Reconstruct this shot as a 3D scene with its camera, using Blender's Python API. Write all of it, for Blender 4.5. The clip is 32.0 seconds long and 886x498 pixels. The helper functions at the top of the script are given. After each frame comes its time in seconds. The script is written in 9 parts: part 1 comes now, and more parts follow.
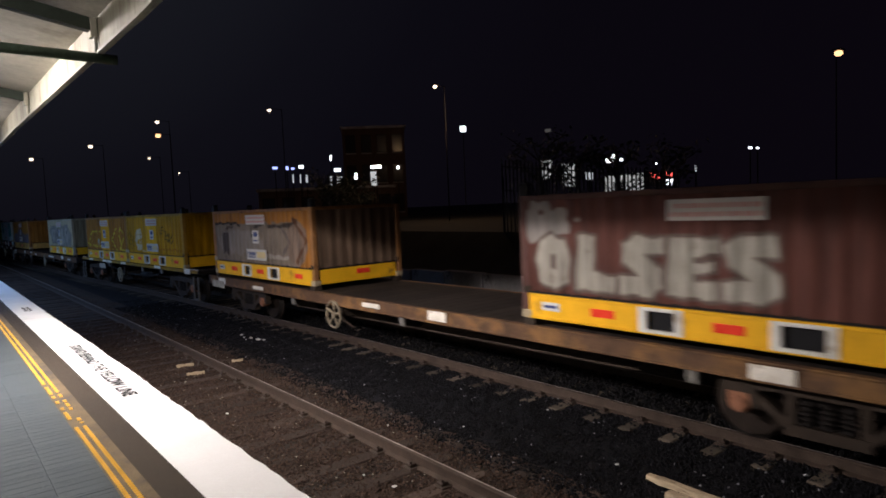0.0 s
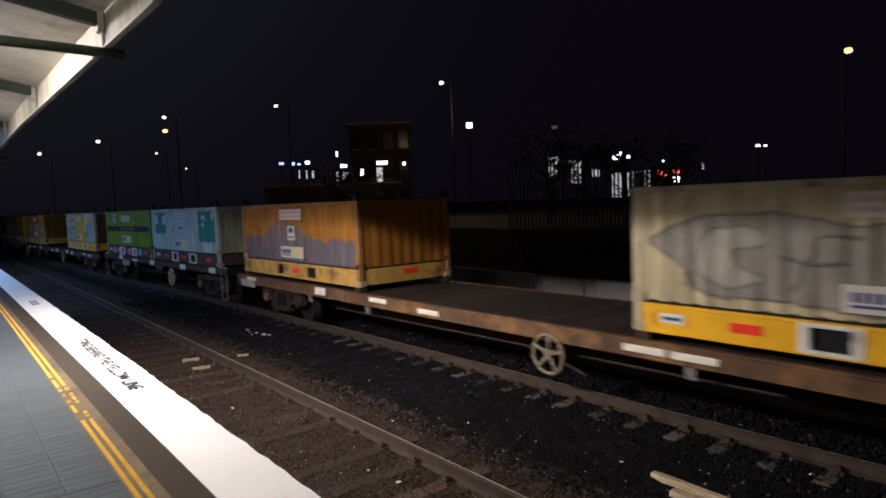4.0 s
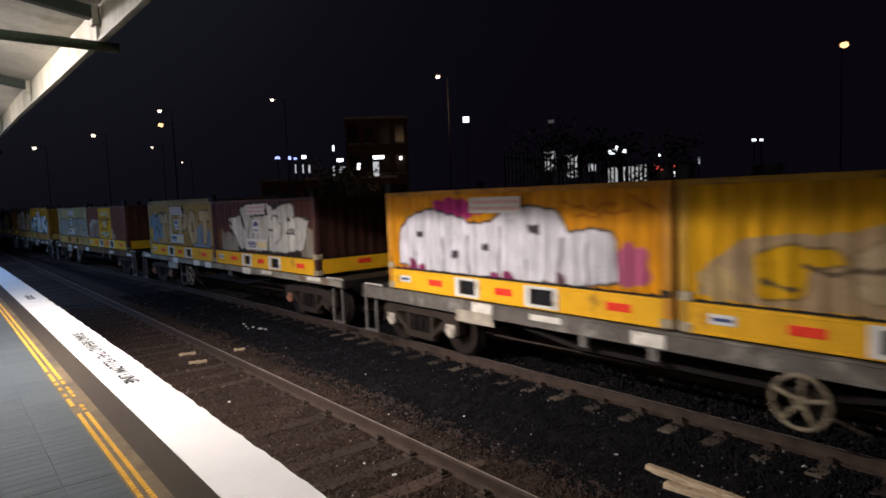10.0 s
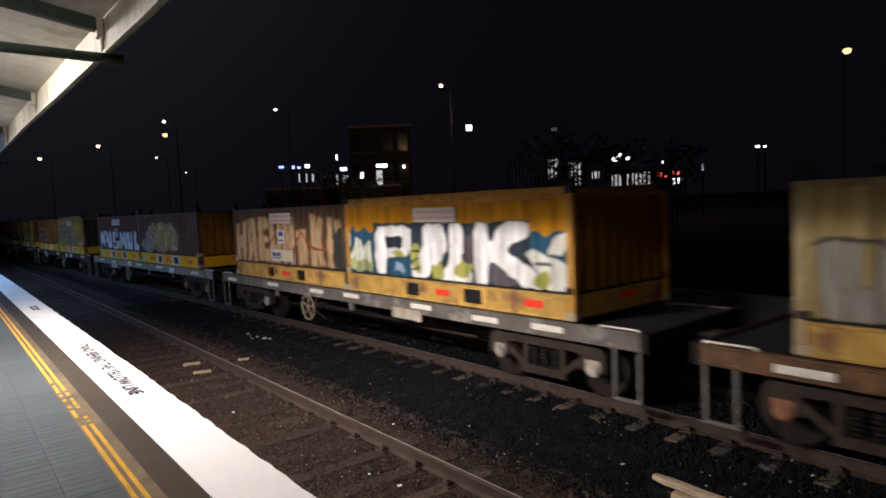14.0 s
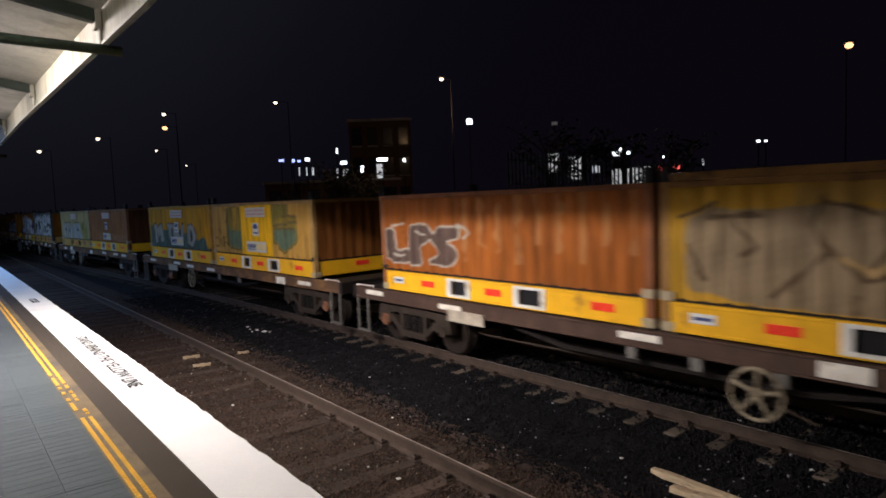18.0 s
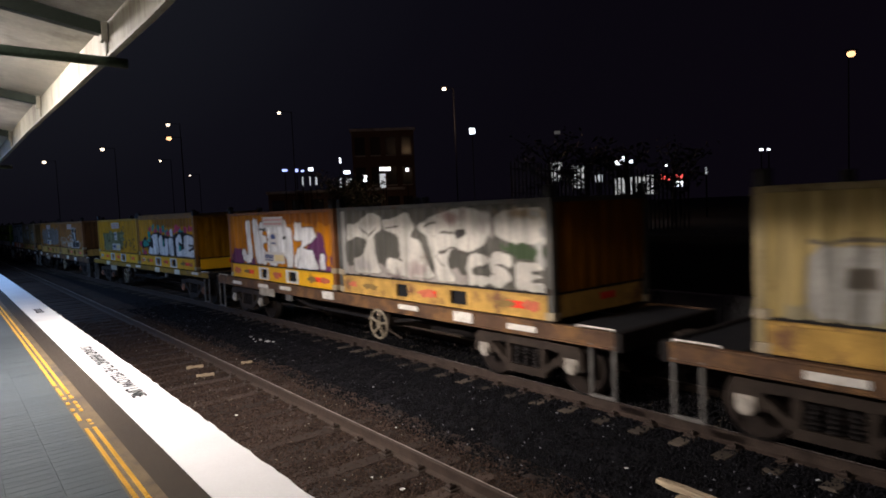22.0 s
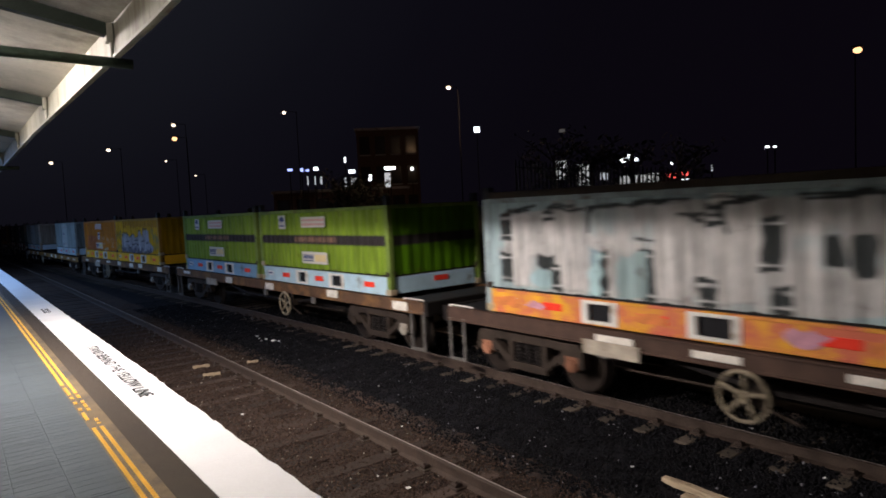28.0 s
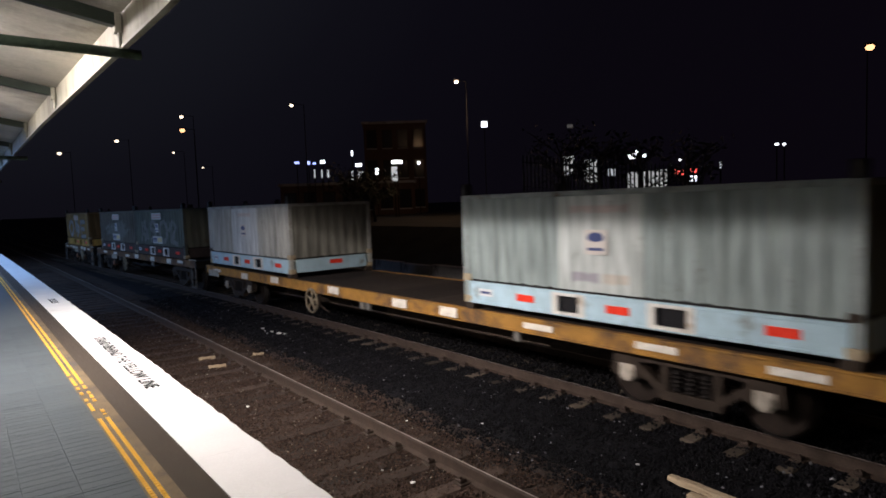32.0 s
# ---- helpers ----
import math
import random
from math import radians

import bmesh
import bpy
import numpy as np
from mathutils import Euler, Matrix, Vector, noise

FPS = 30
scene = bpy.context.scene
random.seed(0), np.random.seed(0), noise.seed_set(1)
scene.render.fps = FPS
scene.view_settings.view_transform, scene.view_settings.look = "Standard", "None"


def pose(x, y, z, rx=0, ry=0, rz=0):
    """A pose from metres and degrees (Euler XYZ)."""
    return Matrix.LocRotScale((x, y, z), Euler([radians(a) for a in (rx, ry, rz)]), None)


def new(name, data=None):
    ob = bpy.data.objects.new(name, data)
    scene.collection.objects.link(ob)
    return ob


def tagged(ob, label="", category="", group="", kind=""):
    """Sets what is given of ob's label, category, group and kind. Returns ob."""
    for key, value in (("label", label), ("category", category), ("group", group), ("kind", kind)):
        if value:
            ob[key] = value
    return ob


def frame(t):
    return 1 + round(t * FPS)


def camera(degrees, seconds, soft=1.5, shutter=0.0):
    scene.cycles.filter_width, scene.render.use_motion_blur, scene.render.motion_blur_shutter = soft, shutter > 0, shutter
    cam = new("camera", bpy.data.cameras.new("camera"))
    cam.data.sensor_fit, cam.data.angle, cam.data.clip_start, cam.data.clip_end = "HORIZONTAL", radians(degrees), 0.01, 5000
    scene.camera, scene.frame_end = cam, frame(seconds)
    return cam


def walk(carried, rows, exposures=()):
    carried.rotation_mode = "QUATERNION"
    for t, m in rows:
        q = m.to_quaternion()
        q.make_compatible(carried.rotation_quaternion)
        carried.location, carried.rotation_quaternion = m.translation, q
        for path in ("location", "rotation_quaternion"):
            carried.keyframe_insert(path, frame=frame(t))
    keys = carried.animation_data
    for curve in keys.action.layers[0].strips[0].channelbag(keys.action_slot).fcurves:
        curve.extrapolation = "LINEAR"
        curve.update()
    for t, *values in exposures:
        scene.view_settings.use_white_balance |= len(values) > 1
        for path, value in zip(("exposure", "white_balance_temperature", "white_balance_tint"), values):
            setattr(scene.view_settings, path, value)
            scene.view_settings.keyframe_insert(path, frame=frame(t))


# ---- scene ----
# the camera: hand-held on the platform, all but standing still
cam = camera(68.9, 32.0, soft=1.75, shutter=0.36)
WALK = (
    (0, -0.014, -0.010, 2.867, 86.061, 2.455, -38.563),
    (0.5, -0.013, -0.018, 2.867, 86.167, 2.647, -38.760),
    (1, -0.016, -0.023, 2.869, 86.187, 2.846, -38.419),
    (1.5, -0.015, -0.018, 2.869, 86.479, 2.617, -38.131),
    (2, -0.015, -0.019, 2.867, 86.596, 2.682, -37.790),
    (2.5, -0.007, -0.012, 2.861, 86.479, 2.416, -37.739),
    (3, -0.004, -0.013, 2.860, 86.197, 2.250, -38.100),
    (3.5, -0.008, -0.004, 2.861, 85.973, 2.127, -38.044),
    (5.5, -0.006, -0.007, 2.864, 85.367, 2.704, -37.991),
    (6, 0.000, 0.000, 2.861, 85.410, 2.682, -37.813),
    (6.5, -0.001, -0.003, 2.859, 85.293, 2.689, -38.090),
    (7, -0.008, -0.001, 2.863, 85.291, 2.640, -38.164),
    (7.5, -0.010, -0.018, 2.858, 85.303, 2.592, -38.177),
    (8, -0.008, -0.009, 2.858, 85.196, 2.529, -38.381),
    (8.5, 0.001, -0.004, 2.860, 84.544, 2.477, -38.448),
    (9, -0.002, -0.001, 2.863, 84.452, 2.267, -38.481),
    (9.5, -0.012, -0.009, 2.866, 84.936, 2.305, -38.454),
    (10, -0.010, -0.028, 2.859, 85.267, 2.161, -38.328),
    (10.5, -0.013, -0.029, 2.866, 85.664, 2.362, -38.098),
    (11, -0.015, -0.024, 2.867, 86.080, 1.972, -37.601),
    (11.5, -0.005, -0.009, 2.863, 86.257, 2.063, -36.895),
    (12, 0.003, -0.004, 2.862, 86.202, 2.654, -37.185),
    (12.5, 0.008, -0.000, 2.865, 86.096, 2.742, -37.667),
    (13, 0.010, -0.006, 2.864, 85.911, 2.591, -37.953),
    (13.5, 0.002, -0.005, 2.867, 85.871, 2.473, -38.018),
    (14, -0.005, -0.009, 2.869, 85.992, 2.494, -38.033),
    (14.5, 0.002, -0.009, 2.863, 86.127, 2.504, -38.351),
    (16.5, -0.003, -0.017, 2.865, 86.514, 2.681, -38.799),
    (17, -0.000, -0.025, 2.869, 86.574, 2.727, -38.913),
    (17.5, -0.001, -0.021, 2.865, 86.126, 2.243, -38.431),
    (18, 0.007, -0.004, 2.862, 85.467, 2.328, -38.012),
    (18.5, 0.002, -0.002, 2.866, 85.315, 2.530, -37.831),
    (19, 0.000, -0.002, 2.865, 85.492, 2.434, -37.830),
    (19.5, 0.001, 0.001, 2.868, 85.661, 2.446, -37.896),
    (20, 0.001, -0.002, 2.864, 85.890, 2.324, -37.762),
    (20.5, -0.001, -0.006, 2.864, 86.000, 2.292, -37.916),
    (21, -0.001, -0.007, 2.864, 86.093, 2.269, -37.842),
    (21.5, -0.001, -0.006, 2.869, 86.144, 2.363, -37.796),
    (22, -0.002, -0.008, 2.868, 86.287, 2.480, -37.748),
    (22.5, 0.005, -0.002, 2.868, 86.217, 2.490, -37.968),
    (23, 0.004, -0.002, 2.865, 85.995, 2.432, -38.086),
    (23.5, 0.000, -0.010, 2.866, 86.065, 2.455, -37.933),
    (24, 0.001, -0.006, 2.869, 85.977, 2.614, -38.017),
    (24.5, -0.002, -0.018, 2.866, 86.148, 2.680, -37.832),
    (25, 0.003, -0.008, 2.866, 86.077, 2.615, -37.758),
    (25.5, 0.005, -0.010, 2.867, 85.963, 2.786, -37.820),
    (27.5, -0.003, -0.015, 2.867, 86.379, 2.639, -37.598),
    (28, -0.001, -0.015, 2.868, 86.207, 2.734, -37.304),
    (28.5, 0.003, -0.013, 2.863, 85.935, 2.656, -36.951),
    (29, 0.003, 0.002, 2.864, 85.846, 2.709, -36.871),
    (29.5, 0.001, 0.002, 2.864, 85.744, 2.543, -36.819),
    (30, -0.000, -0.001, 2.866, 85.752, 2.571, -36.960),
    (30.5, -0.003, -0.004, 2.866, 85.774, 2.442, -36.749),
    (31, 0.022, 0.036, 2.877, 85.650, 2.170, -36.760),
    (32, 0.009, 0.020, 2.871, 85.733, 2.136, -36.740),
)
walk(cam, [(t, pose(x, y, z, rx, ry, rz)) for t, x, y, z, rx, ry, rz in WALK])
scene.view_settings.exposure = 0.1

# ------------------------------------------------------------------ the plan
# x across the tracks, y along them, z = 0 on top of the rails
PLAT = 1.17                 # platform height
COPING = 1.639              # its edge at y = 0
NEAR_RAIL = 4.223           # far rail of the near track
FAR_RAIL = 7.392            # near rail of the train's track
GAUGE = 1.505
AXIS = FAR_RAIL + GAUGE / 2
SPEED = 9.369               # metres a second
LENGTH = 6.058              # a container


def bend_near(y):
    """Sideways bend of the platform and the near track."""
    y = max(y, -20.0)
    return 0.000186 * y * y if y < 60 else 0.67 + 0.0223 * (y - 60)


def bend_far(y):
    """Sideways bend of the train's track."""
    if y < 30:
        return 0.001106 * y * abs(y) if y < 0 else 0.001106 * y * y
    if y < 60:
        d = y - 30
        return 0.995 + 0.0663 * d - 0.0443 * d * d / 60
    return 2.32 + 0.022 * (y - 60)


def slope_far(y):
    return (bend_far(y + 0.05) - bend_far(y - 0.05)) / 0.1


# ------------------------------------------------------------------ night sky and lights
world = bpy.data.worlds.new("night")
scene.world = world
world.use_nodes = True
wn = world.node_tree
sky_coord = wn.nodes.new("ShaderNodeTexCoord")
sky_sep = wn.nodes.new("ShaderNodeSeparateXYZ")
sky_ramp = wn.nodes.new("ShaderNodeValToRGB")
# town glow over the line's far end, rising from the horizon; nearly black across the tracks
for k, (at_value, tone) in enumerate(((0.35, (0.0026, 0.0018, 0.0037)), (1.0, (0.0092, 0.0100, 0.0140)), (0.63, (0.0027, 0.0021, 0.0040)), (0.78, (0.0033, 0.0029, 0.0053)), (0.86, (0.0044, 0.0042, 0.0070)))):
    stop = sky_ramp.color_ramp.elements[k] if k < 2 else sky_ramp.color_ramp.elements.new(at_value)
    stop.position, stop.color = at_value, (*tone, 1)
sky_rise, sky_sum = wn.nodes.new("ShaderNodeMath"), wn.nodes.new("ShaderNodeMath")
sky_rise.operation, sky_sum.operation = "MULTIPLY_ADD", "ADD"
sky_rise.inputs[1].default_value, sky_rise.inputs[2].default_value = 0.6, -0.15
wn.links.new(sky_coord.outputs["Generated"], sky_sep.inputs[0])
wn.links.new(sky_sep.outputs["Z"], sky_rise.inputs[0])
wn.links.new(sky_rise.outputs[0], sky_sum.inputs[0]), wn.links.new(sky_sep.outputs["Y"], sky_sum.inputs[1])
wn.links.new(sky_sum.outputs[0], sky_ramp.inputs[0])
wn.links.new(sky_ramp.outputs[0], wn.nodes["Background"].inputs[0])
wn.nodes["Background"].inputs[1].default_value = 1.0

# the lights below the canopy: shaded battens over the waiting area, bare tubes further on;
# the cool ones at the far end are unseen, added to tint the distant train blue
CANOPY_LAMPS = ((-4.0, 14, "AREA"), (0.1, 34, "AREA"), (4.2, 270, "POINT"), (8.3, 215, "POINT"), (12.4, 75, "POINT"), (16.5, 45, "AREA"), (20.6, 80, "AREA"), (24.7, 190, "AREA"), (31.0, 240, "AREA"), (38.0, 240, "AREA"), (46.0, 220, "AREA"))


def lamp_x(y):
    """The battens run along the middle of the canopy."""
    return -0.98 - bend_near(y)


def lamp_height(y):
    """The nearer battens sit close under the sheeting, the others hang lower."""
    return 4.985 if y < 10 else 4.80


for lamp_y, watts, kind in CANOPY_LAMPS:
    lamp = bpy.data.lights.new("canopy_lamp", kind)
    lamp.energy, lamp.color = watts, (1.0, 0.90, 0.86) if lamp_y < 15 else (0.30, 0.52, 1.0)
    if kind == "AREA":
        lamp.shape, lamp.size, lamp.size_y = "RECTANGLE", 0.16, 1.2
    else:
        lamp.shadow_soft_size = 0.13
    new("canopy_lamp", lamp).location = (lamp_x(lamp_y), lamp_y, lamp_height(lamp_y))

# added fill lamps without fittings of their own: tilted ones brighten the train, level ones the platform
for lamp_y, watts, tilt in ((8.3, 355, -55), (12.4, 75, -55), (4.2, 34, 0), (8.3, 135, 0), (12.4, 55, 0)):
    lamp = bpy.data.lights.new("fill_lamp", "AREA")
    lamp.energy, lamp.color = watts, (1.0, 0.90, 0.87) if tilt else (1.0, 0.92, 0.88)
    lamp.shape, lamp.size, lamp.size_y = "RECTANGLE", 0.14, 1.2
    lamp.spread = math.radians(112 if tilt else 180)
    new("fill_lamp", lamp).matrix_basis = pose(lamp_x(lamp_y) + 0.12, lamp_y, lamp_height(lamp_y), 0, tilt, 0)


# ------------------------------------------------------------------ materials
def material(name, colour, rough=0.7, metal=0.0, vary=0.25, scale=6.0, grain=60.0, bump=0.2, stain=None, stain_amount=0.0, emit=0.0, random_tint=0.0, stretch=(1, 1, 1), glossy_vary=0.15):
    """A procedural surface: colour varied at two scales, stains, fine relief."""
    m = bpy.data.materials.new(name)
    m.use_nodes = True
    n, l = m.node_tree.nodes, m.node_tree.links
    b = n["Principled BSDF"]
    b.inputs["Metallic"].default_value = metal
    b.inputs["Specular IOR Level"].default_value = 0.22
    coord = n.new("ShaderNodeTexCoord")
    mapping = n.new("ShaderNodeMapping")
    mapping.inputs["Scale"].default_value = stretch
    l.new(coord.outputs["Object"], mapping.inputs[0])
    big, fine = n.new("ShaderNodeTexNoise"), n.new("ShaderNodeTexNoise")
    big.inputs["Scale"].default_value, big.inputs["Detail"].default_value = scale, 5
    fine.inputs["Scale"].default_value, fine.inputs["Detail"].default_value = grain, 3
    l.new(mapping.outputs[0], big.inputs[0]), l.new(mapping.outputs[0], fine.inputs[0])
    span = n.new("ShaderNodeMapRange")
    span.inputs[1].default_value, span.inputs[2].default_value = 0.25, 0.75
    span.inputs[3].default_value, span.inputs[4].default_value = 1 - vary, 1 + vary
    l.new(big.outputs[0], span.inputs[0])
    span2 = n.new("ShaderNodeMapRange")
    span2.inputs[1].default_value, span2.inputs[2].default_value = 0.2, 0.8
    span2.inputs[3].default_value, span2.inputs[4].default_value = 1 - vary * 0.6, 1 + vary * 0.6
    l.new(fine.outputs[0], span2.inputs[0])
    mul = n.new("ShaderNodeMath")
    mul.operation = "MULTIPLY"
    l.new(span.outputs[0], mul.inputs[0]), l.new(span2.outputs[0], mul.inputs[1])
    value = mul.outputs[0]
    if random_tint:
        info = n.new("ShaderNodeObjectInfo")
        span3 = n.new("ShaderNodeMapRange")
        span3.inputs[3].default_value, span3.inputs[4].default_value = 1 - random_tint, 1 + random_tint
        l.new(info.outputs["Random"], span3.inputs[0])
        mul3 = n.new("ShaderNodeMath")
        mul3.operation = "MULTIPLY"
        l.new(value, mul3.inputs[0]), l.new(span3.outputs[0], mul3.inputs[1])
        value = mul3.outputs[0]
    mix = n.new("ShaderNodeMix")
    mix.data_type, mix.blend_type = "RGBA", "MULTIPLY"
    mix.inputs[0].default_value = 1.0
    mix.inputs[6].default_value = (*colour, 1)
    l.new(value, mix.inputs[7])
    out = mix.outputs[2]
    if stain:
        spots = n.new("ShaderNodeTexNoise")
        spots.inputs["Scale"].default_value, spots.inputs["Detail"].default_value = scale * 0.6, 8
        spots.inputs["Roughness"].default_value = 0.7
        l.new(mapping.outputs[0], spots.inputs[0])
        cut = n.new("ShaderNodeMapRange")
        cut.inputs[1].default_value, cut.inputs[2].default_value = 0.62 - 0.3 * stain_amount, 0.72 - 0.2 * stain_amount
        l.new(spots.outputs[0], cut.inputs[0])
        mix2 = n.new("ShaderNodeMix")
        mix2.data_type = "RGBA"
        l.new(cut.outputs[0], mix2.inputs[0]), l.new(out, mix2.inputs[6])
        mix2.inputs[7].default_value = (*stain, 1)
        out = mix2.outputs[2]
    l.new(out, b.inputs["Base Color"])
    rr = n.new("ShaderNodeMapRange")
    rr.inputs[3].default_value, rr.inputs[4].default_value = max(0.05, rough - glossy_vary), min(1, rough + glossy_vary)
    l.new(big.outputs[0], rr.inputs[0]), l.new(rr.outputs[0], b.inputs["Roughness"])
    if bump:
        bm = n.new("ShaderNodeBump")
        bm.inputs["Strength"].default_value, bm.inputs["Distance"].default_value = bump, 0.01
        l.new(fine.outputs[0], bm.inputs["Height"]), l.new(bm.outputs[0], b.inputs["Normal"])
    if emit:
        b.inputs["Emission Color"].default_value = (*colour, 1)
        b.inputs["Emission Strength"].default_value = emit
    return m


def glow(name, colour, strength):
    m = bpy.data.materials.new(name)
    m.use_nodes = True
    b = m.node_tree.nodes["Principled BSDF"]
    b.inputs["Base Color"].default_value = (0.6, 0.6, 0.6, 1)
    b.inputs["Emission Color"].default_value, b.inputs["Emission Strength"].default_value = (*colour, 1), strength
    return m


def panel_paint(name):
    """Painted container steel: the paint's colours lie in the mesh, rust and grime come on top."""
    m = bpy.data.materials.new(name)
    m.use_nodes = True
    n, l = m.node_tree.nodes, m.node_tree.links
    b = n["Principled BSDF"]
    att = n.new("ShaderNodeAttribute")
    att.attribute_name = "paint"
    coord = n.new("ShaderNodeTexCoord")
    info = n.new("ShaderNodeObjectInfo")
    shift = n.new("ShaderNodeVectorMath")
    shift.operation = "ADD"
    spread = n.new("ShaderNodeMath")
    spread.operation = "MULTIPLY"
    spread.inputs[1].default_value = 40.0
    l.new(info.outputs["Random"], spread.inputs[0])
    l.new(coord.outputs["Object"], shift.inputs[0]), l.new(spread.outputs[0], shift.inputs[1])
    streak_map = n.new("ShaderNodeMapping")
    streak_map.inputs["Scale"].default_value = (6.0, 6.0, 0.7)
    l.new(shift.outputs[0], streak_map.inputs[0])
    streak = n.new("ShaderNodeTexNoise")
    streak.inputs["Scale"].default_value, streak.inputs["Detail"].default_value = 1.6, 6
    l.new(streak_map.outputs[0], streak.inputs[0])
    spots = n.new("ShaderNodeTexNoise")
    spots.inputs["Scale"].default_value, spots.inputs["Detail"].default_value, spots.inputs["Roughness"].default_value = 2.4, 9, 0.72
    l.new(shift.outputs[0], spots.inputs[0])
    dim = n.new("ShaderNodeMapRange")
    dim.inputs[1].default_value, dim.inputs[2].default_value, dim.inputs[3].default_value, dim.inputs[4].default_value = 0.3, 0.72, 0.58, 1.16
    l.new(streak.outputs[0], dim.inputs[0])
    mul = n.new("ShaderNodeMix")
    mul.data_type, mul.blend_type = "RGBA", "MULTIPLY"
    mul.inputs[0].default_value = 1
    l.new(att.outputs["Color"], mul.inputs[6]), l.new(dim.outputs[0], mul.inputs[7])
    cut = n.new("ShaderNodeMapRange")
    cut.inputs[1].default_value, cut.inputs[2].default_value = 0.60, 0.72
    cut.inputs[4].default_value = 0.75
    l.new(spots.outputs[0], cut.inputs[0])
    mix = n.new("ShaderNodeMix")
    mix.data_type = "RGBA"
    mix.inputs[7].default_value = (0.085, 0.038, 0.016, 1)
    l.new(cut.outputs[0], mix.inputs[0]), l.new(mul.outputs[2], mix.inputs[6])
    l.new(mix.outputs[2], b.inputs["Base Color"])
    b.inputs["Roughness"].default_value = 0.62
    b.inputs["Specular IOR Level"].default_value = 0.12
    bump = n.new("ShaderNodeBump")
    bump.inputs["Strength"].default_value, bump.inputs["Distance"].default_value = 0.25, 0.01
    l.new(spots.outputs[0], bump.inputs["Height"]), l.new(bump.outputs[0], b.inputs["Normal"])
    return m


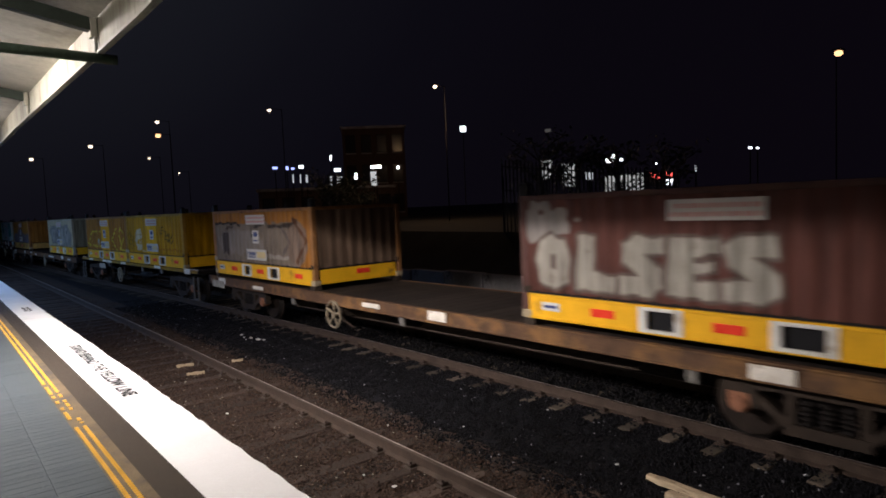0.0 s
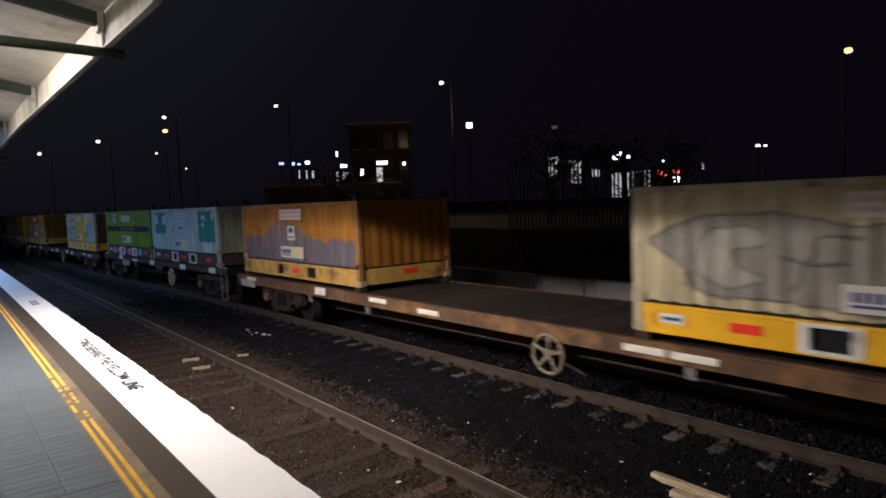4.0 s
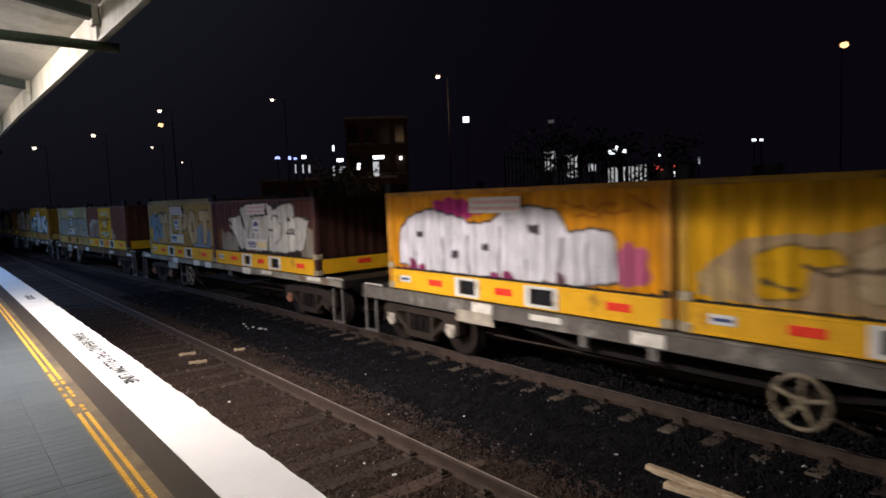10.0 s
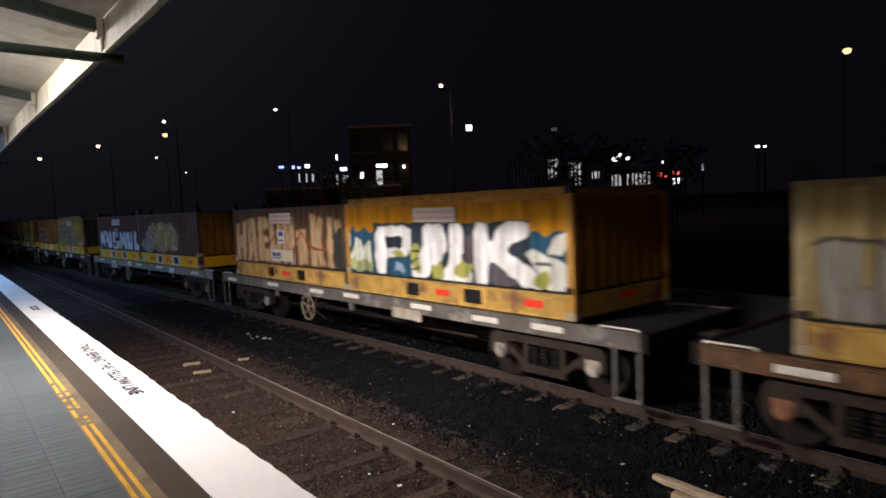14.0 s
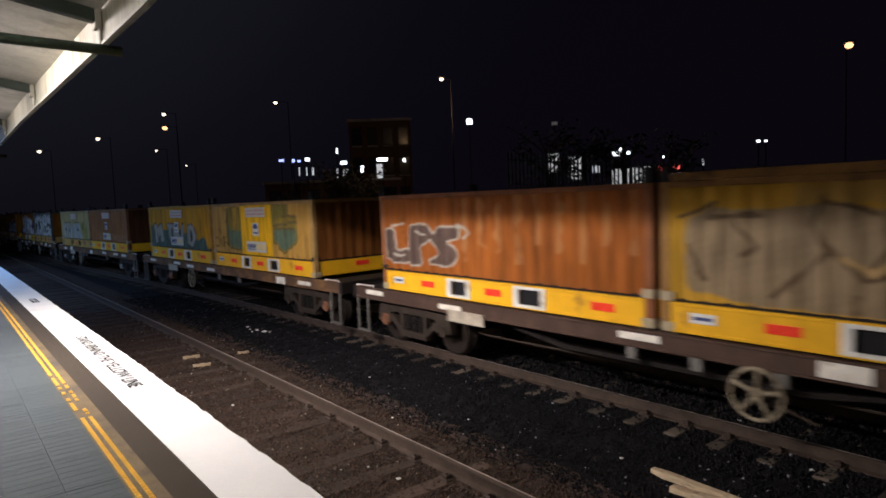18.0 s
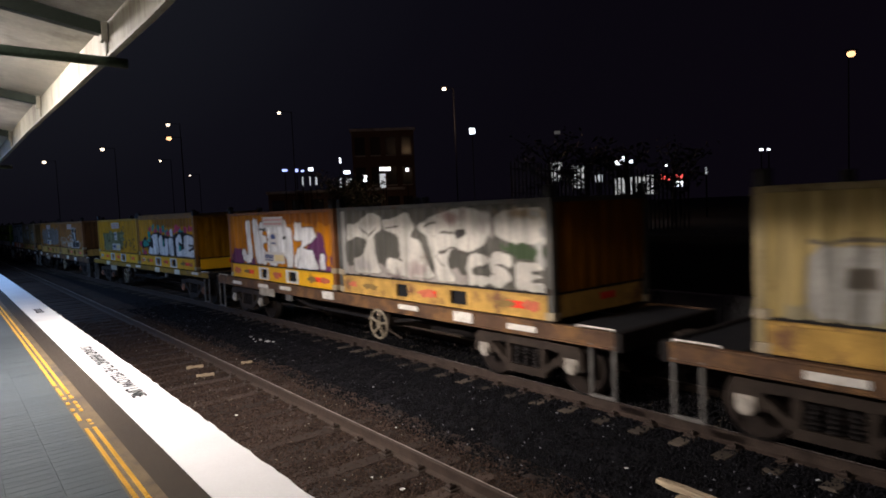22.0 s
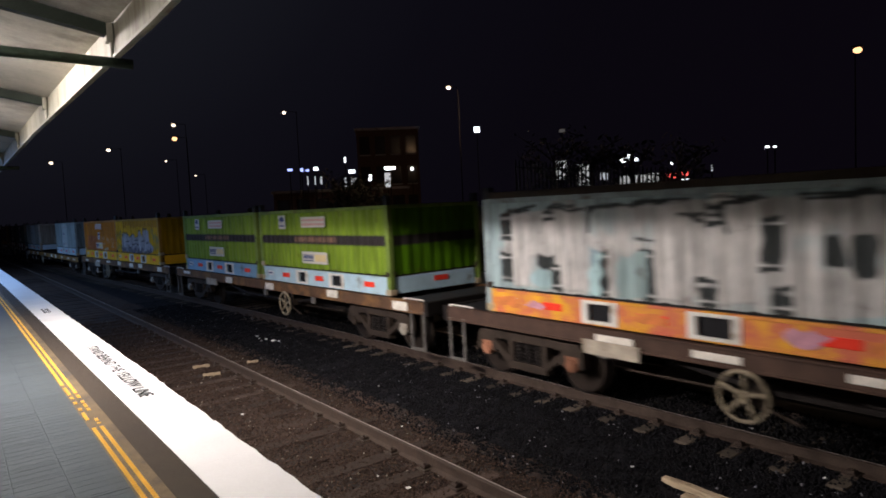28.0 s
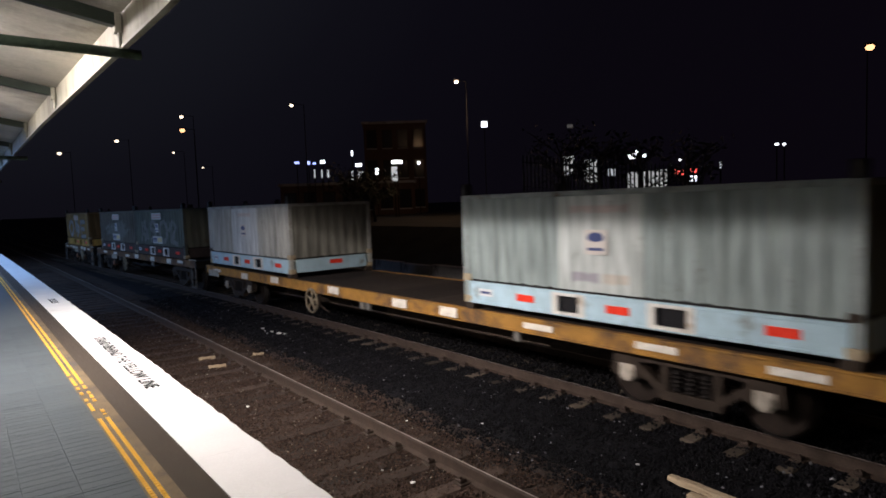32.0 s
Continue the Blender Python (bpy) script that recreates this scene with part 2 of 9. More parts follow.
MAT = {
    "panel": panel_paint("container_paint"),
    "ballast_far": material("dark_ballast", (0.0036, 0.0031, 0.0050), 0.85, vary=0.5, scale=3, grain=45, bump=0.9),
    "ballast_near": material("brown_ballast", (0.045, 0.0275, 0.0205), 0.9, vary=0.5, scale=2, grain=40, bump=0.9, stain=(0.024, 0.02, 0.018), stain_amount=0.5),
    "rail": material("rusty_rail_steel", (0.058, 0.041, 0.032), 0.6, 0.2, 0.35, 5, 60, 0.3),
    "rail_head": material("worn_rail_glint", (0.36, 0.32, 0.29), 0.42, 0.25, 0.3, 3, 70, 0.08),
    "sleeper_wood": material("old_timber_sleeper", (0.046, 0.031, 0.024), 0.9, vary=0.4, scale=5, grain=30, bump=0.5, random_tint=0.45, stretch=(1, 6, 4)),
    "sleeper_concrete": material("concrete_sleeper", (0.068, 0.054, 0.041), 0.9, vary=0.35, scale=6, grain=50, bump=0.3, random_tint=0.75, stain=(0.06, 0.05, 0.04), stain_amount=0.4),
    "pavers": material("grey_pavers", (0.072, 0.087, 0.096), 0.72, vary=0.18, scale=1.6, grain=55, bump=0.25, stain=(0.080, 0.094, 0.104), stain_amount=0.3, random_tint=0.06),
    "paver_bed": material("paver_bed", (0.070, 0.091, 0.107), 0.85, vary=0.2, scale=3, grain=60, bump=0.3),
    "asphalt": material("platform_asphalt", (0.050, 0.039, 0.029), 0.85, vary=0.22, scale=2, grain=120, bump=0.4),
    "tan_strip": material("worn_tan_strip", (0.15, 0.112, 0.068), 0.85, vary=0.3, scale=3, grain=70, bump=0.3, stain=(0.08, 0.07, 0.06), stain_amount=0.4),
    "coping": material("white_painted_coping", (0.86, 0.86, 0.85), 0.6, vary=0.05, scale=2, grain=60, bump=0.15, stain=(0.62, 0.61, 0.58), stain_amount=0.1),
    "platform_wall": material("platform_face", (0.16, 0.15, 0.14), 0.9, vary=0.3, scale=3, grain=40, bump=0.4),
    "yellow_tactile": material("yellow_tactile", (0.72, 0.40, 0.055), 0.6, vary=0.15, scale=4, grain=60, bump=0.1),
    "black_paint": material("black_stencil", (0.03, 0.03, 0.03), 0.7, vary=0.3, scale=8, grain=80, bump=0.0),
    "canopy_white": material("cream_canopy_paint", (0.165, 0.158, 0.125), 0.55, vary=0.12, scale=2.5, grain=30, bump=0.1, stain=(0.13, 0.12, 0.09), stain_amount=0.3),
    "canopy_fascia": material("streaked_fascia_paint", (0.162, 0.154, 0.120), 0.6, vary=0.2, scale=2.2, grain=26, bump=0.12, stain=(0.085, 0.072, 0.048), stain_amount=0.55, stretch=(1, 5, 0.8)),
    "canopy_sheet": material("canopy_sheeting", (0.42, 0.405, 0.355), 0.55, vary=0.22, scale=1.8, grain=24, bump=0.12, stain=(0.27, 0.255, 0.215), stain_amount=0.45),
    # two greens: tie bar lightened, rafters darkened, for how lamplight falls on them
    "tie_green": material("lightened_tie_green", (0.055, 0.080, 0.058), 0.5, vary=0.35, scale=6, grain=40, bump=0.12),
    "canopy_green": material("darkened_green_steel", (0.016, 0.021, 0.016), 0.5, vary=0.3, scale=3, grain=40, bump=0.1),
    "station_wall": material("station_render", (0.45, 0.42, 0.36), 0.8, vary=0.15, scale=1.5, grain=40, bump=0.2),
    "earth": material("dark_earth", (0.035, 0.032, 0.026), 0.95, vary=0.5, scale=0.6, grain=12, bump=0.8),
    "yellow_base": material("yellow_base_steel", (0.80, 0.43, 0.015), 0.55, vary=0.12, scale=3, grain=40, bump=0.1, stain=(0.42, 0.20, 0.03), stain_amount=0.12, random_tint=0.08),
    "sprayed_base": material("oversprayed_yellow_base", (0.74, 0.40, 0.02), 0.6, vary=0.2, scale=2.4, grain=40, bump=0.1, stain=(0.58, 0.15, 0.085), stain_amount=0.75),
    "dull_base": material("weathered_yellow_base", (0.52, 0.31, 0.075), 0.65, vary=0.3, scale=3, grain=40, bump=0.15, stain=(0.20, 0.10, 0.05), stain_amount=0.4, random_tint=0.15),
    "blue_base": material("pale_blue_base", (0.42, 0.58, 0.66), 0.55, vary=0.15, scale=3, grain=40, bump=0.1, stain=(0.25, 0.28, 0.28), stain_amount=0.15),
    "mid_blue_base": material("blue_base_steel", (0.20, 0.36, 0.52), 0.55, vary=0.18, scale=3, grain=40, bump=0.1, stain=(0.12, 0.14, 0.16), stain_amount=0.2),
    "dark_base": material("dark_base_steel", (0.060, 0.042, 0.036), 0.65, vary=0.3, scale=3, grain=40, bump=0.15),
    "gasket": material("black_gap", (0.012, 0.010, 0.010), 0.7, vary=0.2, bump=0),
    "white_frame": material("white_pocket_frame", (0.68, 0.67, 0.63), 0.55, vary=0.12, scale=5, grain=50, bump=0.1, stain=(0.35, 0.28, 0.2), stain_amount=0.2),
    "pocket": material("dark_pocket", (0.010, 0.010, 0.012), 0.8, vary=0.2, bump=0),
    "reflector": material("red_reflector", (0.85, 0.055, 0.030), 0.3, vary=0.06, bump=0),
    "plate": material("white_plate", (0.66, 0.67, 0.68), 0.5, vary=0.1, scale=10, bump=0),
    "casting": material("pale_corner_casting", (0.40, 0.33, 0.22), 0.6, vary=0.3, scale=8, grain=40, bump=0.2, stain=(0.20, 0.12, 0.07), stain_amount=0.35),
    "label": material("white_label", (0.56, 0.53, 0.49), 0.5, vary=0.08, scale=6, bump=0),
    "label_red": material("faded_red_print", (0.55, 0.30, 0.27), 0.6, vary=0.1, scale=8, bump=0),
    "label_blue": material("navy_print", (0.045, 0.065, 0.17), 0.5, vary=0.1, scale=8, bump=0),
    "label_yellow": material("pale_yellow_print", (0.66, 0.53, 0.27), 0.5, vary=0.1, scale=8, bump=0),
    "tarp": material("dark_tarpaulin", (0.020, 0.020, 0.022), 0.6, vary=0.3, scale=3, grain=20, bump=0.3),
    "iron": material("dirty_bogie_iron", (0.040, 0.029, 0.022), 0.75, 0.2, 0.4, 5, 40, 0.3),
    "dark_iron": material("dark_underframe", (0.014, 0.011, 0.010), 0.75, 0.2, 0.4, 4, 40, 0.3),
    "wheel": material("wheel_steel", (0.030, 0.022, 0.018), 0.6, 0.5, 0.3, 6, 50, 0.2),
    "tread": material("bright_tread", (0.22, 0.20, 0.19), 0.35, 0.9, 0.2, 6, 50, 0.05),
    "cap_rust": material("orange_bearing_cap", (0.27, 0.12, 0.07), 0.7, vary=0.3, scale=12, bump=0.2, random_tint=0.4),
    "cap_pale": material("pale_bearing_cap", (0.42, 0.38, 0.32), 0.7, vary=0.3, scale=12, bump=0.2, random_tint=0.3),
    "hand_wheel": material("painted_hand_wheel", (0.24, 0.20, 0.14), 0.6, vary=0.3, scale=12, bump=0.1),
    "step_grey": material("galvanised_step", (0.19, 0.18, 0.165), 0.5, 0.4, 0.3, 8, 40, 0.1),
    "marker": material("pale_wagon_marking", (0.78, 0.74, 0.66), 0.6, vary=0.25, scale=9, grain=40, bump=0.1, stain=(0.3, 0.24, 0.17), stain_amount=0.3),
    "deck_wood": material("wagon_deck_planks", (0.026, 0.019, 0.016), 0.85, vary=0.4, scale=3, grain=30, bump=0.4, random_tint=0.3),
}
SILL = {
    "brown": material("rusty_brown_sill", (0.105, 0.058, 0.034), 0.7, vary=0.35, scale=3, grain=40, bump=0.2, stain=(0.22, 0.115, 0.045), stain_amount=0.5),
    "dark": material("dark_brown_sill", (0.070, 0.041, 0.030), 0.7, vary=0.3, scale=3, grain=40, bump=0.2),
    "orange": material("worn_orange_sill", (0.34, 0.175, 0.040), 0.65, vary=0.3, scale=3, grain=40, bump=0.2, stain=(0.12, 0.07, 0.04), stain_amount=0.45),
    "yellow": material("worn_yellow_sill", (0.33, 0.19, 0.024), 0.6, vary=0.22, scale=3, grain=40, bump=0.15, stain=(0.20, 0.12, 0.05), stain_amount=0.25),
    "grey": material("grey_sill", (0.13, 0.115, 0.10), 0.7, vary=0.3, scale=3, grain=40, bump=0.2, stain=(0.30, 0.29, 0.26), stain_amount=0.3),
    "pale": material("pale_grey_sill", (0.28, 0.255, 0.21), 0.7, vary=0.3, scale=3, grain=40, bump=0.2, stain=(0.18, 0.11, 0.06), stain_amount=0.4),
}


# ------------------------------------------------------------------ mesh tools
class Shape:
    """Gathers pieces of one mesh."""

    def __init__(self):
        self.v, self.f, self.slot = [], [], []

    def add(self, verts, faces, slot=0):
        k = len(self.v)
        self.v += [tuple(p) for p in verts]
        self.f += [tuple(k + i for i in q) for q in faces]
        self.slot += [slot] * len(faces)
        return self

    def box(self, x0, x1, y0, y1, z0, z1, c=0.0, slot=0):
        """A box with chamfered edges."""
        lo, hi = (x0, y0, z0), (x1, y1, z1)
        if not c:
            pts = [(x, y, z) for x in (x0, x1) for y in (y0, y1) for z in (z0, z1)]
            return self.add(pts, [(0, 1, 3, 2), (4, 6, 7, 5), (0, 4, 5, 1), (2, 3, 7, 6), (0, 2, 6, 4), (1, 5, 7, 3)], slot)
        pts, ids = [], {}
        for s in range(8):
            for a in range(3):
                p = []
                for k in range(3):
                    side = s >> k & 1
                    e = 0 if k == a else c
                    p.append(hi[k] - e if side else lo[k] + e)
                ids[s, a] = len(pts)
                pts.append(p)
        faces = []
        for a in range(3):
            b, d = (a + 1) % 3, (a + 2) % 3
            for side in (0, 1):
                ring = [side << a, side << a | 1 << b, side << a | 1 << b | 1 << d, side << a | 1 << d]
                face = [ids[s, a] for s in ring]
                faces.append(face if side else face[::-1])
        for k in range(3):
            a, b = (k + 1) % 3, (k + 2) % 3
            for sa in (0, 1):
                for sb in (0, 1):
                    s0 = sa << a | sb << b
                    s1 = s0 | 1 << k
                    face = [ids[s0, a], ids[s1, a], ids[s1, b], ids[s0, b]]
                    faces.append(face if sa == sb else face[::-1])
        for s in range(8):
            face = [ids[s, 0], ids[s, 1], ids[s, 2]]
            faces.append(face if bin(s).count("1") % 2 else face[::-1])
        return self.add(pts, faces, slot)

    def tube(self, p, q, r, n=10, r2=None, slot=0, caps=True):
        p, q = Vector(p), Vector(q)
        r2 = r if r2 is None else r2
        d = (q - p).normalized()
        u = d.orthogonal().normalized()
        w = d.cross(u)
        pts = []
        for k in range(n):
            a = 2 * math.pi * k / n
            e = u * math.cos(a) + w * math.sin(a)
            pts += [p + e * r, q + e * r2]
        faces = [(2 * k, 2 * ((k + 1) % n), 2 * ((k + 1) % n) + 1, 2 * k + 1) for k in range(n)]
        if caps:
            faces += [tuple(2 * k for k in range(n))[::-1], tuple(2 * k + 1 for k in range(n))]
        return self.add(pts, faces, slot)

    def ring(self, centre, axis, r, thick, n=20, m=6, slot=0):
        """A torus."""
        c, d = Vector(centre), Vector(axis).normalized()
        u = d.orthogonal().normalized()
        w = d.cross(u)
        pts = []
        for k in range(n):
            a = 2 * math.pi * k / n
            e = u * math.cos(a) + w * math.sin(a)
            for j in range(m):
                b = 2 * math.pi * j / m
                pts.append(c + e * (r + thick * math.cos(b)) + d * thick * math.sin(b))
        faces = [(k * m + j, k * m + (j + 1) % m, (k + 1) % n * m + (j + 1) % m, (k + 1) % n * m + j) for k in range(n) for j in range(m)]
        return self.add(pts, faces, slot)

    def prism(self, outline, x0, x1, slot=0):
        """An outline in y and z, drawn out along x."""
        n = len(outline)
        pts = [(x0, y, z) for y, z in outline] + [(x1, y, z) for y, z in outline]
        faces = [(k, (k + 1) % n, n + (k + 1) % n, n + k) for k in range(n)]
        faces += [tuple(range(n))[::-1], tuple(range(n, 2 * n))]
        return self.add(pts, faces, slot)

    def mesh(self, name, *mats, smooth=False):
        me = bpy.data.meshes.new(name)
        me.from_pydata(self.v, [], self.f)
        for m in mats:
            me.materials.append(m)
        if len(mats) > 1:
            me.polygons.foreach_set("material_index", self.slot)
        bm = bmesh.new()
        bm.from_mesh(me)
        bmesh.ops.recalc_face_normals(bm, faces=bm.faces)
        bm.to_mesh(me)
        bm.free()
        if smooth:
            me.polygons.foreach_set("use_smooth", [True] * len(me.polygons))
        me.update()
        return me


KEPT = {}


def kept(key, build):
    """One mesh for all alike parts."""
    if key not in KEPT:
        KEPT[key] = build()
    return KEPT[key]


def part(name, me, parent, at=None, label=""):
    ob = new(name, me)
    ob.parent = parent
    if at is not None:
        ob.matrix_basis = at if isinstance(at, Matrix) else Matrix.Translation(at)
    return tagged(ob, label)


def strip(xs, zs, ys, bend, closed=False):
    """A profile drawn along the bent line: xs, zs the profile, ys the stations."""
    s = Shape()
    n = len(xs)
    pts = []
    for y in ys:
        b = bend(y)
        pts += [(x - b, y, z) for x, z in zip(xs, zs)]
    faces = []
    span = n if closed else n - 1
    for k in range(len(ys) - 1):
        for j in range(span):
            faces.append((k * n + j, k * n + (j + 1) % n, (k + 1) * n + (j + 1) % n, (k + 1) * n + j))
    if closed:
        faces += [tuple(range(n)), tuple(range((len(ys) - 1) * n, len(ys) * n))]
    return s.add(pts, faces)


def stations(y0, y1, step):
    n = max(1, round((y1 - y0) / step))
    return [y0 + (y1 - y0) * k / n for k in range(n + 1)]


# ------------------------------------------------------------------ ground and tracks
def build_ground():
    s = Shape()
    xs = [-400, -60, -20, -3.5, 1.5, 12.0, 13.6, 14.6, 17.4, 20, 30, 80, 400]
    ys = [-300, -60, -20, 0, 20, 40, 70, 120, 200, 420]
    pts = [(x, y, -0.42 if x < 13 else -0.38 if x < 14 else -0.1 if x < 15 else 1.7) for y in ys for x in xs]
    n = len(xs)
    s.add(pts, [(k * n + j, k * n + j + 1, (k + 1) * n + j + 1, (k + 1) * n + j) for k in range(len(ys) - 1) for j in range(n - 1)])
    tagged(new("ground", s.mesh("ground", MAT["earth"])), "bare dark earth reaching into the night", "ground", kind="structure")

    # the two ballast beds, with a rough upper side
    rng = np.random.default_rng(4)
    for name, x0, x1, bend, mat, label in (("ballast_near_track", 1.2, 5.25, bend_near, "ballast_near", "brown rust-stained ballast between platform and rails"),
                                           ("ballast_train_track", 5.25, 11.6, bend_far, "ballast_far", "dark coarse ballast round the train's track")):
        near = stations(-14, 26, 0.125)
        ys = [-30, -20] + near + stations(27, 345, 6)
        xs = np.linspace(x0, x1, 44)
        pts = []
        for y in ys:
            wob = rng.normal(0, 0.011 if -14 <= y <= 26 else 0.0, len(xs))
            for j, x in enumerate(xs):
                edge = x1 - x if name.endswith("train_track") else 9
                z = -0.172 + wob[j] - (0.2 * max(0, 1 - edge / 0.6))
                b = bend(y)
                if name == "ballast_train_track":
                    f = min(1.0, (x - x0) / 1.5)
                    b = bend_near(y) * (1 - f) + bend_far(y) * f
                pts.append((x - b, y, z))
        n = len(xs)
        s = Shape().add(pts, [(k * n + j, k * n + j + 1, (k + 1) * n + j + 1, (k + 1) * n + j) for k in range(len(ys) - 1) for j in range(n - 1)])
        tagged(new(name, s.mesh(name, MAT[mat])), label, "ballast", kind="structure")


RAIL_X = [-0.07, -0.07, -0.012, -0.012, -0.036, -0.036, -0.026, 0.026, 0.036, 0.036, 0.012, 0.012, 0.07, 0.07]
RAIL_Z = [-0.155, -0.143, -0.125, -0.042, -0.034, -0.006, 0.0, 0.0, -0.006, -0.034, -0.042, -0.125, -0.143, -0.155]


def build_track(which, first, bend, mat_sleeper, spacing, offset, wide, tag):
    """Two rails with their sleepers."""
    for k in (0, 1):
        x = first + k * GAUGE
        ys = stations(-30, 60, 1.0) + stations(64, 345, 6)
        body = strip([x + a for a in RAIL_X], RAIL_Z, ys, bend, True)
        rail = tagged(new("rail", body.mesh("rail", MAT["rail"])), "rusty steel rail with a polished running surface", "rail", "rails of the " + tag, "structure")
        # narrow pale strip: polished steel, with its highlight put into the colour
        head = strip([x + 0.004, x + 0.020], [0.0015, 0.0015], ys, bend)
        part("running_surface", head.mesh("running_surface", MAT["rail_head"]), rail, label="polished strip on the rail head, its glint painted pale")
    half = 1.25
    me = kept(mat_sleeper, lambda: Shape().box(-half, half, -wide / 2, wide / 2, -0.13, 0.0, 0.012).mesh("sleeper", MAT[mat_sleeper]))
    clip = kept("clip", lambda: Shape().box(-0.17, 0.17, -0.085, 0.085, -0.004, 0.020, 0.005).box(-0.15, -0.055, -0.05, 0.05, 0.016, 0.058, 0.010).box(0.055, 0.15, -0.05, 0.05, 0.016, 0.058, 0.010).tube((-0.12, -0.02, 0.05), (-0.12, -0.02, 0.085), 0.016, 6).tube((0.12, 0.02, 0.05), (0.12, 0.02, 0.085), 0.016, 6).mesh("rail_clip", MAT["rail"]))
    rng = random.Random(7)
    y, n = offset, 0
    while y < 60:
        mid = first + GAUGE / 2 - bend(y)
        turn = math.degrees(math.atan(slope_far(y))) if bend is bend_far else 0
        sl = new("sleeper", me)
        sl.matrix_basis = pose(mid + rng.uniform(-0.03, 0.03), y + rng.uniform(-0.02, 0.02), -0.152 + rng.uniform(-0.010, 0.004), 0, 0, turn + rng.uniform(-0.8, 0.8))
        tagged(sl, "weathered timber sleeper half sunk in ballast" if "wood" in mat_sleeper else "pale concrete sleeper half sunk in dark ballast", "sleeper", "sleepers of the " + tag, "structure")
        if y < 20:
            for k in (0, 1):
                part("rail_clip", clip, sl, (first + k * GAUGE - first - GAUGE / 2, 0, 0.0))
        y += spacing
        n += 1


build_ground()
build_track("near", NEAR_RAIL - GAUGE, bend_near, "sleeper_wood", 0.66, -3.9, 0.23, "near track")
build_track("far", FAR_RAIL, bend_far, "sleeper_concrete", 0.588, -4.33, 0.20, "train's track")


# ------------------------------------------------------------------ platform
def build_platform():
    ys = stations(-14, 60, 0.5)
    base = strip([-3.6, 1.30, 1.30, -3.6], [PLAT - 0.10, PLAT - 0.10, -0.4, -0.4], ys, bend_near, True)
    plat = tagged(new("platform", base.mesh("platform", MAT["platform_wall"])), "railway platform with a white coping edge", "platform", kind="structure")

    def band(name, x0, x1, top, mat, label):
        s = strip([x0, x1, x1, x0], [top, top, PLAT - 0.10, PLAT - 0.10], ys, bend_near, True)
        return part(name, s.mesh(name, MAT[mat]), plat, label=label)

    band("paver_bed", -3.6, 0.785, PLAT - 0.004, "paver_bed", "bed of the grey pavers")
    band("tactile_bed", 0.785, 0.90, PLAT - 0.002, "tan_strip", "worn brown strip under the yellow studs")
    band("tan_strip", 0.90, 0.965, PLAT - 0.001, "tan_strip", "sandy worn strip")
    band("asphalt_strip", 0.965, 1.166, PLAT, "asphalt", "dark asphalt strip")

    # the coping stones, their painted outer edge slightly ragged
    rng = random.Random(3)
    y = -13.5
    while y < 59:
        length = 0.9
        s = Shape()
        n = 7
        outer = [COPING + rng.uniform(-0.011, 0.009) for _ in range(n + 1)]
        top, low = [], []
        for k in range(n + 1):
            yy = y + 0.0006 + (length - 0.0012) * k / n
            b = bend_near(yy)
            top.append(((1.168 - b, yy, PLAT + 0.004), (outer[k] - 0.012 - b, yy, PLAT + 0.004), (outer[k] - b, yy, PLAT - 0.010), (outer[k] - 0.004 - b, yy, PLAT - 0.13), (1.168 - b, yy, PLAT - 0.13)))
        pts = [p for row in top for p in row]
        faces = [(k * 5 + j, k * 5 + (j + 1) % 5, (k + 1) * 5 + (j + 1) % 5, (k + 1) * 5 + j) for k in range(n) for j in range(5)]
        faces += [(0, 1, 2, 3, 4), tuple(n * 5 + j for j in range(5))]
        part("coping_stone", s.add(pts, faces).mesh("coping_stone", MAT["coping"]), plat)
        y += length

    # pavers: near ones as pieces of their own, the rest joined
    rng = random.Random(5)
    size = 0.30
    paver = kept("paver", lambda: Shape().box(-size / 2 + 0.0008, size / 2 - 0.0008, -size / 2 + 0.0008, size / 2 - 0.0008, -0.02, 0, 0.002).box(-size / 2 + 0.004, size / 2 - 0.004, -0.113, -0.087, 0, 0.0013).box(-size / 2 + 0.004, size / 2 - 0.004, -0.013, 0.013, 0, 0.0013).box(-size / 2 + 0.004, size / 2 - 0.004, 0.087, 0.113, 0, 0.0013).mesh("paver", MAT["pavers"]))
    far = Shape()
    for r in range(-40, 130):
        y = r * size + 0.1
        for c in range(11):
            x = 0.785 - size * (c + 0.5) - bend_near(y)
            if 2.6 < y < 12 and c < 5:
                p = part("paver", paver, plat, (x, y, PLAT + rng.uniform(-0.0015, 0.0015)))
            else:
                far.box(x - size / 2 + 0.001, x + size / 2 - 0.001, y - size / 2 + 0.001, y + size / 2 - 0.001, PLAT - 0.02, PLAT)
    tagged(part("pavers", far.mesh("pavers", MAT["pavers"]), plat, label="grey square pavers"), kind="stuff")

    # the two rows of yellow studs, broken for a stretch
    s = Shape()
    rng = random.Random(9)
    for row, x in enumerate((0.813, 0.873)):
        y = -13.0
        while y < 40:
            if 5.85 < y < 7.7 and rng.random() < (0.28 if y < 6.9 else 0.12):
                y += 0.046 * rng.randint(1, 3)
                continue
            if 2.0 < y < 18:
                b = bend_near(y)
                s.box(x - 0.015 - b, x + 0.015 - b, y, y + 0.033, PLAT - 0.002, PLAT + 0.006, 0.003)
                y += 0.046
            else:
                b = bend_near(y)
                s.box(x - 0.015 - b, x + 0.015 - b, y, y + 0.40, PLAT - 0.002, PLAT + 0.006)
                y += 0.446
    tagged(new("tactile_studs", s.mesh("tactile_studs", MAT["yellow_tactile"])), "double row of yellow tactile studs along the platform", "tactile line", kind="stuff")

    # the stencilled warning
    cu = bpy.data.curves.new("warning", "FONT")
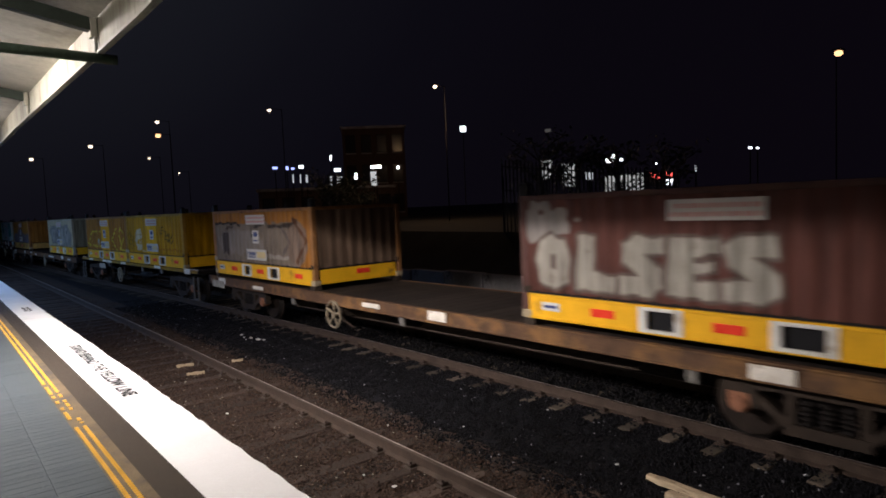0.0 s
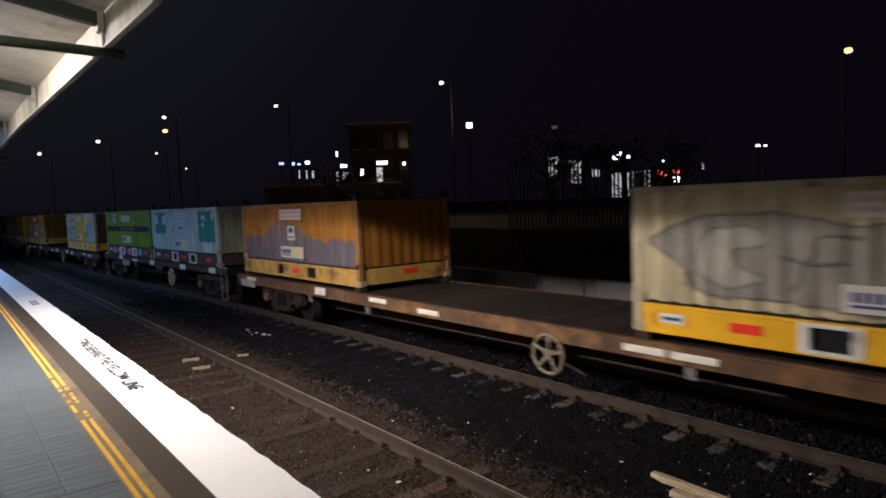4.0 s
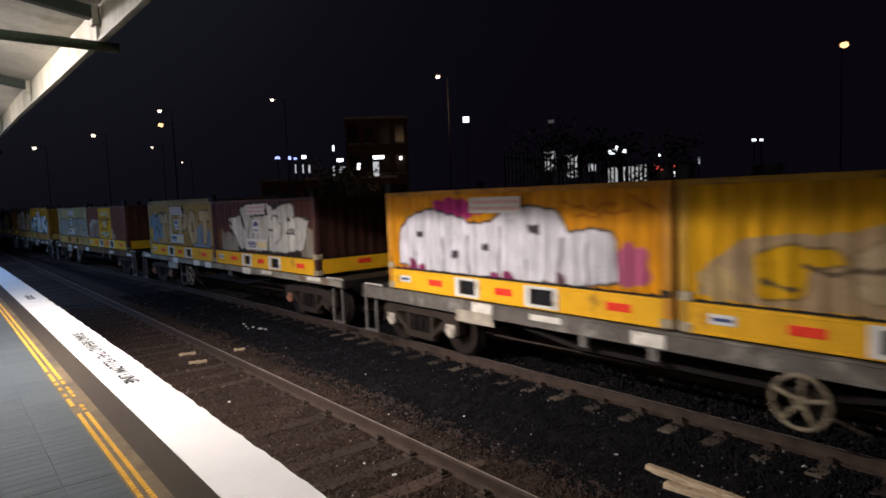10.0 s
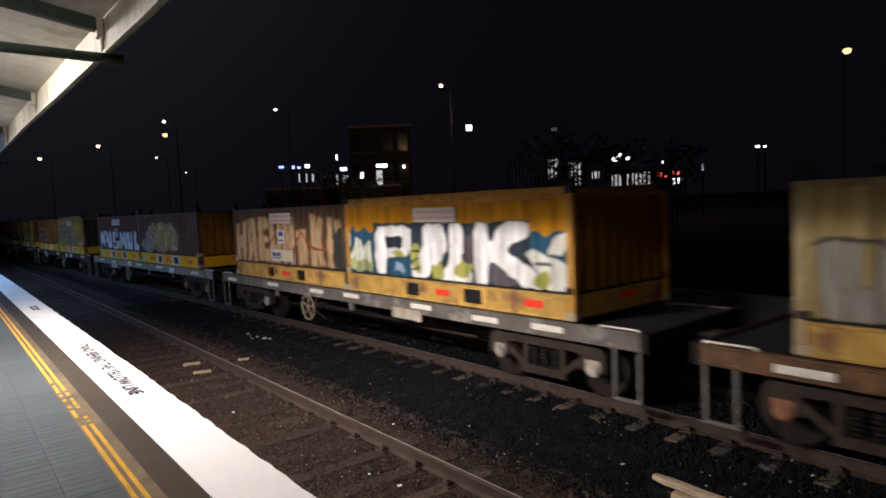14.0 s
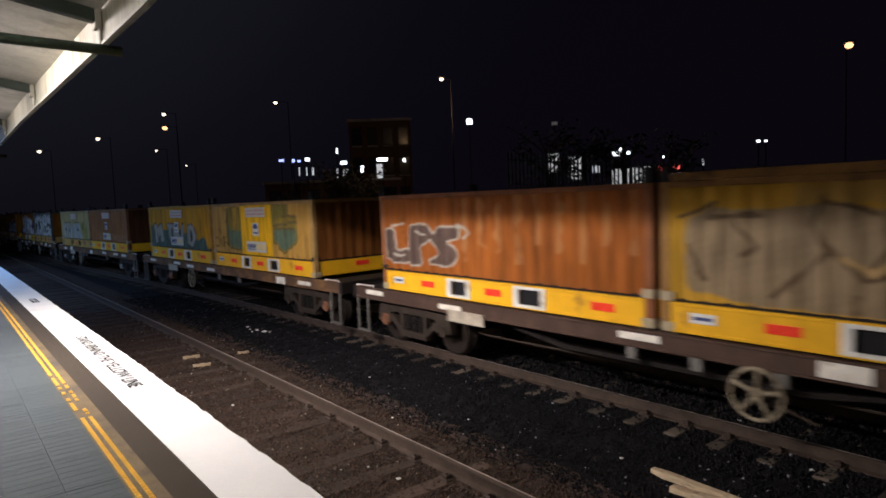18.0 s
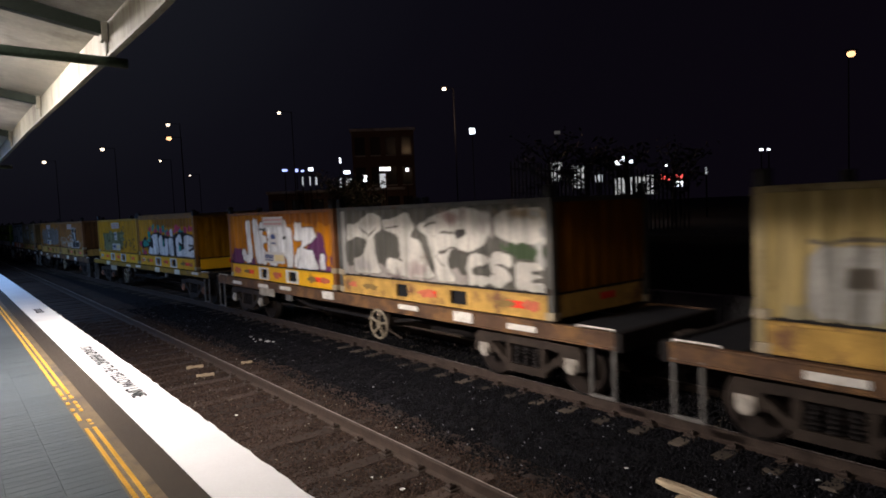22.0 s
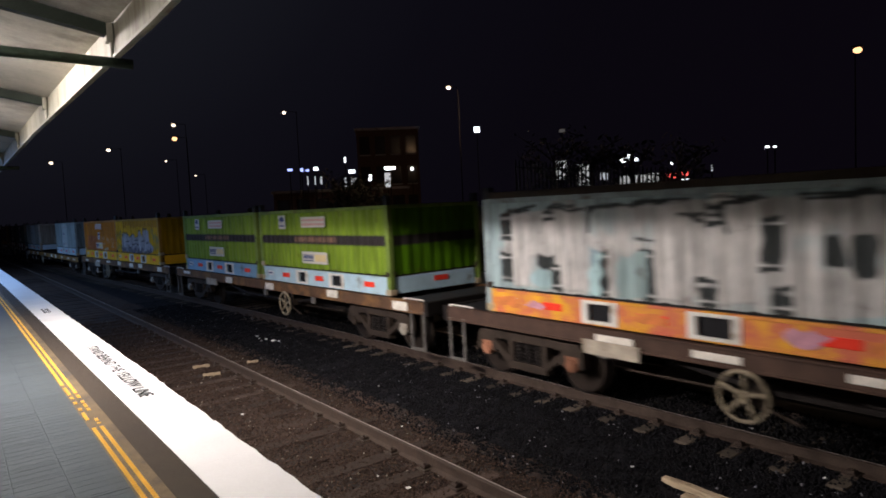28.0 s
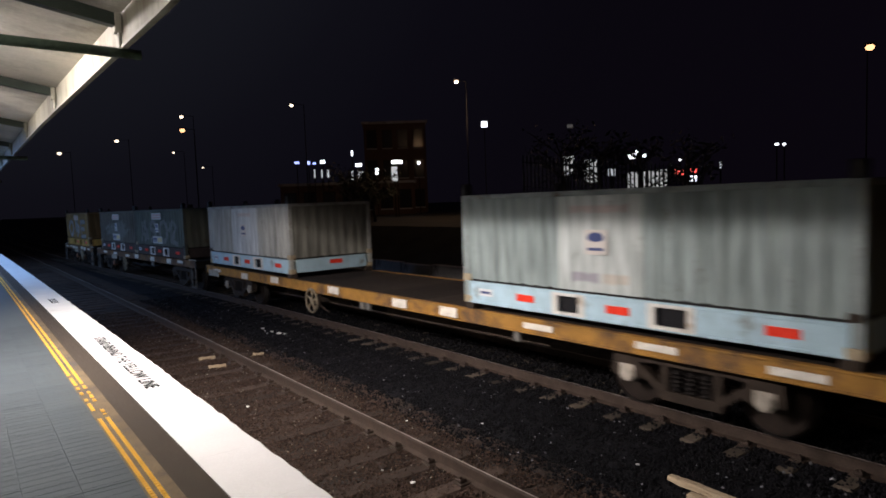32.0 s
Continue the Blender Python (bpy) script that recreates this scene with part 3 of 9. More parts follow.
    cu.body, cu.size, cu.offset = "STAND BEHIND THE YELLOW LINE", 0.182, 0.0045
    tmp = bpy.data.objects.new("warning", cu)
    me = bpy.data.meshes.new_from_object(tmp)
    bpy.data.objects.remove(tmp)
    sign = new("platform_warning")
    sign.matrix_basis = pose(1.335, 9.92, PLAT + 0.011, 0, 0, -90.4)
    tagged(sign, "black stencilled warning to stand behind the yellow line", "floor marking")
    xs = [v.co.x for v in me.vertices]
    low, wide = min(xs), max(xs) - min(xs)
    # letter by letter: faces that share a stretch of the line belong together
    spans = []
    for f in sorted(me.polygons, key=lambda f: min(me.vertices[i].co.x for i in f.vertices)):
        x0, x1 = min(me.vertices[i].co.x for i in f.vertices), max(me.vertices[i].co.x for i in f.vertices)
        if spans and x0 < spans[-1][0] - 1e-5:
            spans[-1][0] = max(spans[-1][0], x1)
            spans[-1][1].append(f)
        else:
            spans.append([x1, [f]])
    for _, letter in spans:
        s = Shape()
        for f in letter:
            s.add([((me.vertices[i].co.x - low) * 3.30 / wide, me.vertices[i].co.y, 0) for i in f.vertices], [tuple(range(len(f.vertices)))])
        part("letter", s.mesh("letter", MAT["black_paint"]), sign)
    s = Shape()
    for k in range(4):
        s.box(1.34, 1.46, 14.55 + k * 0.19, 14.68 + k * 0.19, PLAT + 0.006, PLAT + 0.009)
        s.box(1.37, 1.43, 14.585 + k * 0.19, 14.645 + k * 0.19, PLAT + 0.006, PLAT + 0.010, slot=1)
    b = bend_near(15)
    mark = new("platform_mark", s.mesh("platform_mark", MAT["black_paint"], MAT["coping"]))
    mark.location = (-b, 0, 0)
    tagged(mark, "worn black stencil marks on the white coping", "floor marking")


build_platform()


# ------------------------------------------------------------------ canopy and the station wall behind
def build_canopy():
    ys = stations(-13.5, 50, 0.09)

    def roof_z(x):
        return 4.615 + 0.19 * (1.29 - x)

    # corrugated sheeting: ribs run down the slope
    s = Shape()
    pts, faces = [], []
    for k, y in enumerate(ys):
        b = 0.02 * max(0, y - 5) if y < 12 else 0.14 + 0.006 * (y - 12)
        up = 0.0012 if k % 2 else -0.0012
        pts += [(1.335 - b, y, roof_z(1.335) + up), (-3.6, y, roof_z(-3.6) + up), (-3.6, y, roof_z(-3.6) + up + 0.02), (1.335 - b, y, roof_z(1.335) + up + 0.02)]
    for k in range(len(ys) - 1):
        for j in range(4):
            faces.append((k * 4 + j, k * 4 + (j + 1) % 4, (k + 1) * 4 + (j + 1) % 4, (k + 1) * 4 + j))
    s.add(pts, faces)
    tagged(new("ceiling", s.mesh("ceiling", MAT["canopy_sheet"])), "pale corrugated canopy sheeting over the platform", "canopy roof", kind="structure")

    def edge(y):
        return 0.02 * max(0, y - 5) if y < 12 else 0.14 + 0.006 * (y - 12)

    yy = stations(-13.5, 50, 0.5)
    fascia = strip([1.29, 1.318, 1.318, 1.29], [4.30, 4.30, 4.63, 4.63], yy, edge, True)
    board = tagged(new("fascia", fascia.mesh("fascia", MAT["canopy_fascia"])), "cream painted fascia board along the canopy edge", "fascia", kind="structure")
    lip = strip([1.262, 1.29, 1.29, 1.262], [4.30, 4.30, 4.325, 4.325], yy, edge, True)
    part("lip", lip.mesh("lip", MAT["canopy_white"]), board, label="pale lower lip of the fascia")

    def rafter(y, tie):
        b = edge(y)
        top = Shape()
        pts = []
        x0, x1 = -3.55, 1.255 - b
        for x, dz0, dz1 in ((x0, -0.17, -0.03), (x1, -0.14, -0.03)):
            for w in (-0.05, 0.05):
                pts += [(x, y + w, roof_z(x) + dz0), (x, y + w, roof_z(x) + dz1)]
        top.add(pts, [(0, 1, 3, 2), (4, 6, 7, 5), (0, 4, 5, 1), (2, 3, 7, 6), (0, 2, 6, 4), (1, 5, 7, 3)])
        r = tagged(new("rafter", top.mesh("rafter", MAT["canopy_green"])), "dark green steel canopy rafter", "rafter", "canopy rafters", "structure")
        bracket = Shape().box(x1 - 0.03, x1 + 0.03, y - 0.055, y + 0.055, roof_z(x1) - 0.19, roof_z(x1) - 0.02, 0.008).tube((x1 + 0.01, y - 0.03, roof_z(x1) - 0.32), (x1 + 0.01, y - 0.03, roof_z(x1) - 0.1), 0.018, 8)
        part("bracket", bracket.mesh("bracket", MAT["canopy_white"]), r, label="cream bracket with a down pipe")
        if tie:
            t = Shape().tube((-3.55, y - 0.02, 4.36), (1.40, y - 0.02, 4.262), 0.043, 14)
            part("tie_bar", t.mesh("tie_bar", MAT["tie_green"], smooth=True), r, label="round green tie bar poking past the fascia")

    for y, tie in ((-10.05, 0), (-5.95, 1), (-1.85, 0), (2.25, 0), (6.32, 1), (10.42, 0), (14.45, 0), (18.5, 1), (22.6, 0), (26.7, 0), (30.8, 1), (34.9, 0), (39.0, 0), (43.1, 1), (47.2, 0)):
        rafter(y, tie)
    wall = Shape().box(-3.85, -3.6, -14, 50.4, -0.4, 5.62)
    tagged(new("wall_station", wall.mesh("wall_station", MAT["station_wall"])), "plain rendered station wall behind the platform", "wall", kind="structure")
    tube_glow = glow("fluorescent_tube", (1.0, 0.92, 0.8), 9.0)
    for lamp_y, watts, kind in CANOPY_LAMPS:
        body = Shape().box(-0.09, 0.09, -0.68, 0.68, 0.035, 0.075, 0.01).box(-0.02, 0.02, -0.5, -0.46, 0.07, 5.04 - lamp_height(lamp_y)).box(-0.02, 0.02, 0.46, 0.5, 0.07, 5.04 - lamp_height(lamp_y))
        fit = kept(("batten", lamp_height(lamp_y)), lambda: body.mesh("light_fitting", MAT["canopy_white"]))
        ob = new("light_fitting", fit)
        ob.location = (lamp_x(lamp_y), lamp_y, lamp_height(lamp_y))
        tagged(ob, "white fluorescent batten hanging below the canopy", "light", "canopy lights")
        for dx in (-0.05, 0.05):
            part("tube", kept("tube", lambda: Shape().tube((0, -0.6, 0.02), (0, 0.6, 0.02), 0.014, 10).mesh("tube", tube_glow)), ob, (dx, 0, 0), "glowing fluorescent tube")


build_canopy()


# ------------------------------------------------------------------ spray paint on the containers
STROKES = {
    "A": [[(0, 0), (0.5, 1), (1, 0)], [(0.2, 0.38), (0.8, 0.38)]],
    "B": [[(0.1, 0), (0.1, 1), (0.7, 0.95), (0.85, 0.75), (0.65, 0.53), (0.1, 0.5)], [(0.65, 0.53), (0.95, 0.3), (0.7, 0.03), (0.1, 0)]],
    "C": [[(0.95, 0.85), (0.6, 1), (0.2, 0.85), (0.05, 0.5), (0.2, 0.12), (0.6, 0), (0.95, 0.15)]],
    "D": [[(0.1, 0), (0.1, 1), (0.6, 0.95), (0.95, 0.5), (0.6, 0.05), (0.1, 0)]],
    "E": [[(0.95, 1), (0.1, 1), (0.1, 0), (0.95, 0)], [(0.1, 0.5), (0.75, 0.5)]],
    "F": [[(0.95, 1), (0.1, 1), (0.1, 0)], [(0.1, 0.5), (0.75, 0.5)]],
    "H": [[(0.08, 0), (0.08, 1)], [(0.92, 0), (0.92, 1)], [(0.08, 0.5), (0.92, 0.5)]],
    "I": [[(0.5, 0), (0.5, 0.72)], [(0.5, 0.98), (0.5, 1.02)]],
    "J": [[(0.75, 1), (0.7, 0.2), (0.4, 0), (0.05, 0.2)], [(0.45, 1), (1, 1)]],
    "K": [[(0.08, 0), (0.08, 1)], [(0.95, 1), (0.1, 0.48), (1, 0)]],
    "L": [[(0.1, 1), (0.1, 0), (0.95, 0)]],
    "M": [[(0, 0), (0.1, 1), (0.5, 0.3), (0.9, 1), (1, 0)]],
    "N": [[(0.05, 0), (0.05, 1), (0.95, 0), (0.95, 1)]],
    "O": [[(0.5, 1), (0.15, 0.85), (0, 0.5), (0.15, 0.15), (0.5, 0), (0.85, 0.15), (1, 0.5), (0.85, 0.85), (0.5, 1)]],
    "P": [[(0.1, 0), (0.1, 1), (0.75, 0.95), (0.95, 0.72), (0.7, 0.48), (0.1, 0.45)]],
    "R": [[(0.1, 0), (0.1, 1), (0.75, 0.95), (0.9, 0.72), (0.65, 0.5), (0.1, 0.48)], [(0.5, 0.48), (0.95, 0)]],
    "S": [[(0.95, 0.85), (0.5, 1), (0.08, 0.8), (0.3, 0.55), (0.75, 0.45), (0.92, 0.2), (0.5, 0), (0.05, 0.12)]],
    "T": [[(0, 1), (1, 1)], [(0.5, 1), (0.5, 0)]],
    "U": [[(0.08, 1), (0.1, 0.25), (0.45, 0), (0.85, 0.2), (0.92, 1)]],
    "W": [[(0, 1), (0.2, 0), (0.5, 0.7), (0.8, 0), (1, 1)]],
    "X": [[(0, 0), (1, 1)], [(0, 1), (1, 0)]],
    "Z": [[(0.05, 1), (0.95, 1), (0.05, 0), (0.95, 0)]],
    "5": [[(0.95, 1), (0.2, 1), (0.15, 0.55), (0.65, 0.6), (0.95, 0.3), (0.6, 0), (0.05, 0.1)]],
    "~": [[(0, 0.2), (0.2, 0.9), (0.4, 0.1), (0.6, 0.8), (0.8, 0.2), (1, 0.7)]],
    "%": [[(0.1, 0.1), (0.2, 0.95), (0.6, 0.7), (0.3, 0.4), (0.9, 0.2), (0.7, 1)], [(0.5, 0), (0.95, 0.6)]],
    "$": [[(0, 0.6), (0.4, 1), (0.8, 0.7), (0.5, 0.3), (0.1, 0.1), (0.9, 0)], [(0.1, 0.9), (0.3, 0.2)]],
}
# fat block letters: an outer shape, then the holes in it
BLOCK = {}
BLOCK["A"] = [[(0, 0), (0.22, 1), (0.80, 1), (1, 0), (0.66, 0), (0.62, 0.2), (0.40, 0.2), (0.36, 0)], [(0.43, 0.45), (0.60, 0.45), (0.55, 0.70), (0.48, 0.70)]]
BLOCK["B"] = [[(0, 0), (0.05, 1), (0.75, 1), (0.95, 0.8), (0.85, 0.55), (1, 0.3), (0.85, 0.02)], [(0.4, 0.22), (0.62, 0.24), (0.6, 0.36), (0.4, 0.36)], [(0.4, 0.62), (0.58, 0.62), (0.56, 0.76), (0.4, 0.76)]]
BLOCK["C"] = [[(1, 0.92), (0.8, 1), (0.35, 1), (0.05, 0.75), (0, 0.3), (0.2, 0), (1, 0), (1, 0.3), (0.62, 0.34), (0.55, 0.5), (0.62, 0.64), (1, 0.60)]]
BLOCK["D"] = [[(0, 0), (0.02, 1), (0.6, 1), (0.95, 0.75), (1, 0.35), (0.75, 0.02)], [(0.42, 0.3), (0.58, 0.34), (0.58, 0.62), (0.42, 0.68)]]
BLOCK["E"] = [[(0, 0), (0.02, 1), (1, 0.94), (1, 0.74), (0.50, 0.67), (0.50, 0.57), (0.90, 0.54), (0.90, 0.42), (0.50, 0.40), (0.50, 0.30), (1, 0.27), (1, 0)]]
BLOCK["H"] = [[(0, 0), (0.04, 1), (0.40, 1), (0.42, 0.66), (0.60, 0.66), (0.62, 1), (1, 1), (0.96, 0), (0.60, 0), (0.58, 0.32), (0.40, 0.32), (0.38, 0)]]
BLOCK["I"] = [[(0.1, 0), (0.12, 0.68), (0.86, 0.74), (0.9, 0)]]
BLOCK["J"] = [[(0, 0.05), (0.04, 0.36), (0.34, 0.30), (0.40, 0.50), (0.30, 1), (0.98, 1), (0.92, 0.12), (0.75, 0)]]
BLOCK["K"] = [[(0, 0), (0.04, 1), (0.42, 1), (0.44, 0.66), (0.66, 1), (1, 0.95), (0.70, 0.52), (1, 0), (0.64, 0), (0.44, 0.36), (0.40, 0)]]
BLOCK["L"] = [[(0, 0), (0.05, 1), (0.48, 1), (0.46, 0.34), (1, 0.30), (1, 0)]]
BLOCK["M"] = [[(0, 0), (0.02, 1), (0.32, 1), (0.50, 0.60), (0.66, 1), (0.98, 1), (1, 0), (0.72, 0), (0.70, 0.45), (0.54, 0.16), (0.44, 0.16), (0.30, 0.45), (0.28, 0)]]
BLOCK["N"] = [[(0, 0), (0.04, 1), (0.36, 1), (0.64, 0.50), (0.64, 1), (1, 1), (0.96, 0), (0.66, 0), (0.36, 0.48), (0.36, 0)]]
BLOCK["O"] = [[(0.5, 1.02), (0.15, 0.9), (0, 0.5), (0.12, 0.1), (0.5, -0.02), (0.88, 0.1), (1, 0.5), (0.86, 0.9)], [(0.42, 0.36), (0.58, 0.36), (0.6, 0.62), (0.44, 0.66)]]
BLOCK["P"] = [[(0, 0), (0, 1), (0.8, 1), (1, 0.8), (0.95, 0.45), (0.45, 0.36), (0.45, 0)], [(0.40, 0.60), (0.66, 0.62), (0.66, 0.76), (0.40, 0.76)]]
BLOCK["R"] = [[(0, 0), (0.02, 1), (0.75, 1), (0.98, 0.78), (0.85, 0.5), (1, 0), (0.64, 0), (0.5, 0.36), (0.4, 0.36), (0.38, 0)], [(0.40, 0.60), (0.60, 0.60), (0.60, 0.76), (0.40, 0.76)]]
BLOCK["S"] = [[(0, 0), (0, 0.32), (0.5, 0.34), (0.1, 0.55), (0.05, 0.85), (0.3, 1), (0.98, 1), (1, 0.70), (0.55, 0.68), (0.95, 0.48), (1, 0.16), (0.75, 0)]]
BLOCK["T"] = [[(0, 0.68), (0, 1), (1, 1), (1, 0.68), (0.70, 0.66), (0.68, 0), (0.32, 0), (0.30, 0.66)]]
BLOCK["U"] = [[(0, 1), (0.40, 1), (0.42, 0.42), (0.54, 0.36), (0.62, 0.44), (0.62, 1), (1, 1), (0.96, 0.05), (0.8, 0), (0.15, 0), (0.02, 0.15)]]
BLOCK["Z"] = [[(0, 1), (1, 1), (0.96, 0.66), (0.5, 0.32), (1, 0.30), (1, 0), (0, 0), (0.04, 0.32), (0.48, 0.68), (0, 0.68)]]
BODY_LOW, BODY_HIGH = 0.40, 1.73      # the corrugated wall between base and top rail


def segment_distance(px, pz, a, b):
    ax, az, bx, bz = *a, *b
    dx, dz = bx - ax, bz - az
    q = dx * dx + dz * dz + 1e-9
    t = np.clip(((px - ax) * dx + (pz - az) * dz) / q, 0, 1)
    return np.hypot(px - ax - t * dx, pz - az - t * dz)


def blend(rgb, colour, cover):
    return rgb * (1 - cover[..., None]) + np.array(colour) * cover[..., None]


def cover_of(d, r, soft=0.02):
    return np.clip((r - d) / soft + 0.5, 0, 1)


def noise_field(px, pz, seed, size):
    """A smooth random field from a few waves, about -1 to 1."""
    rng = np.random.default_rng(seed)
    out = np.zeros_like(px)
    for _ in range(7):
        a, k, p = rng.uniform(0, 6.28), rng.uniform(0.6, 1.9) / size, rng.uniform(0, 6.28)
        out = out + np.sin((px * math.cos(a) + pz * math.sin(a)) * k * 6.28 + p)
    return out / 3.2


class Spray:
    """The painted face of one container: p runs along it in metres from its left end, z up from the body's lower edge."""

    def __init__(self, p, z, base, seed):
        self.p, self.z, self.seed = p, z, seed
        self.rgb = np.ones((*p.shape, 3)) * np.array(base)
        tone = 1 + 0.10 * noise_field(p, z, seed, 2.5) + 0.05 * noise_field(p * 4, z * 0.3, seed + 1, 0.9)
        self.rgb = self.rgb * tone[..., None]

    def rect(self, u0, u1, v0, v1, colour, ragged=0.0, seed=0):
        p, z = self.p, self.z
        h = BODY_HIGH - BODY_LOW
        d = np.maximum(np.maximum(u0 * LENGTH - p, p - u1 * LENGTH), np.maximum(v0 * h - z, z - v1 * h))
        if ragged:
            d = d + ragged * noise_field(p, z, self.seed + 31 + seed, 0.45)
        self.rgb = blend(self.rgb, colour, cover_of(d, 0.0))
        return self

    def blob(self, u, v, ru, rv, colour, ragged=0.12, seed=0, soft=0.03):
        h = BODY_HIGH - BODY_LOW
        d = np.hypot((self.p - u * LENGTH) / (ru * LENGTH), (self.z - v * h) / (rv * h)) - 1
        d = d * min(ru * LENGTH, rv * h) + ragged * noise_field(self.p, self.z, self.seed + 57 + seed, 0.4)
        self.rgb = blend(self.rgb, colour, cover_of(d, 0.0, soft))
        return self

    def letters(self, text, u0, u1, v0, v1, fill, outline=(0.02, 0.02, 0.02), r=0.085, edge=0.04, wob=0.05, seed=0, tops=None):
        """Fat spray-can letters with an outline; tops scales their height along the word."""
        h = BODY_HIGH - BODY_LOW
        rng = random.Random(self.seed * 7 + seed)
        n = len(text)
        w = (u1 - u0) * LENGTH / n
        bent = 0.18 * min(0.14, max(r + edge, 0.03))
        pw = self.p + bent * noise_field(self.p, self.z, self.seed + 5 + seed, 0.45)
        zw = self.z + bent * noise_field(self.p, self.z, self.seed + 6 + seed, 0.45)
        d = np.full(self.p.shape, 9.0)
        for k, ch in enumerate(text):
            if ch == " ":
                continue
            lean = rng.uniform(-0.06, 0.06)
            lift = rng.uniform(-wob, wob) * 0.6
            for line in STROKES[ch]:
                pts = []
                for x, y in line:
                    q = (k + 0.12 + 0.76 * x) / n
                    rise = (v1 - v0) * y * (float(np.interp(q, np.linspace(0, 1, len(tops)), tops)) if tops else 1.0)
                    pts.append((u0 * LENGTH + w * n * q + lean * y + rng.uniform(-wob, wob) * 0.5, (v0 + rise) * h + lift + rng.uniform(-wob, wob) * 0.4))
                for a, b in zip(pts, pts[1:]):
                    d = np.minimum(d, segment_distance(pw, zw, a, b))
        d = d + 0.10 * (r + 0.02) * noise_field(self.p, self.z, self.seed + 8 + seed, 0.28)
        if outline is not None:
            self.rgb = blend(self.rgb, outline, cover_of(d, r + edge))
        if fill is not None:
            cloud = 1 + 0.09 * noise_field(self.p, self.z, self.seed + 77 + seed, 0.5) + 0.05 * noise_field(self.p, self.z, self.seed + 78, 0.12)
            self.rgb = blend(self.rgb, np.array(fill) * cloud[..., None], cover_of(d, r))
        return self

    def path(self, points, colour, r=0.03):
        """One sprayed line through the points."""
        h = BODY_HIGH - BODY_LOW
        pw = self.p + 0.02 * noise_field(self.p, self.z, self.seed + 5, 0.5)
        zw = self.z + 0.02 * noise_field(self.p, self.z, self.seed + 6, 0.5)
        d = np.full(self.p.shape, 9.0)
        at = [(u * LENGTH, v * h) for u, v in points]
        for a, b in zip(at, at[1:]):
            d = np.minimum(d, segment_distance(pw, zw, a, b))
        self.rgb = blend(self.rgb, colour, cover_of(d, r * (1 + 0.25 * noise_field(self.p, self.z, self.seed + 9, 0.4)), 0.02))
        return self

    def signed(self, at, px, pz):
        """Distance to a closed shape, less than nothing inside it."""
        d = np.full(px.shape, 9.0)
        inside = np.zeros(px.shape, bool)
        for (ax, az), (bx, bz) in zip(at, at[1:] + at[:1]):
            d = np.minimum(d, segment_distance(px, pz, (ax, az), (bx, bz)))
            if az != bz:
                inside ^= ((az > pz) != (bz > pz)) & (px < (bx - ax) * (pz - az) / (bz - az) + ax)
        return np.where(inside, -d, d)

    def blocks(self, text, u0, u1, v0, v1, fill, outline=(0.022, 0.02, 0.02), edge=0.035, tops=None, wide=None, round_off=0.03, wob=0.04, seed=0):
        """Fat block letters side by side; wide gives each letter's share of the width."""
        h = BODY_HIGH - BODY_LOW
        rng = random.Random(self.seed * 3 + seed)
        wide = wide or [1] * len(text)
        pw = self.p + 0.016 * noise_field(self.p, self.z, self.seed + 5 + seed, 0.5)
        zw = self.z + 0.016 * noise_field(self.p, self.z, self.seed + 6 + seed, 0.5)
        d = np.full(self.p.shape, 9.0)
        start = 0.0
        for ch, w in zip(text, wide):
            a, b = start / sum(wide), (start + w) / sum(wide)
            start += w
            if ch == " ":
                continue
            one = None
            lean, lift = rng.uniform(-wob, wob), rng.uniform(-wob, wob)
            for line in BLOCK[ch]:
                at = []
                for x, y in line:
                    q = a + (b - a) * (0.05 + 0.90 * x)
                    rise = (v1 - v0) * y * (float(np.interp(q, np.linspace(0, 1, len(tops)), tops)) if tops else 1.0)
                    at.append(((u0 + (u1 - u0) * q) * LENGTH + lean * y + rng.uniform(-wob, wob) * 0.4, (v0 + rise) * h + lift * 0.5 + rng.uniform(-wob, wob) * 0.4))
                e = self.signed(at, pw, zw)
                one = e if one is None else np.maximum(one, -e)
            d = np.minimum(d, one)
        if outline is not None:
            self.rgb = blend(self.rgb, outline, cover_of(d, edge + round_off * 0.3))
        cloud = 1 + 0.06 * noise_field(self.p, self.z, self.seed + 77 + seed, 0.5) + 0.05 * noise_field(self.p, self.z, self.seed + 78, 0.12)
        self.rgb = blend(self.rgb, np.array(fill) * cloud[..., None], cover_of(d, -0.002))
        return self

    def poly(self, points, colour, outline=None, edge=0.02, ragged=0.0):
        """A filled shape with straight or ragged sides."""
        h = BODY_HIGH - BODY_LOW
        d = self.signed([(u * LENGTH, v * h) for u, v in points], self.p, self.z)
        if ragged:
            d = d + ragged * noise_field(self.p, self.z, self.seed + 41, 0.3)
        if outline is not None:
            self.rgb = blend(self.rgb, outline, cover_of(d, edge))
        cloud = 1 + 0.08 * noise_field(self.p, self.z, self.seed + 79, 0.6)
        self.rgb = blend(self.rgb, np.array(colour) * cloud[..., None], cover_of(d, 0.0))
        return self

    def shapes(self, outlines, fill, outline=(0.022, 0.02, 0.02), edge=0.03, holes=(), seed=0, shift=0.0, squeeze=1.0):
        """Free letters: closed outlines with cut corners and a sprayed rim; holes show the rim's colour."""
        h = BODY_HIGH - BODY_LOW

        def curve(points):
            at = [((shift + squeeze * u) * LENGTH, v * h) for u, v in points]
            out = []
            for (ax, az), (bx, bz) in zip(at, at[1:] + at[:1]):
                out += [(ax * 0.86 + bx * 0.14, az * 0.86 + bz * 0.14), (ax * 0.14 + bx * 0.86, az * 0.14 + bz * 0.86)]
            return out

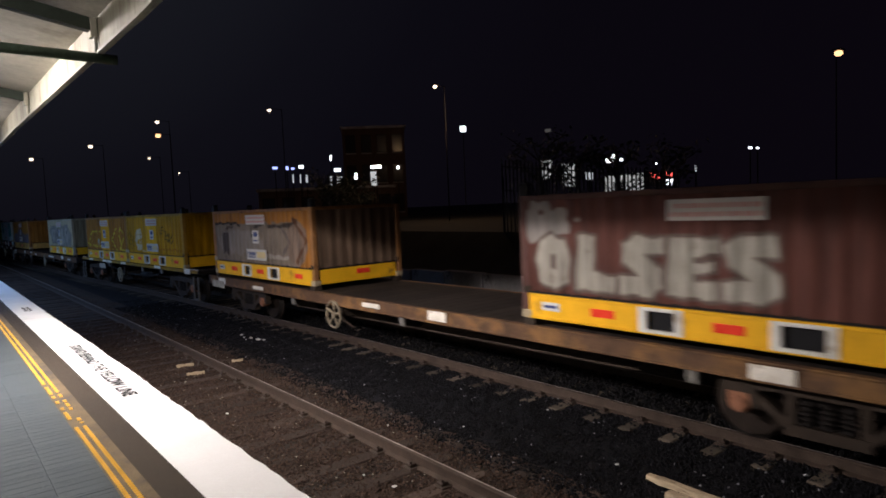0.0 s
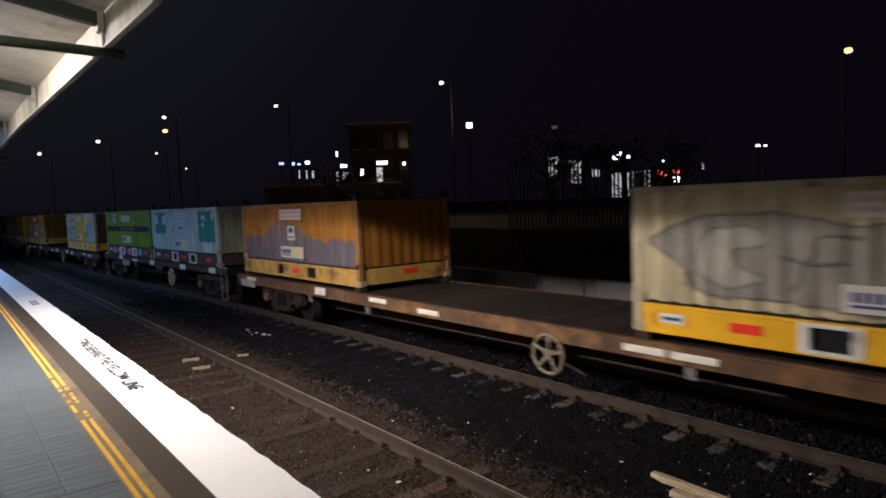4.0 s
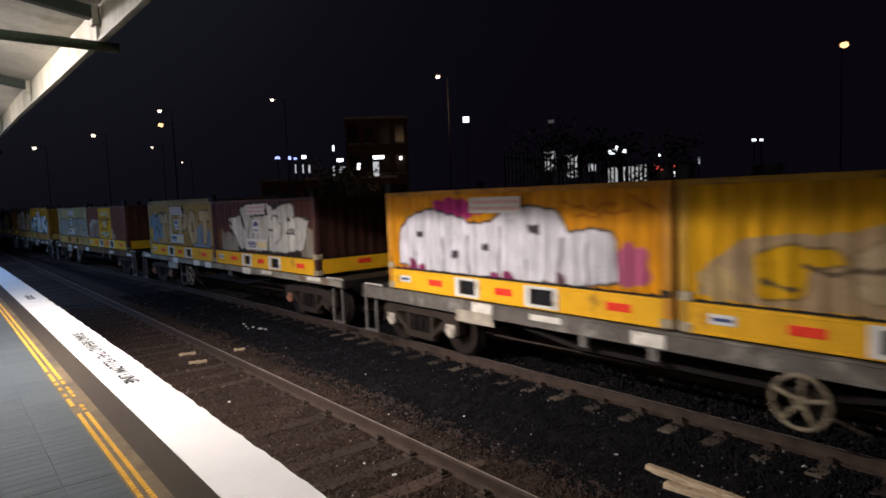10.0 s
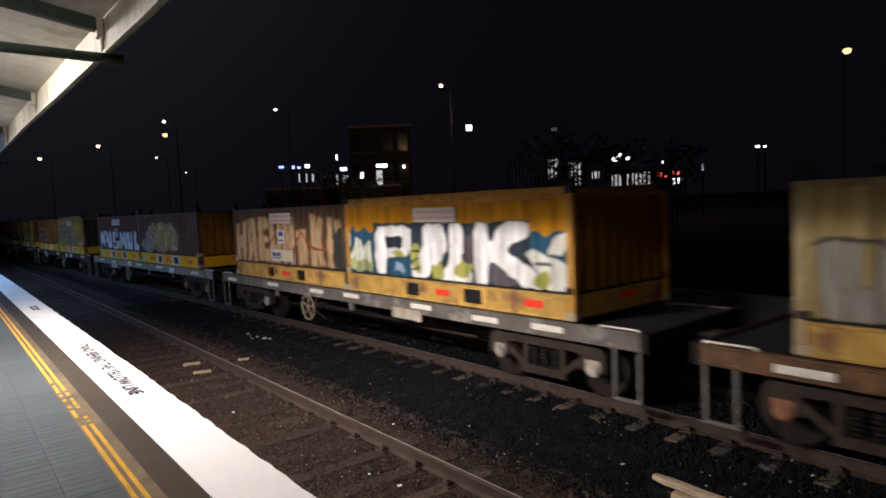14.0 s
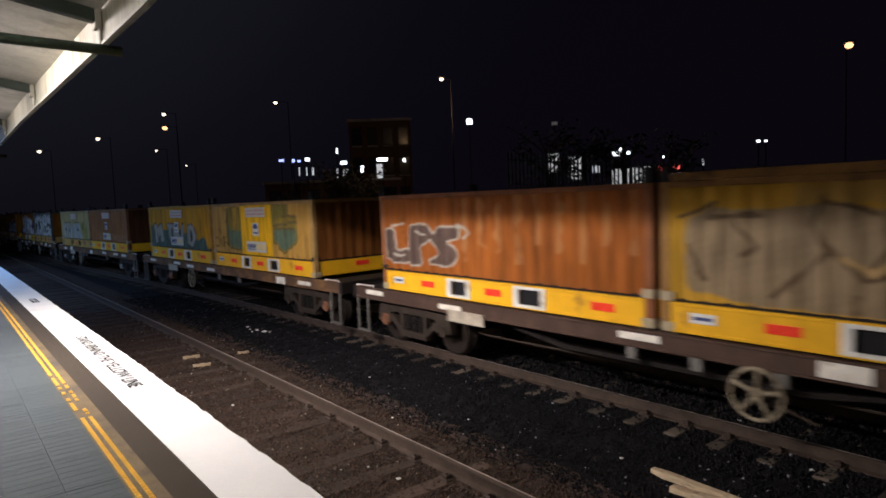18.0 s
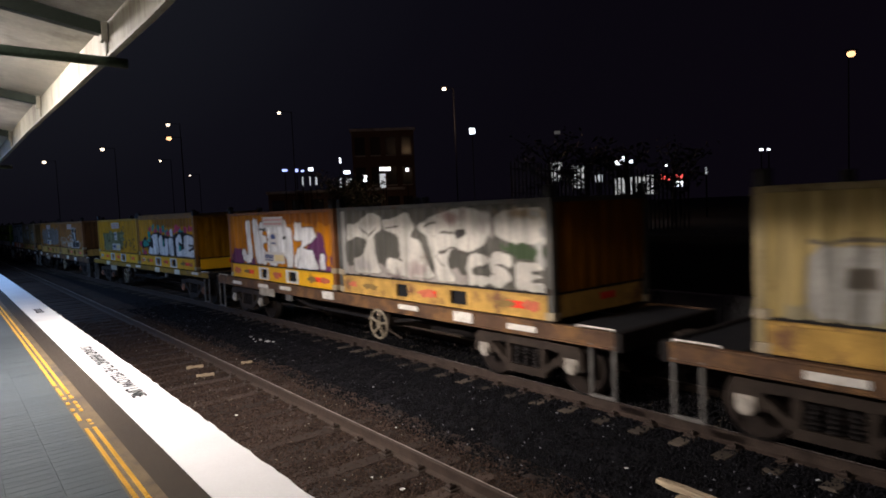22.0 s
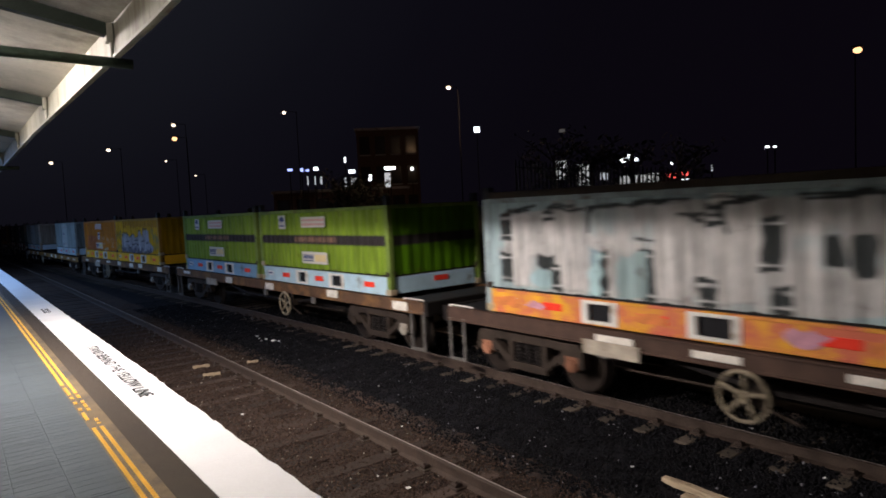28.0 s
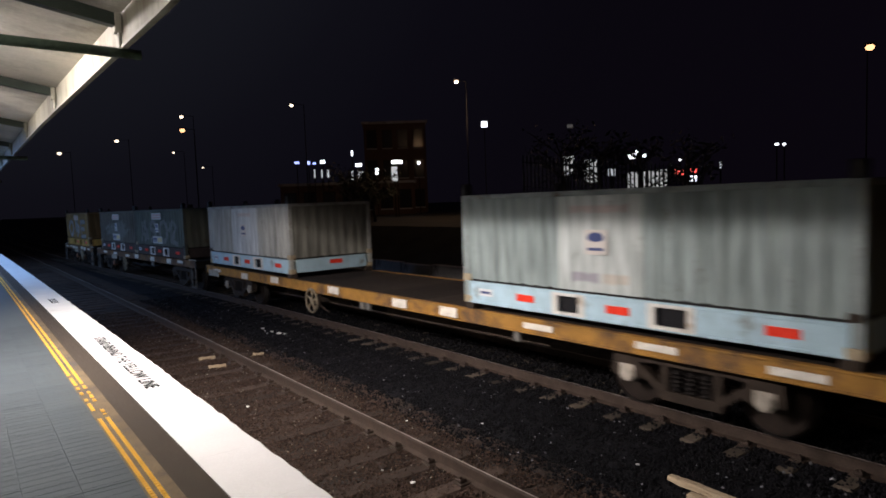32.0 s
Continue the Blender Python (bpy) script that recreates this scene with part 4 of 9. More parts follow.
        pw = self.p + 0.012 * noise_field(self.p, self.z, self.seed + 5 + seed, 0.4)
        zw = self.z + 0.012 * noise_field(self.p, self.z, self.seed + 6 + seed, 0.4)
        d = np.full(self.p.shape, 9.0)
        for points in outlines:
            d = np.minimum(d, self.signed(curve(points), pw, zw))
        whole = d
        for points in holes:
            d = np.maximum(d, -self.signed(curve(points), pw, zw))
        if outline is not None:
            self.rgb = blend(self.rgb, outline, cover_of(whole, edge))
        cloud = 1 + 0.07 * noise_field(self.p, self.z, self.seed + 77 + seed, 0.5) + 0.05 * noise_field(self.p, self.z, self.seed + 78, 0.12)
        self.rgb = blend(self.rgb, np.array(fill) * cloud[..., None], cover_of(d, -0.002))
        return self

    def lines(self, runs, colour, r=0.025):
        """Several sprayed lines of one colour."""
        for points in runs:
            self.path(points, colour, r)
        return self

    def line(self, text, u0, u1, v0, v1, colour, r=0.022, seed=0, wob=0.05):
        """A thin tag."""
        return self.letters(text, u0, u1, v0, v1, colour, None, r, 0, wob, seed)


def corrugation(p, pitch=0.275, depth=0.027):
    q = (p / pitch) % 1.0
    return depth * np.clip(np.minimum(np.abs(q - 0.5) * 2 * 2.2 - 0.6, 1.0), 0, 1)


def wall_mesh(name, length, height, paint, step_p=0.025, step_z=0.025, depth=0.027, flat=None):
    """A corrugated steel wall in its own plane: along +x its length, z up, outside at -y; paint(p, z) gives its colours, flat the stretch of a smooth notice panel."""
    nx, nz = int(length / step_p) + 1, max(2, int(height / step_z) + 1)
    p, z = np.meshgrid(np.linspace(0, length, nx), np.linspace(0, height, nz))
    rgb = paint(p, z)
    grey = rgb.mean(-1, keepdims=True)
    rgb = grey + 1.2 * (rgb - grey)
    dents = 0.006 * noise_field(p, z, int(abs(rgb.sum()) * 1000) % 9999, 1.1)
    ribs = corrugation(p, depth=depth)
    if flat:
        ribs = np.where((p > flat[0] * length) & (p < flat[1] * length), 0.0, ribs)
    inward = ribs + dents + 0.006
    pts = np.stack([p, inward, z], -1).reshape(-1, 3)
    k = np.arange(nx * nz).reshape(nz, nx)
    quads = np.stack([k[:-1, :-1], k[:-1, 1:], k[1:, 1:], k[1:, :-1]], -1).reshape(-1, 4)
    me = bpy.data.meshes.new(name)
    me.vertices.add(len(pts))
    me.vertices.foreach_set("co", pts.astype(np.float32).ravel())
    me.loops.add(quads.size)
    me.loops.foreach_set("vertex_index", quads.astype(np.int32).ravel())
    me.polygons.add(len(quads))
    me.polygons.foreach_set("loop_start", np.arange(0, quads.size, 4, dtype=np.int32))
    me.update(calc_edges=True)
    att = me.color_attributes.new("paint", "FLOAT_COLOR", "POINT")
    rgba = np.concatenate([np.clip(rgb, 0.004, 0.9), np.ones((*p.shape, 1))], -1).reshape(-1).astype(np.float32)
    att.data.foreach_set("color", rgba)
    me.materials.append(MAT["panel"])
    return me


# ------------------------------------------------------------------ the containers
CREAM, YELLOW, MAROON = (0.50, 0.44, 0.30), (0.60, 0.33, 0.03), (0.075, 0.030, 0.024)
GREEN, BAND, GREY, WHITE, BLACK = (0.185, 0.270, 0.050), (0.035, 0.030, 0.030), (0.27, 0.25, 0.235), (0.66, 0.65, 0.63), (0.018, 0.017, 0.016)
SEA, SILVER, TEAL = (0.44, 0.54, 0.52), (0.29, 0.335, 0.33), (0.055, 0.235, 0.215)


def art(kind):
    """How each container is painted: colour, the canopy's shade on some tops, then what was sprayed on it."""
    def paint(p, z):
        k = kind
        if k == 0:
            return Spray(p, z, (0.10, 0.045, 0.038), 1).blob(0.08, 0.75, 0.07, 0.2, GREY).blocks("OLSES", 0.04, 0.62, 0.06, 0.62, (0.36, 0.34, 0.30), (0.13, 0.10, 0.09)).rgb
        if k == 1:
            s = Spray(p, z, (0.33, 0.155, 0.055), 2).rect(0.02, 0.86, -0.1, 0.80, (0.20, 0.165, 0.135), 0.04).blob(0.86, 0.42, 0.09, 0.42, (0.20, 0.15, 0.12), 0.03).blob(0.3, 0.4, 0.25, 0.25, (0.24, 0.21, 0.185), 0.06)
            s.path([(0.03, 0.79), (0.28, 0.80), (0.31, 0.74)], BLACK, 0.03).path([(0.14, 0.58), (0.18, 0.72), (0.24, 0.74)], (0.08, 0.06, 0.05), 0.03).path([(0.45, 0.55), (0.47, 0.72), (0.55, 0.76)], (0.05, 0.045, 0.04), 0.04).path([(0.60, 0.72), (0.80, 0.74), (0.87, 0.82)], (0.05, 0.04, 0.035), 0.045)
            s.path([(0.84, 0.86), (0.935, 0.46), (0.86, 0.08)], (0.10, 0.05, 0.03), 0.05).path([(0.74, 0.70), (0.80, 0.42), (0.73, 0.2)], (0.12, 0.10, 0.09), 0.04).path([(0.40, 0.16), (0.78, 0.14)], (0.34, 0.31, 0.28), 0.05)
            return s.poly([(0.11, 0.12), (0.11, 0.60), (0.175, 0.60), (0.175, 0.10), (0.143, 0.20)], (0.07, 0.055, 0.05), None).rgb
        if k == 2:
            s, pale, ink = Spray(p, z, (0.46, 0.255, 0.030), 3), (0.58, 0.52, 0.38), (0.15, 0.105, 0.03)
            s.shapes([[(0.165, 0.34), (0.175, 0.56), (0.215, 0.68), (0.275, 0.68), (0.305, 0.54), (0.30, 0.40), (0.22, 0.38), (0.20, 0.26), (0.29, 0.22), (0.29, 0.10), (0.22, 0.06), (0.18, 0.16)]], pale, None)
            s.lines([[(0.24, 0.32), (0.29, 0.34)], [(0.235, 0.27), (0.285, 0.29), (0.30, 0.20)], [(0.29, 0.06), (0.355, 0.06), (0.36, 0.18)]], pale, 0.02).lines([[(0.19, 0.50), (0.24, 0.54)], [(0.26, 0.50), (0.29, 0.52)]], (0.44, 0.30, 0.10), 0.018)
            s.lines([[(0.02, 0.44), (0.06, 0.62), (0.08, 0.46), (0.03, 0.30), (0.05, 0.12), (0.10, 0.10)], [(0.09, 0.54), (0.13, 0.42), (0.10, 0.24), (0.14, 0.16)], [(0.04, 0.36), (0.12, 0.34)], [(0.06, 0.22), (0.13, 0.30)]], (0.22, 0.14, 0.03), 0.022)
            s.lines([[(0.64, 0.70), (0.67, 0.71)], [(0.63, 0.62), (0.67, 0.62)], [(0.63, 0.53), (0.665, 0.55)], [(0.69, 0.66), (0.72, 0.58), (0.71, 0.48), (0.75, 0.56), (0.77, 0.46), (0.76, 0.36), (0.80, 0.30), (0.82, 0.42)], [(0.70, 0.42), (0.74, 0.36), (0.78, 0.38), (0.81, 0.48), (0.825, 0.60)], [(0.73, 0.50), (0.79, 0.54)]], ink, 0.026)
            s.lines([[(0.60 + 0.035 * j, 0.13 + 0.03 * (j % 2)), (0.615 + 0.035 * j, 0.10 + 0.05 * (j % 3 == 1)), (0.627 + 0.035 * j, 0.14)] for j in range(11)], (0.30, 0.10, 0.03), 0.014)
            return s.rect(0.37, 0.565, -0.1, 1.1, (0.80, 0.46, 0.012)).rgb
        if k == 3:
            s, ink = Spray(p, z, (0.33, 0.155, 0.045), 4), (0.62, 0.50, 0.10)
            s.path([(0.14, 0.10), (0.14, 0.58), (0.29, 0.60), (0.295, 0.09), (0.14, 0.14)], ink, 0.032).path([(0.14, 0.58), (0.06, 0.28), (0.09, 0.36), (0.11, 0.22), (0.06, 0.08), (0.02, 0.22), (0.0, 0.3)], ink, 0.032)
            s.path([(0.42, 0.10), (0.335, 0.10), (0.325, 0.60), (0.42, 0.60)], ink, 0.032).blob(0.315, 0.26, 0.012, 0.10, (0.35, 0.36, 0.36), 0.02)
            s.letters("K$", 0.62, 0.98, 0.02, 0.72, ink, None, 0.032, 0, 0.08)
            return s.rect(0.395, 0.60, -0.1, 1.1, (0.80, 0.42, 0.012)).rgb
        if k == 4:
            s, rim, mid_grey, light = Spray(p, z, CREAM, 5), (0.11, 0.105, 0.10), (0.27, 0.255, 0.225), (0.36, 0.345, 0.30)
            s.shapes([[(0.03, 0.56), (0.10, 0.70), (0.15, 0.78), (0.30, 0.80), (0.40, 0.70), (0.48, 0.70), (0.56, 0.84), (0.66, 0.76), (0.72, 0.84), (0.82, 0.82), (0.87, 0.60), (0.95, 0.44), (0.88, 0.34), (0.94, 0.26), (0.88, 0.20), (0.91, 0.04), (0.50, 0.03), (0.30, 0.10), (0.14, 0.10), (0.11, 0.36)]], mid_grey, rim, 0.022)
            s.shapes([[(0.14, 0.30), (0.16, 0.66), (0.25, 0.70), (0.28, 0.56), (0.21, 0.50), (0.22, 0.34), (0.28, 0.26), (0.20, 0.16)], [(0.55, 0.10), (0.56, 0.72), (0.63, 0.70), (0.62, 0.40), (0.66, 0.10)], [(0.69, 0.40), (0.71, 0.72), (0.78, 0.74), (0.82, 0.52), (0.80, 0.14), (0.74, 0.10), (0.75, 0.34)]], light, rim, 0.016, [[(0.735, 0.50), (0.745, 0.62), (0.77, 0.60), (0.765, 0.48)]])
            s.lines([[(0.32, 0.20), (0.36, 0.60), (0.42, 0.62)], [(0.84, 0.25), (0.92, 0.30)], [(0.83, 0.15), (0.91, 0.18)], [(0.30, 0.44), (0.40, 0.40)]], rim, 0.018)
            return s.rect(0.475, 0.53, 0.0, 1.1, (0.42, 0.38, 0.28), 0.02).rgb
        if k == 5:
            return Spray(p, z, (0.33, 0.155, 0.05), 6).rect(-0.1, 0.97, -0.1, 0.42, (0.15, 0.13, 0.15), 0.08).blob(0.42, 0.4, 0.2, 0.3, (0.17, 0.14, 0.15)).rgb
        if k == 6:
            s = Spray(p, z, SEA, 7).rect(0.045, 0.24, 0.42, 0.97, TEAL).rect(0.75, 0.96, 0.25, 0.97, TEAL)
            s.line("E H", 0.06, 0.23, 0.70, 0.88, WHITE, 0.045).blob(0.82, 0.82, 0.02, 0.07, WHITE).blob(0.92, 0.82, 0.02, 0.07, WHITE)
            return s.rect(0.375, 0.665, 0.03, 0.97, (0.46, 0.55, 0.60)).rgb
        if k in (7, 34, 35):
            s = Spray(p, z, GREEN, k).rect(-0.1, 1.1, 0.435, 0.60, BAND)
            for j in range(12):
                s.rect(0.325 + j * 0.0285, 0.347 + j * 0.0285, 0.475, 0.565, (0.20, 0.125, 0.10))
            return s.rgb
        if k == 8:
            s = Spray(p, z, (0.56, 0.50, 0.37), 9).letters("P%~", 0.03, 0.33, 0.66, 0.94, None, BLACK, 0, 0.018, 0.05).letters("EOE%", 0.03, 0.34, 0.08, 0.50, (0.36, 0.35, 0.34), BLACK, 0.06, 0.022)
            return s.blocks("OAHK", 0.67, 0.99, -0.02, 0.62, (0.42, 0.51, 0.49), (0.15, 0.16, 0.15), 0.014, tops=(0.92, 1.05, 0.95)).rect(0.335, 0.662, -0.1, 1.1, (0.74, 0.42, 0.03)).rgb
        if k == 9:
            s, pale, brown = Spray(p, z, (0.40, 0.155, 0.045), 10), (0.52, 0.44, 0.37), (0.215, 0.115, 0.08)
            s.rect(0.03, 1.02, -0.1, 0.34, brown, 0.07).rect(0.37, 0.55, 0.30, 0.96, (0.30, 0.055, 0.035), 0.03)
            s.shapes([[(0.16, 0.30), (0.17, 0.62), (0.24, 0.64), (0.26, 0.40), (0.22, 0.22)], [(0.30, 0.20), (0.29, 0.58), (0.34, 0.64), (0.37, 0.50), (0.35, 0.16)]], (0.37, 0.23, 0.13), pale, 0.022).shapes([[(0.06, 0.05), (0.065, 0.24), (0.10, 0.28), (0.11, 0.05)], [(0.12, 0.05), (0.125, 0.32), (0.165, 0.34), (0.17, 0.05)]], brown, pale, 0.018)
            s.blob(0.08, 0.42, 0.04, 0.12, (0.52, 0.40, 0.34), 0.06).blob(0.31, 0.36, 0.025, 0.18, (0.24, 0.15, 0.11), 0.04)
            s.lines([[(0.44, 0.60), (0.58, 0.64), (0.575, 0.36), (0.45, 0.34)], [(0.46, 0.48), (0.54, 0.50)], [(0.53, 0.26), (0.53, 0.12), (0.62, 0.13)]], pale, 0.024).blob(0.50, 0.42, 0.05, 0.10, (0.42, 0.27, 0.19), 0.06)
            s.shapes([[(0.635, 0.0), (0.63, 0.36), (0.66, 0.58), (0.715, 0.66), (0.77, 0.58), (0.81, 0.36), (0.82, 0.0)]], (0.42, 0.26, 0.15), pale, 0.03).shapes([[(0.69, 0.10), (0.685, 0.38), (0.715, 0.46), (0.745, 0.36), (0.745, 0.08)]], (0.12, 0.075, 0.065), (0.28, 0.18, 0.13), 0.03)
            return s.shapes([[(0.85, 0.30), (0.86, 0.56), (0.90, 0.58), (0.97, 0.42), (1.0, 0.20), (1.0, -0.05), (0.90, -0.05)]], (0.38, 0.25, 0.19), None).shapes([[(0.835, 0.0), (0.84, 0.26), (0.87, 0.32), (0.90, 0.26), (0.905, 0.0)]], brown, pale, 0.02).lines([[(0.85, 0.42), (0.89, 0.44)], [(0.85, 0.50), (0.92, 0.56)]], pale, 0.03).rgb
        if k == 10:
            s, mauve, gold, ink = Spray(p, z, (0.58, 0.325, 0.035), 11), (0.36, 0.265, 0.17), (0.56, 0.335, 0.05), (0.14, 0.10, 0.06)
            s.shapes([[(0.03, 0.0), (0.05, 0.30), (0.13, 0.57), (0.275, 0.60), (0.378, 0.70), (0.537, 0.64), (0.607, 0.57), (0.643, 0.46), (0.69, 0.62), (0.76, 0.66), (0.84, 0.56), (0.90, 0.66), (0.98, 0.60), (1.0, 0.0)]], mauve, None)
            s.shapes([[(0.15, 0.06), (0.145, 0.42), (0.20, 0.50), (0.28, 0.48), (0.30, 0.36), (0.24, 0.34), (0.23, 0.08)], [(0.50, 0.16), (0.51, 0.54), (0.58, 0.56), (0.62, 0.44), (0.66, 0.38), (0.665, 0.02), (0.62, 0.02), (0.60, 0.30)], [(0.67, 0.46), (0.70, 0.58), (0.76, 0.58), (0.82, 0.42), (0.80, 0.32), (0.72, 0.34)], [(0.86, 0.30), (0.87, 0.58), (0.92, 0.64), (0.97, 0.54), (0.94, 0.30), (0.97, 0.06), (0.88, 0.06), (0.90, 0.22)]], gold, ink, 0.022)
            s.shapes([[(0.31, 0.10), (0.30, 0.44), (0.36, 0.58), (0.42, 0.52), (0.43, 0.30), (0.48, 0.28), (0.49, 0.08)]], (0.40, 0.315, 0.21), (0.22, 0.165, 0.10), 0.02).rect(0.40, 0.51, 0.12, 0.28, (0.42, 0.37, 0.33), 0.04).blob(0.45, 0.48, 0.04, 0.1, (0.56, 0.50, 0.42), 0.06)
            s.lines([[(0.23, 0.36), (0.27, 0.28), (0.32, 0.34)], [(0.16, 0.20), (0.22, 0.16)], [(0.33, 0.34), (0.38, 0.32)], [(0.44, 0.32), (0.50, 0.34)], [(0.68, 0.44), (0.73, 0.30), (0.80, 0.32)], [(0.54, 0.02), (0.60, 0.04)], [(0.70, 0.16), (0.76, 0.20), (0.82, 0.14)], [(0.57, 0.40), (0.61, 0.42)], [(0.74, 0.62), (0.78, 0.62)], [(0.41, 0.20), (0.50, 0.18)]], (0.10, 0.075, 0.05), 0.026)
            return s.blob(0.74, 0.14, 0.05, 0.1, (0.30, 0.24, 0.15), 0.06).blob(0.08, 0.14, 0.04, 0.14, (0.44, 0.33, 0.18), 0.08).rgb
        if k == 11:
            s, ink, magenta = Spray(p, z, (0.56, 0.255, 0.03), 12), (0.05, 0.04, 0.045), (0.36, 0.05, 0.17)
            s.blob(0.33, 0.82, 0.10, 0.14, magenta, 0.04).blob(0.90, 0.26, 0.05, 0.20, (0.40, 0.12, 0.19), 0.06).lines([[(0.72, 0.86), (0.80, 0.80), (0.86, 0.86)], [(0.76, 0.72), (0.90, 0.78)], [(0.90, 0.92), (0.96, 0.80)], [(0.80, 0.90), (0.82, 0.70)]], (0.33, 0.12, 0.03), 0.02)
            s.shapes([[(0.06, 0.0), (0.07, 0.55), (0.12, 0.72), (0.22, 0.82), (0.30, 0.74), (0.36, 0.70), (0.40, 0.62), (0.48, 0.66), (0.52, 0.80), (0.60, 0.84), (0.70, 0.79), (0.735, 0.54), (0.80, 0.60), (0.86, 0.56), (0.865, 0.0)]], (0.60, 0.59, 0.62), ink, 0.035)
            s.lines([[(0.135, 0.0), (0.14, 0.22)], [(0.27, 0.0), (0.275, 0.44)], [(0.385, 0.04), (0.38, 0.50)], [(0.50, 0.0), (0.51, 0.60)], [(0.60, 0.0), (0.60, 0.22)], [(0.70, 0.02), (0.715, 0.48)], [(0.785, 0.0), (0.79, 0.46)]], (0.16, 0.14, 0.15), 0.022)
            for u, v in ((0.165, 0.48), (0.45, 0.36), (0.625, 0.58), (0.325, 0.24)):
                s.rect(u - 0.016, u + 0.016, v - 0.05, v + 0.05, ink, 0.02)
            return s.blob(0.14, 0.02, 0.03, 0.08, (0.20, 0.04, 0.10)).blob(0.51, 0.0, 0.04, 0.07, (0.20, 0.04, 0.10)).blob(0.70, 0.02, 0.03, 0.07, (0.10, 0.06, 0.07)).rgb
        if k == 12:
            s, ink = Spray(p, z, MAROON, 13).rect(0.05, 0.12, -0.1, 0.46, (0.15, 0.075, 0.03), 0.03), (0.025, 0.022, 0.02)
            s.rect(0.10, 0.34, -0.1, 0.36, (0.26, 0.235, 0.20), 0.06).rect(0.88, 1.0, -0.1, 0.5, (0.24, 0.21, 0.17), 0.05)
            s.shapes([[(0.186, 0.69), (0.26, 0.70), (0.335, 0.76), (0.34, 0.90), (0.46, 0.97), (0.596, 0.98), (0.648, 0.86), (0.70, 0.90), (0.75, 0.97), (0.80, 0.97), (0.83, 0.88), (0.83, 0.72), (0.945, 0.67), (0.93, 0.50), (0.89, 0.10), (0.84, 0.12), (0.757, 0.02), (0.70, 0.06), (0.622, 0.04), (0.54, 0.02), (0.435, 0.05), (0.366, 0.03), (0.29, 0.06), (0.26, 0.35), (0.20, 0.52)]], (0.51, 0.495, 0.455), ink, 0.026)
            s.lines([[(0.285, 0.12), (0.31, 0.04), (0.36, 0.03)], [(0.52, 0.0), (0.57, 0.03), (0.62, 0.0)], [(0.64, 0.02), (0.72, -0.01), (0.78, 0.04), (0.88, 0.02)], [(0.335, 0.78), (0.36, 0.46)], [(0.63, 0.66), (0.66, 0.74), (0.70, 0.70)], [(0.60, 0.47), (0.64, 0.46)], [(0.19, 0.60), (0.22, 0.56)], [(0.43, 0.72), (0.60, 0.76)]], ink, 0.026)
            s.rect(0.768, 0.80, 0.63, 0.70, ink, 0.01).rect(0.765, 0.83, 0.44, 0.49, (0.16, 0.15, 0.14), 0.02).lines([[(0.76, 0.40), (0.79, 0.43), (0.83, 0.39)], [(0.82, 0.71), (0.86, 0.72)], [(0.90, 0.66), (0.94, 0.66)]], ink, 0.022)
            s.lines([[(0.28, 0.10), (0.31, 0.03), (0.365, 0.02)], [(0.52, 0.01), (0.57, 0.05), (0.62, 0.02)], [(0.66, 0.01), (0.73, -0.01), (0.79, 0.06), (0.87, 0.03)], [(0.335, 0.80), (0.355, 0.50)], [(0.66, 0.88), (0.72, 0.96), (0.80, 0.99)]], ink, 0.045)
            return s.lines([[(0.66, 0.20), (0.71, 0.30), (0.72, 0.55), (0.68, 0.70)], [(0.44, 0.3), (0.47, 0.6)], [(0.40, 0.20), (0.41, 0.65)]], (0.30, 0.29, 0.27), 0.035).rgb
        if k == 13:
            s = Spray(p, z, (0.39, 0.25, 0.095), 14).blob(0.11, 0.42, 0.13, 0.40, (0.20, 0.255, 0.30), 0.10).blob(0.86, 0.22, 0.14, 0.28, (0.21, 0.26, 0.31), 0.08).blob(0.03, 0.25, 0.03, 0.16, (0.62, 0.38, 0.03), 0.03)
            s.blocks("TLPOT", 0.18, 0.96, 0.06, 0.84, (0.50, 0.375, 0.225), (0.11, 0.08, 0.04), 0.03, wob=0.09)
            return s.path([(0.1, 0.72), (0.2, 0.80), (0.29, 0.74)], (0.08, 0.06, 0.04), 0.04).path([(0.06, 0.2), (0.13, 0.45), (0.18, 0.25)], (0.09, 0.10, 0.11), 0.03).rgb
        if k == 14:
            s, fill, rim = Spray(p, z, (0.185, 0.072, 0.045), 15), (0.27, 0.18, 0.125), (0.48, 0.39, 0.31)
            s.shapes([[(0.035, 0.02), (0.05, 0.22), (0.045, 0.40), (0.09, 0.52), (0.14, 0.64), (0.20, 0.62), (0.25, 0.60), (0.34, 0.58), (0.34, 0.02)]], rim, None).shapes([[(0.10, 0.02), (0.11, 0.26), (0.16, 0.46), (0.21, 0.50), (0.27, 0.52), (0.34, 0.44), (0.34, 0.02)]], fill, None)
            s.lines([[(0.07, 0.06), (0.07, 0.36)], [(0.17, 0.04), (0.18, 0.40)], [(0.24, 0.04), (0.25, 0.46)], [(0.30, 0.06), (0.31, 0.42)], [(0.12, 0.22), (0.16, 0.24)]], (0.36, 0.26, 0.20), 0.035).lines([[(0.205, 0.04), (0.21, 0.30)], [(0.275, 0.04), (0.28, 0.36)]], (0.17, 0.09, 0.065), 0.03)
            s.shapes([[(0.64, 0.0), (0.65, 0.34), (0.68, 0.32), (0.69, 0.18), (0.73, 0.16), (0.735, 0.0)]], (0.40, 0.31, 0.24), None)
